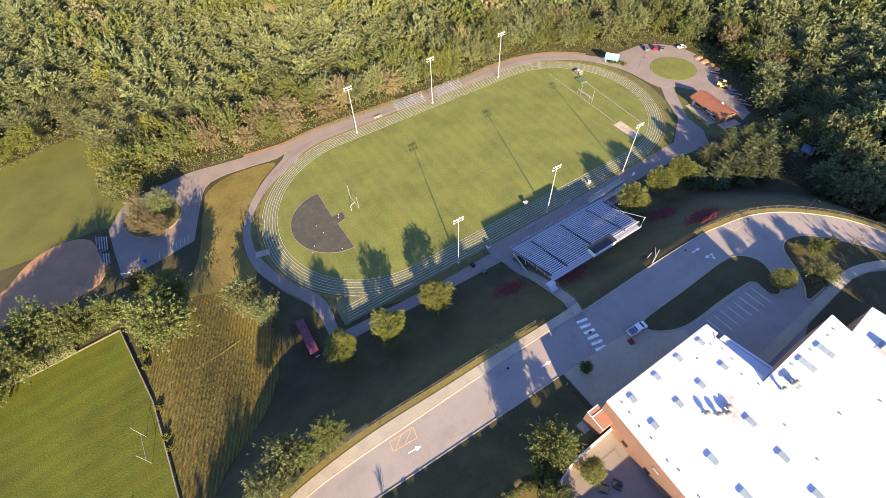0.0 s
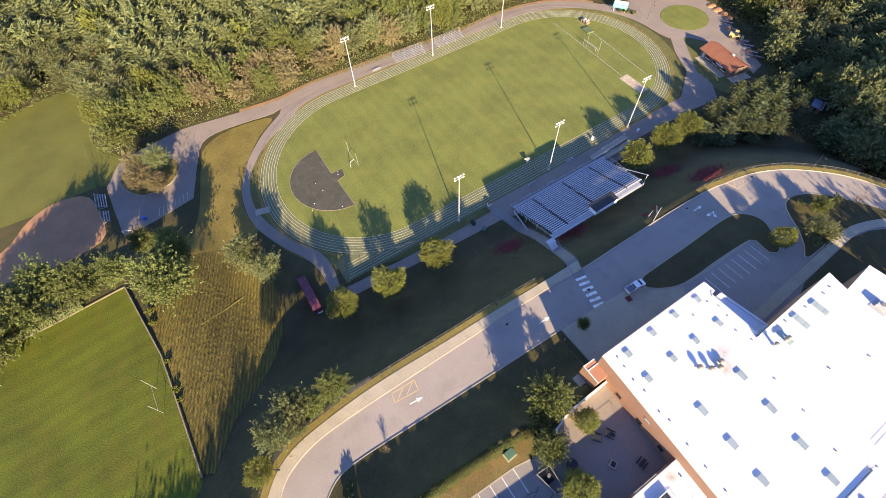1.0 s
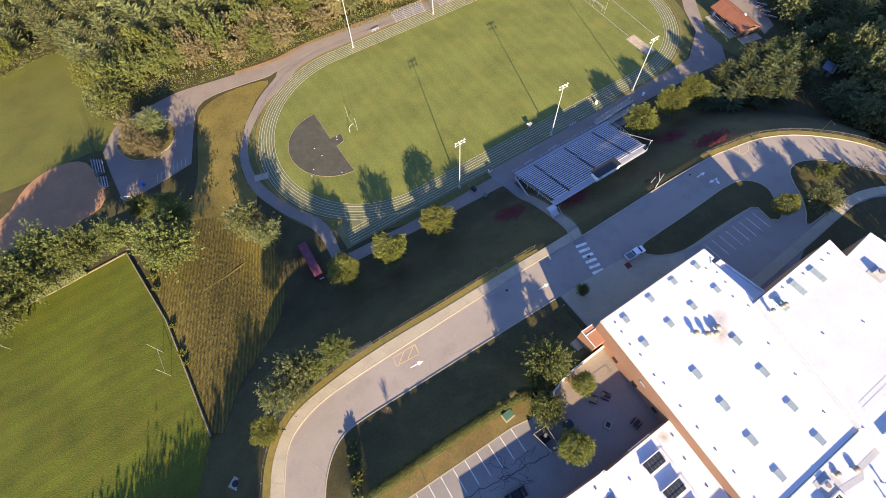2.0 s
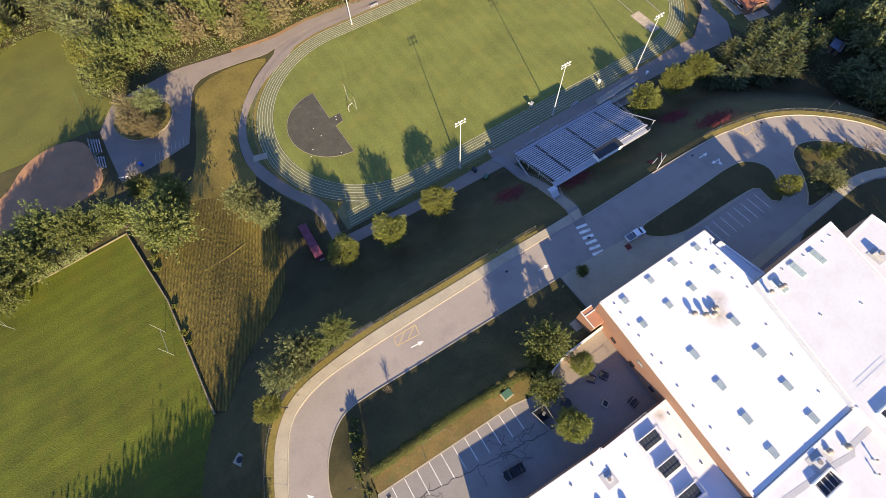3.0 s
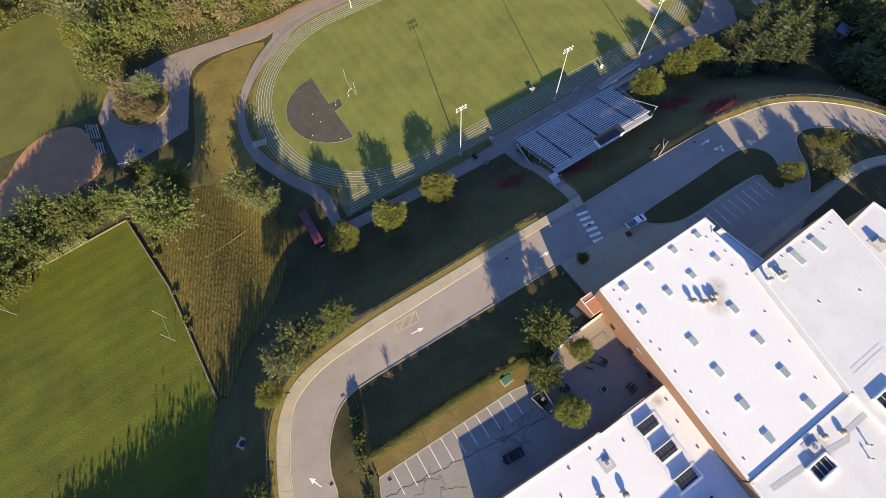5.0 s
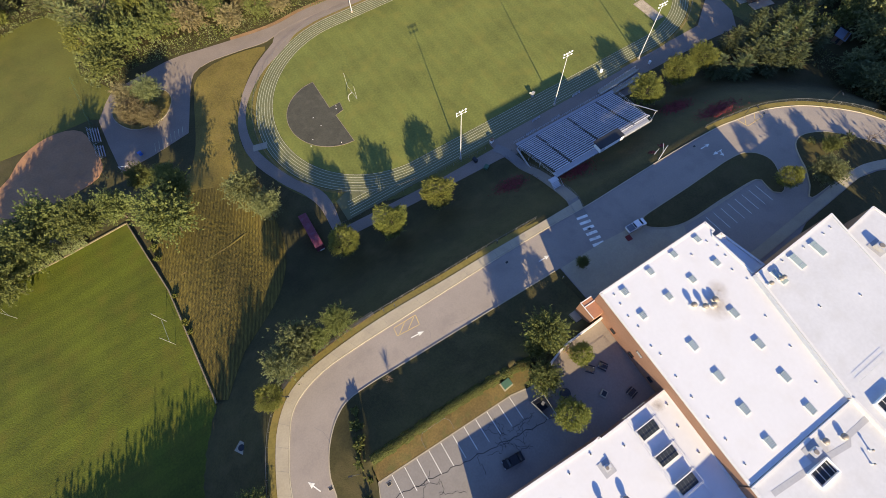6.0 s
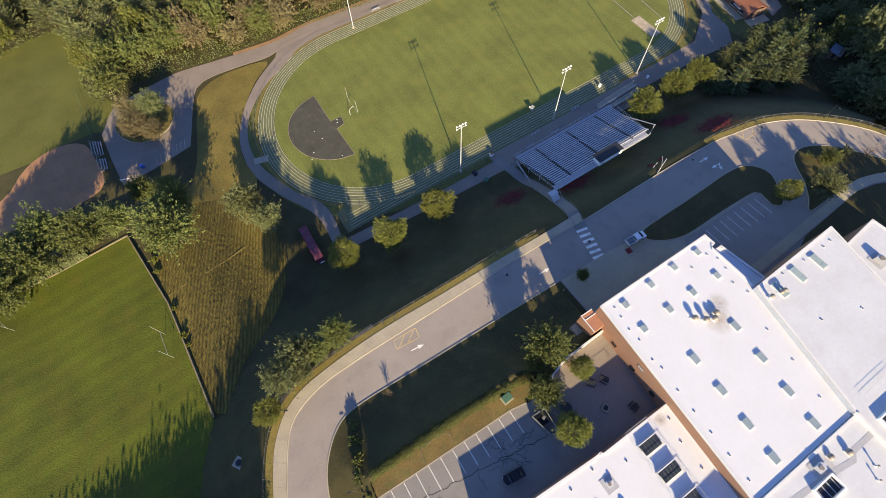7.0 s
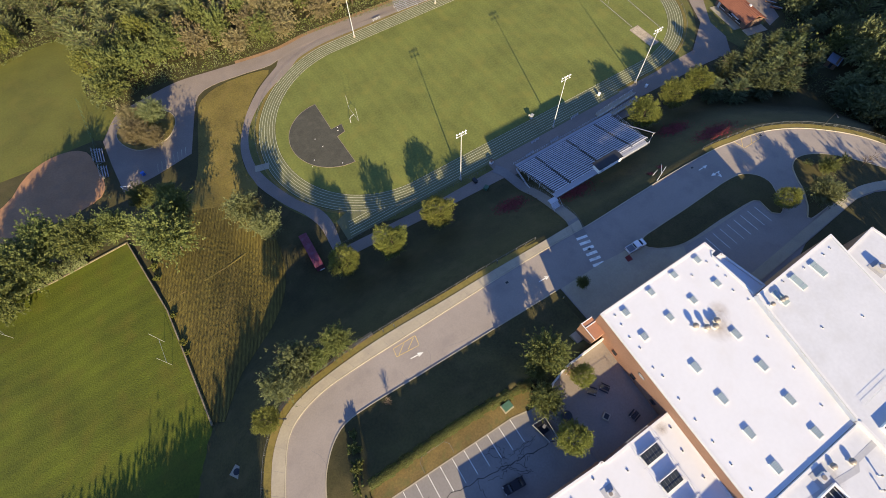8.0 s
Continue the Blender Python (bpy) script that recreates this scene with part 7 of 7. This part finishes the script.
part("vent", boxes(((2.0, -2.0, 4.4), (0.9, 0.9, 0.7))), METAL, house, "grey roof vent")
part("porch", boxes(((-5.6, 0, 0.12), (3.2, 15, 0.2)), ((0.0, -10.6, 0.12), (9, 3.6, 0.2))), CONCRETE, house, "pale concrete porch slab")
part("counter_awning", boxes(((-4.6, -3.2, 2.5), (1.2, 4.0, 0.1))), METAL, house)
SLATE = material("blue_grey_roofing", (0.20, 0.24, 0.30), 0.15, (0.4, 3.0), rough=0.6)
shed = thing("blue_shed", "small shed with a blue-grey roof among trees", "shed", (SHED[0], SHED[1], ground_at(*SHED)))
part("shed_wall", boxes(((0, 0, 1.0), (4.6, 3.4, 2.4), 15)), WOOD, shed)
part("shed_roof", boxes(((0, 0, 2.25), (5.4, 4.2, 0.16), 15, (8, "X"))), SLATE, shed, "blue-grey sheet roof")
part("door", boxes(((-2.3, -0.6, 0.9), (0.08, 0.9, 1.9), 15)), DARK_METAL, shed)

# ---- west parking lot ----
for x, y, turn in ((-36.2, 131.4, 10),):
    box_thing("recycling_bin", x, y, 0.07, [("bin", [((0, 0, 0.6), (1.1, 0.8, 1.1), turn)], BLUE_PAINT), ("lid", [((0, 0, 1.25), (1.2, 0.9, 0.1), turn)], BLUE_PAINT)], "blue recycling bin at the edge of the parking lot", "recycling bin")
gate = thing("gate_barrier", "white swing gate across the lot entrance", "gate", (-43.6, 129.6, 0.07))
part("post", tubes([((0, 0, -0.2), (0, 0, 1.2), 0.1)], 8), WHITE_PAINT, gate)
part("bar", tubes([((0, 0, 1.0), (2.6, -1.2, 1.0), 0.07)], 8), WHITE_PAINT, gate)
for i in range(8):
    tagged(part("bay_line", boxes(((-31.5 + 2.6 * i * 0.55, 131.8 + 0.25 * i, 0.078), (0.1, 3.6, 0.02), -14)), LANE_PAINT), "faint painted parking bay line", "bay line", "bay lines west", "structure")

# ---- lamp posts and poles around the fields ----
for x, y in ((186.8, 118.4), (199.8, 126.0), (219.0, 116.5)):
    street_lamp(x, y, 7.0, -100, 0.07)
# soil edge of the service road and of the path bank
bm = strip(offset([q for q in FAR_N if 6 < q[0] < 178], 0.9), 1.6, -0.1, 0.05)
tagged(part("soil_edge", bm, SOIL), "strip of bare brown soil beside the service road", "soil strip", kind="structure")
draped([q for q in offset(WALK_OUT, 2.3) if -26 < q[0] < 2 and q[1] > 26], 1.4, 0.1, "soil_bank", SOIL, "bare brown soil along the fence", "soil strip")
TRACK_VERGE = strip(oval_n(RIN + 6.6), 1.0, -0.1, 0.05, True)
tagged(part("track_verge", TRACK_VERGE, VERGE), "dry grass verge round the running track", "grass strip", kind="structure")
draped([(-40.6, 77.6), (-36, 78.3), (-30, 79.6), (-24, 81.8), (-18.2, 84.4)], 0.35, 0.17, "meadow_track", VERGE, "worn dry line across the meadow", "track line")
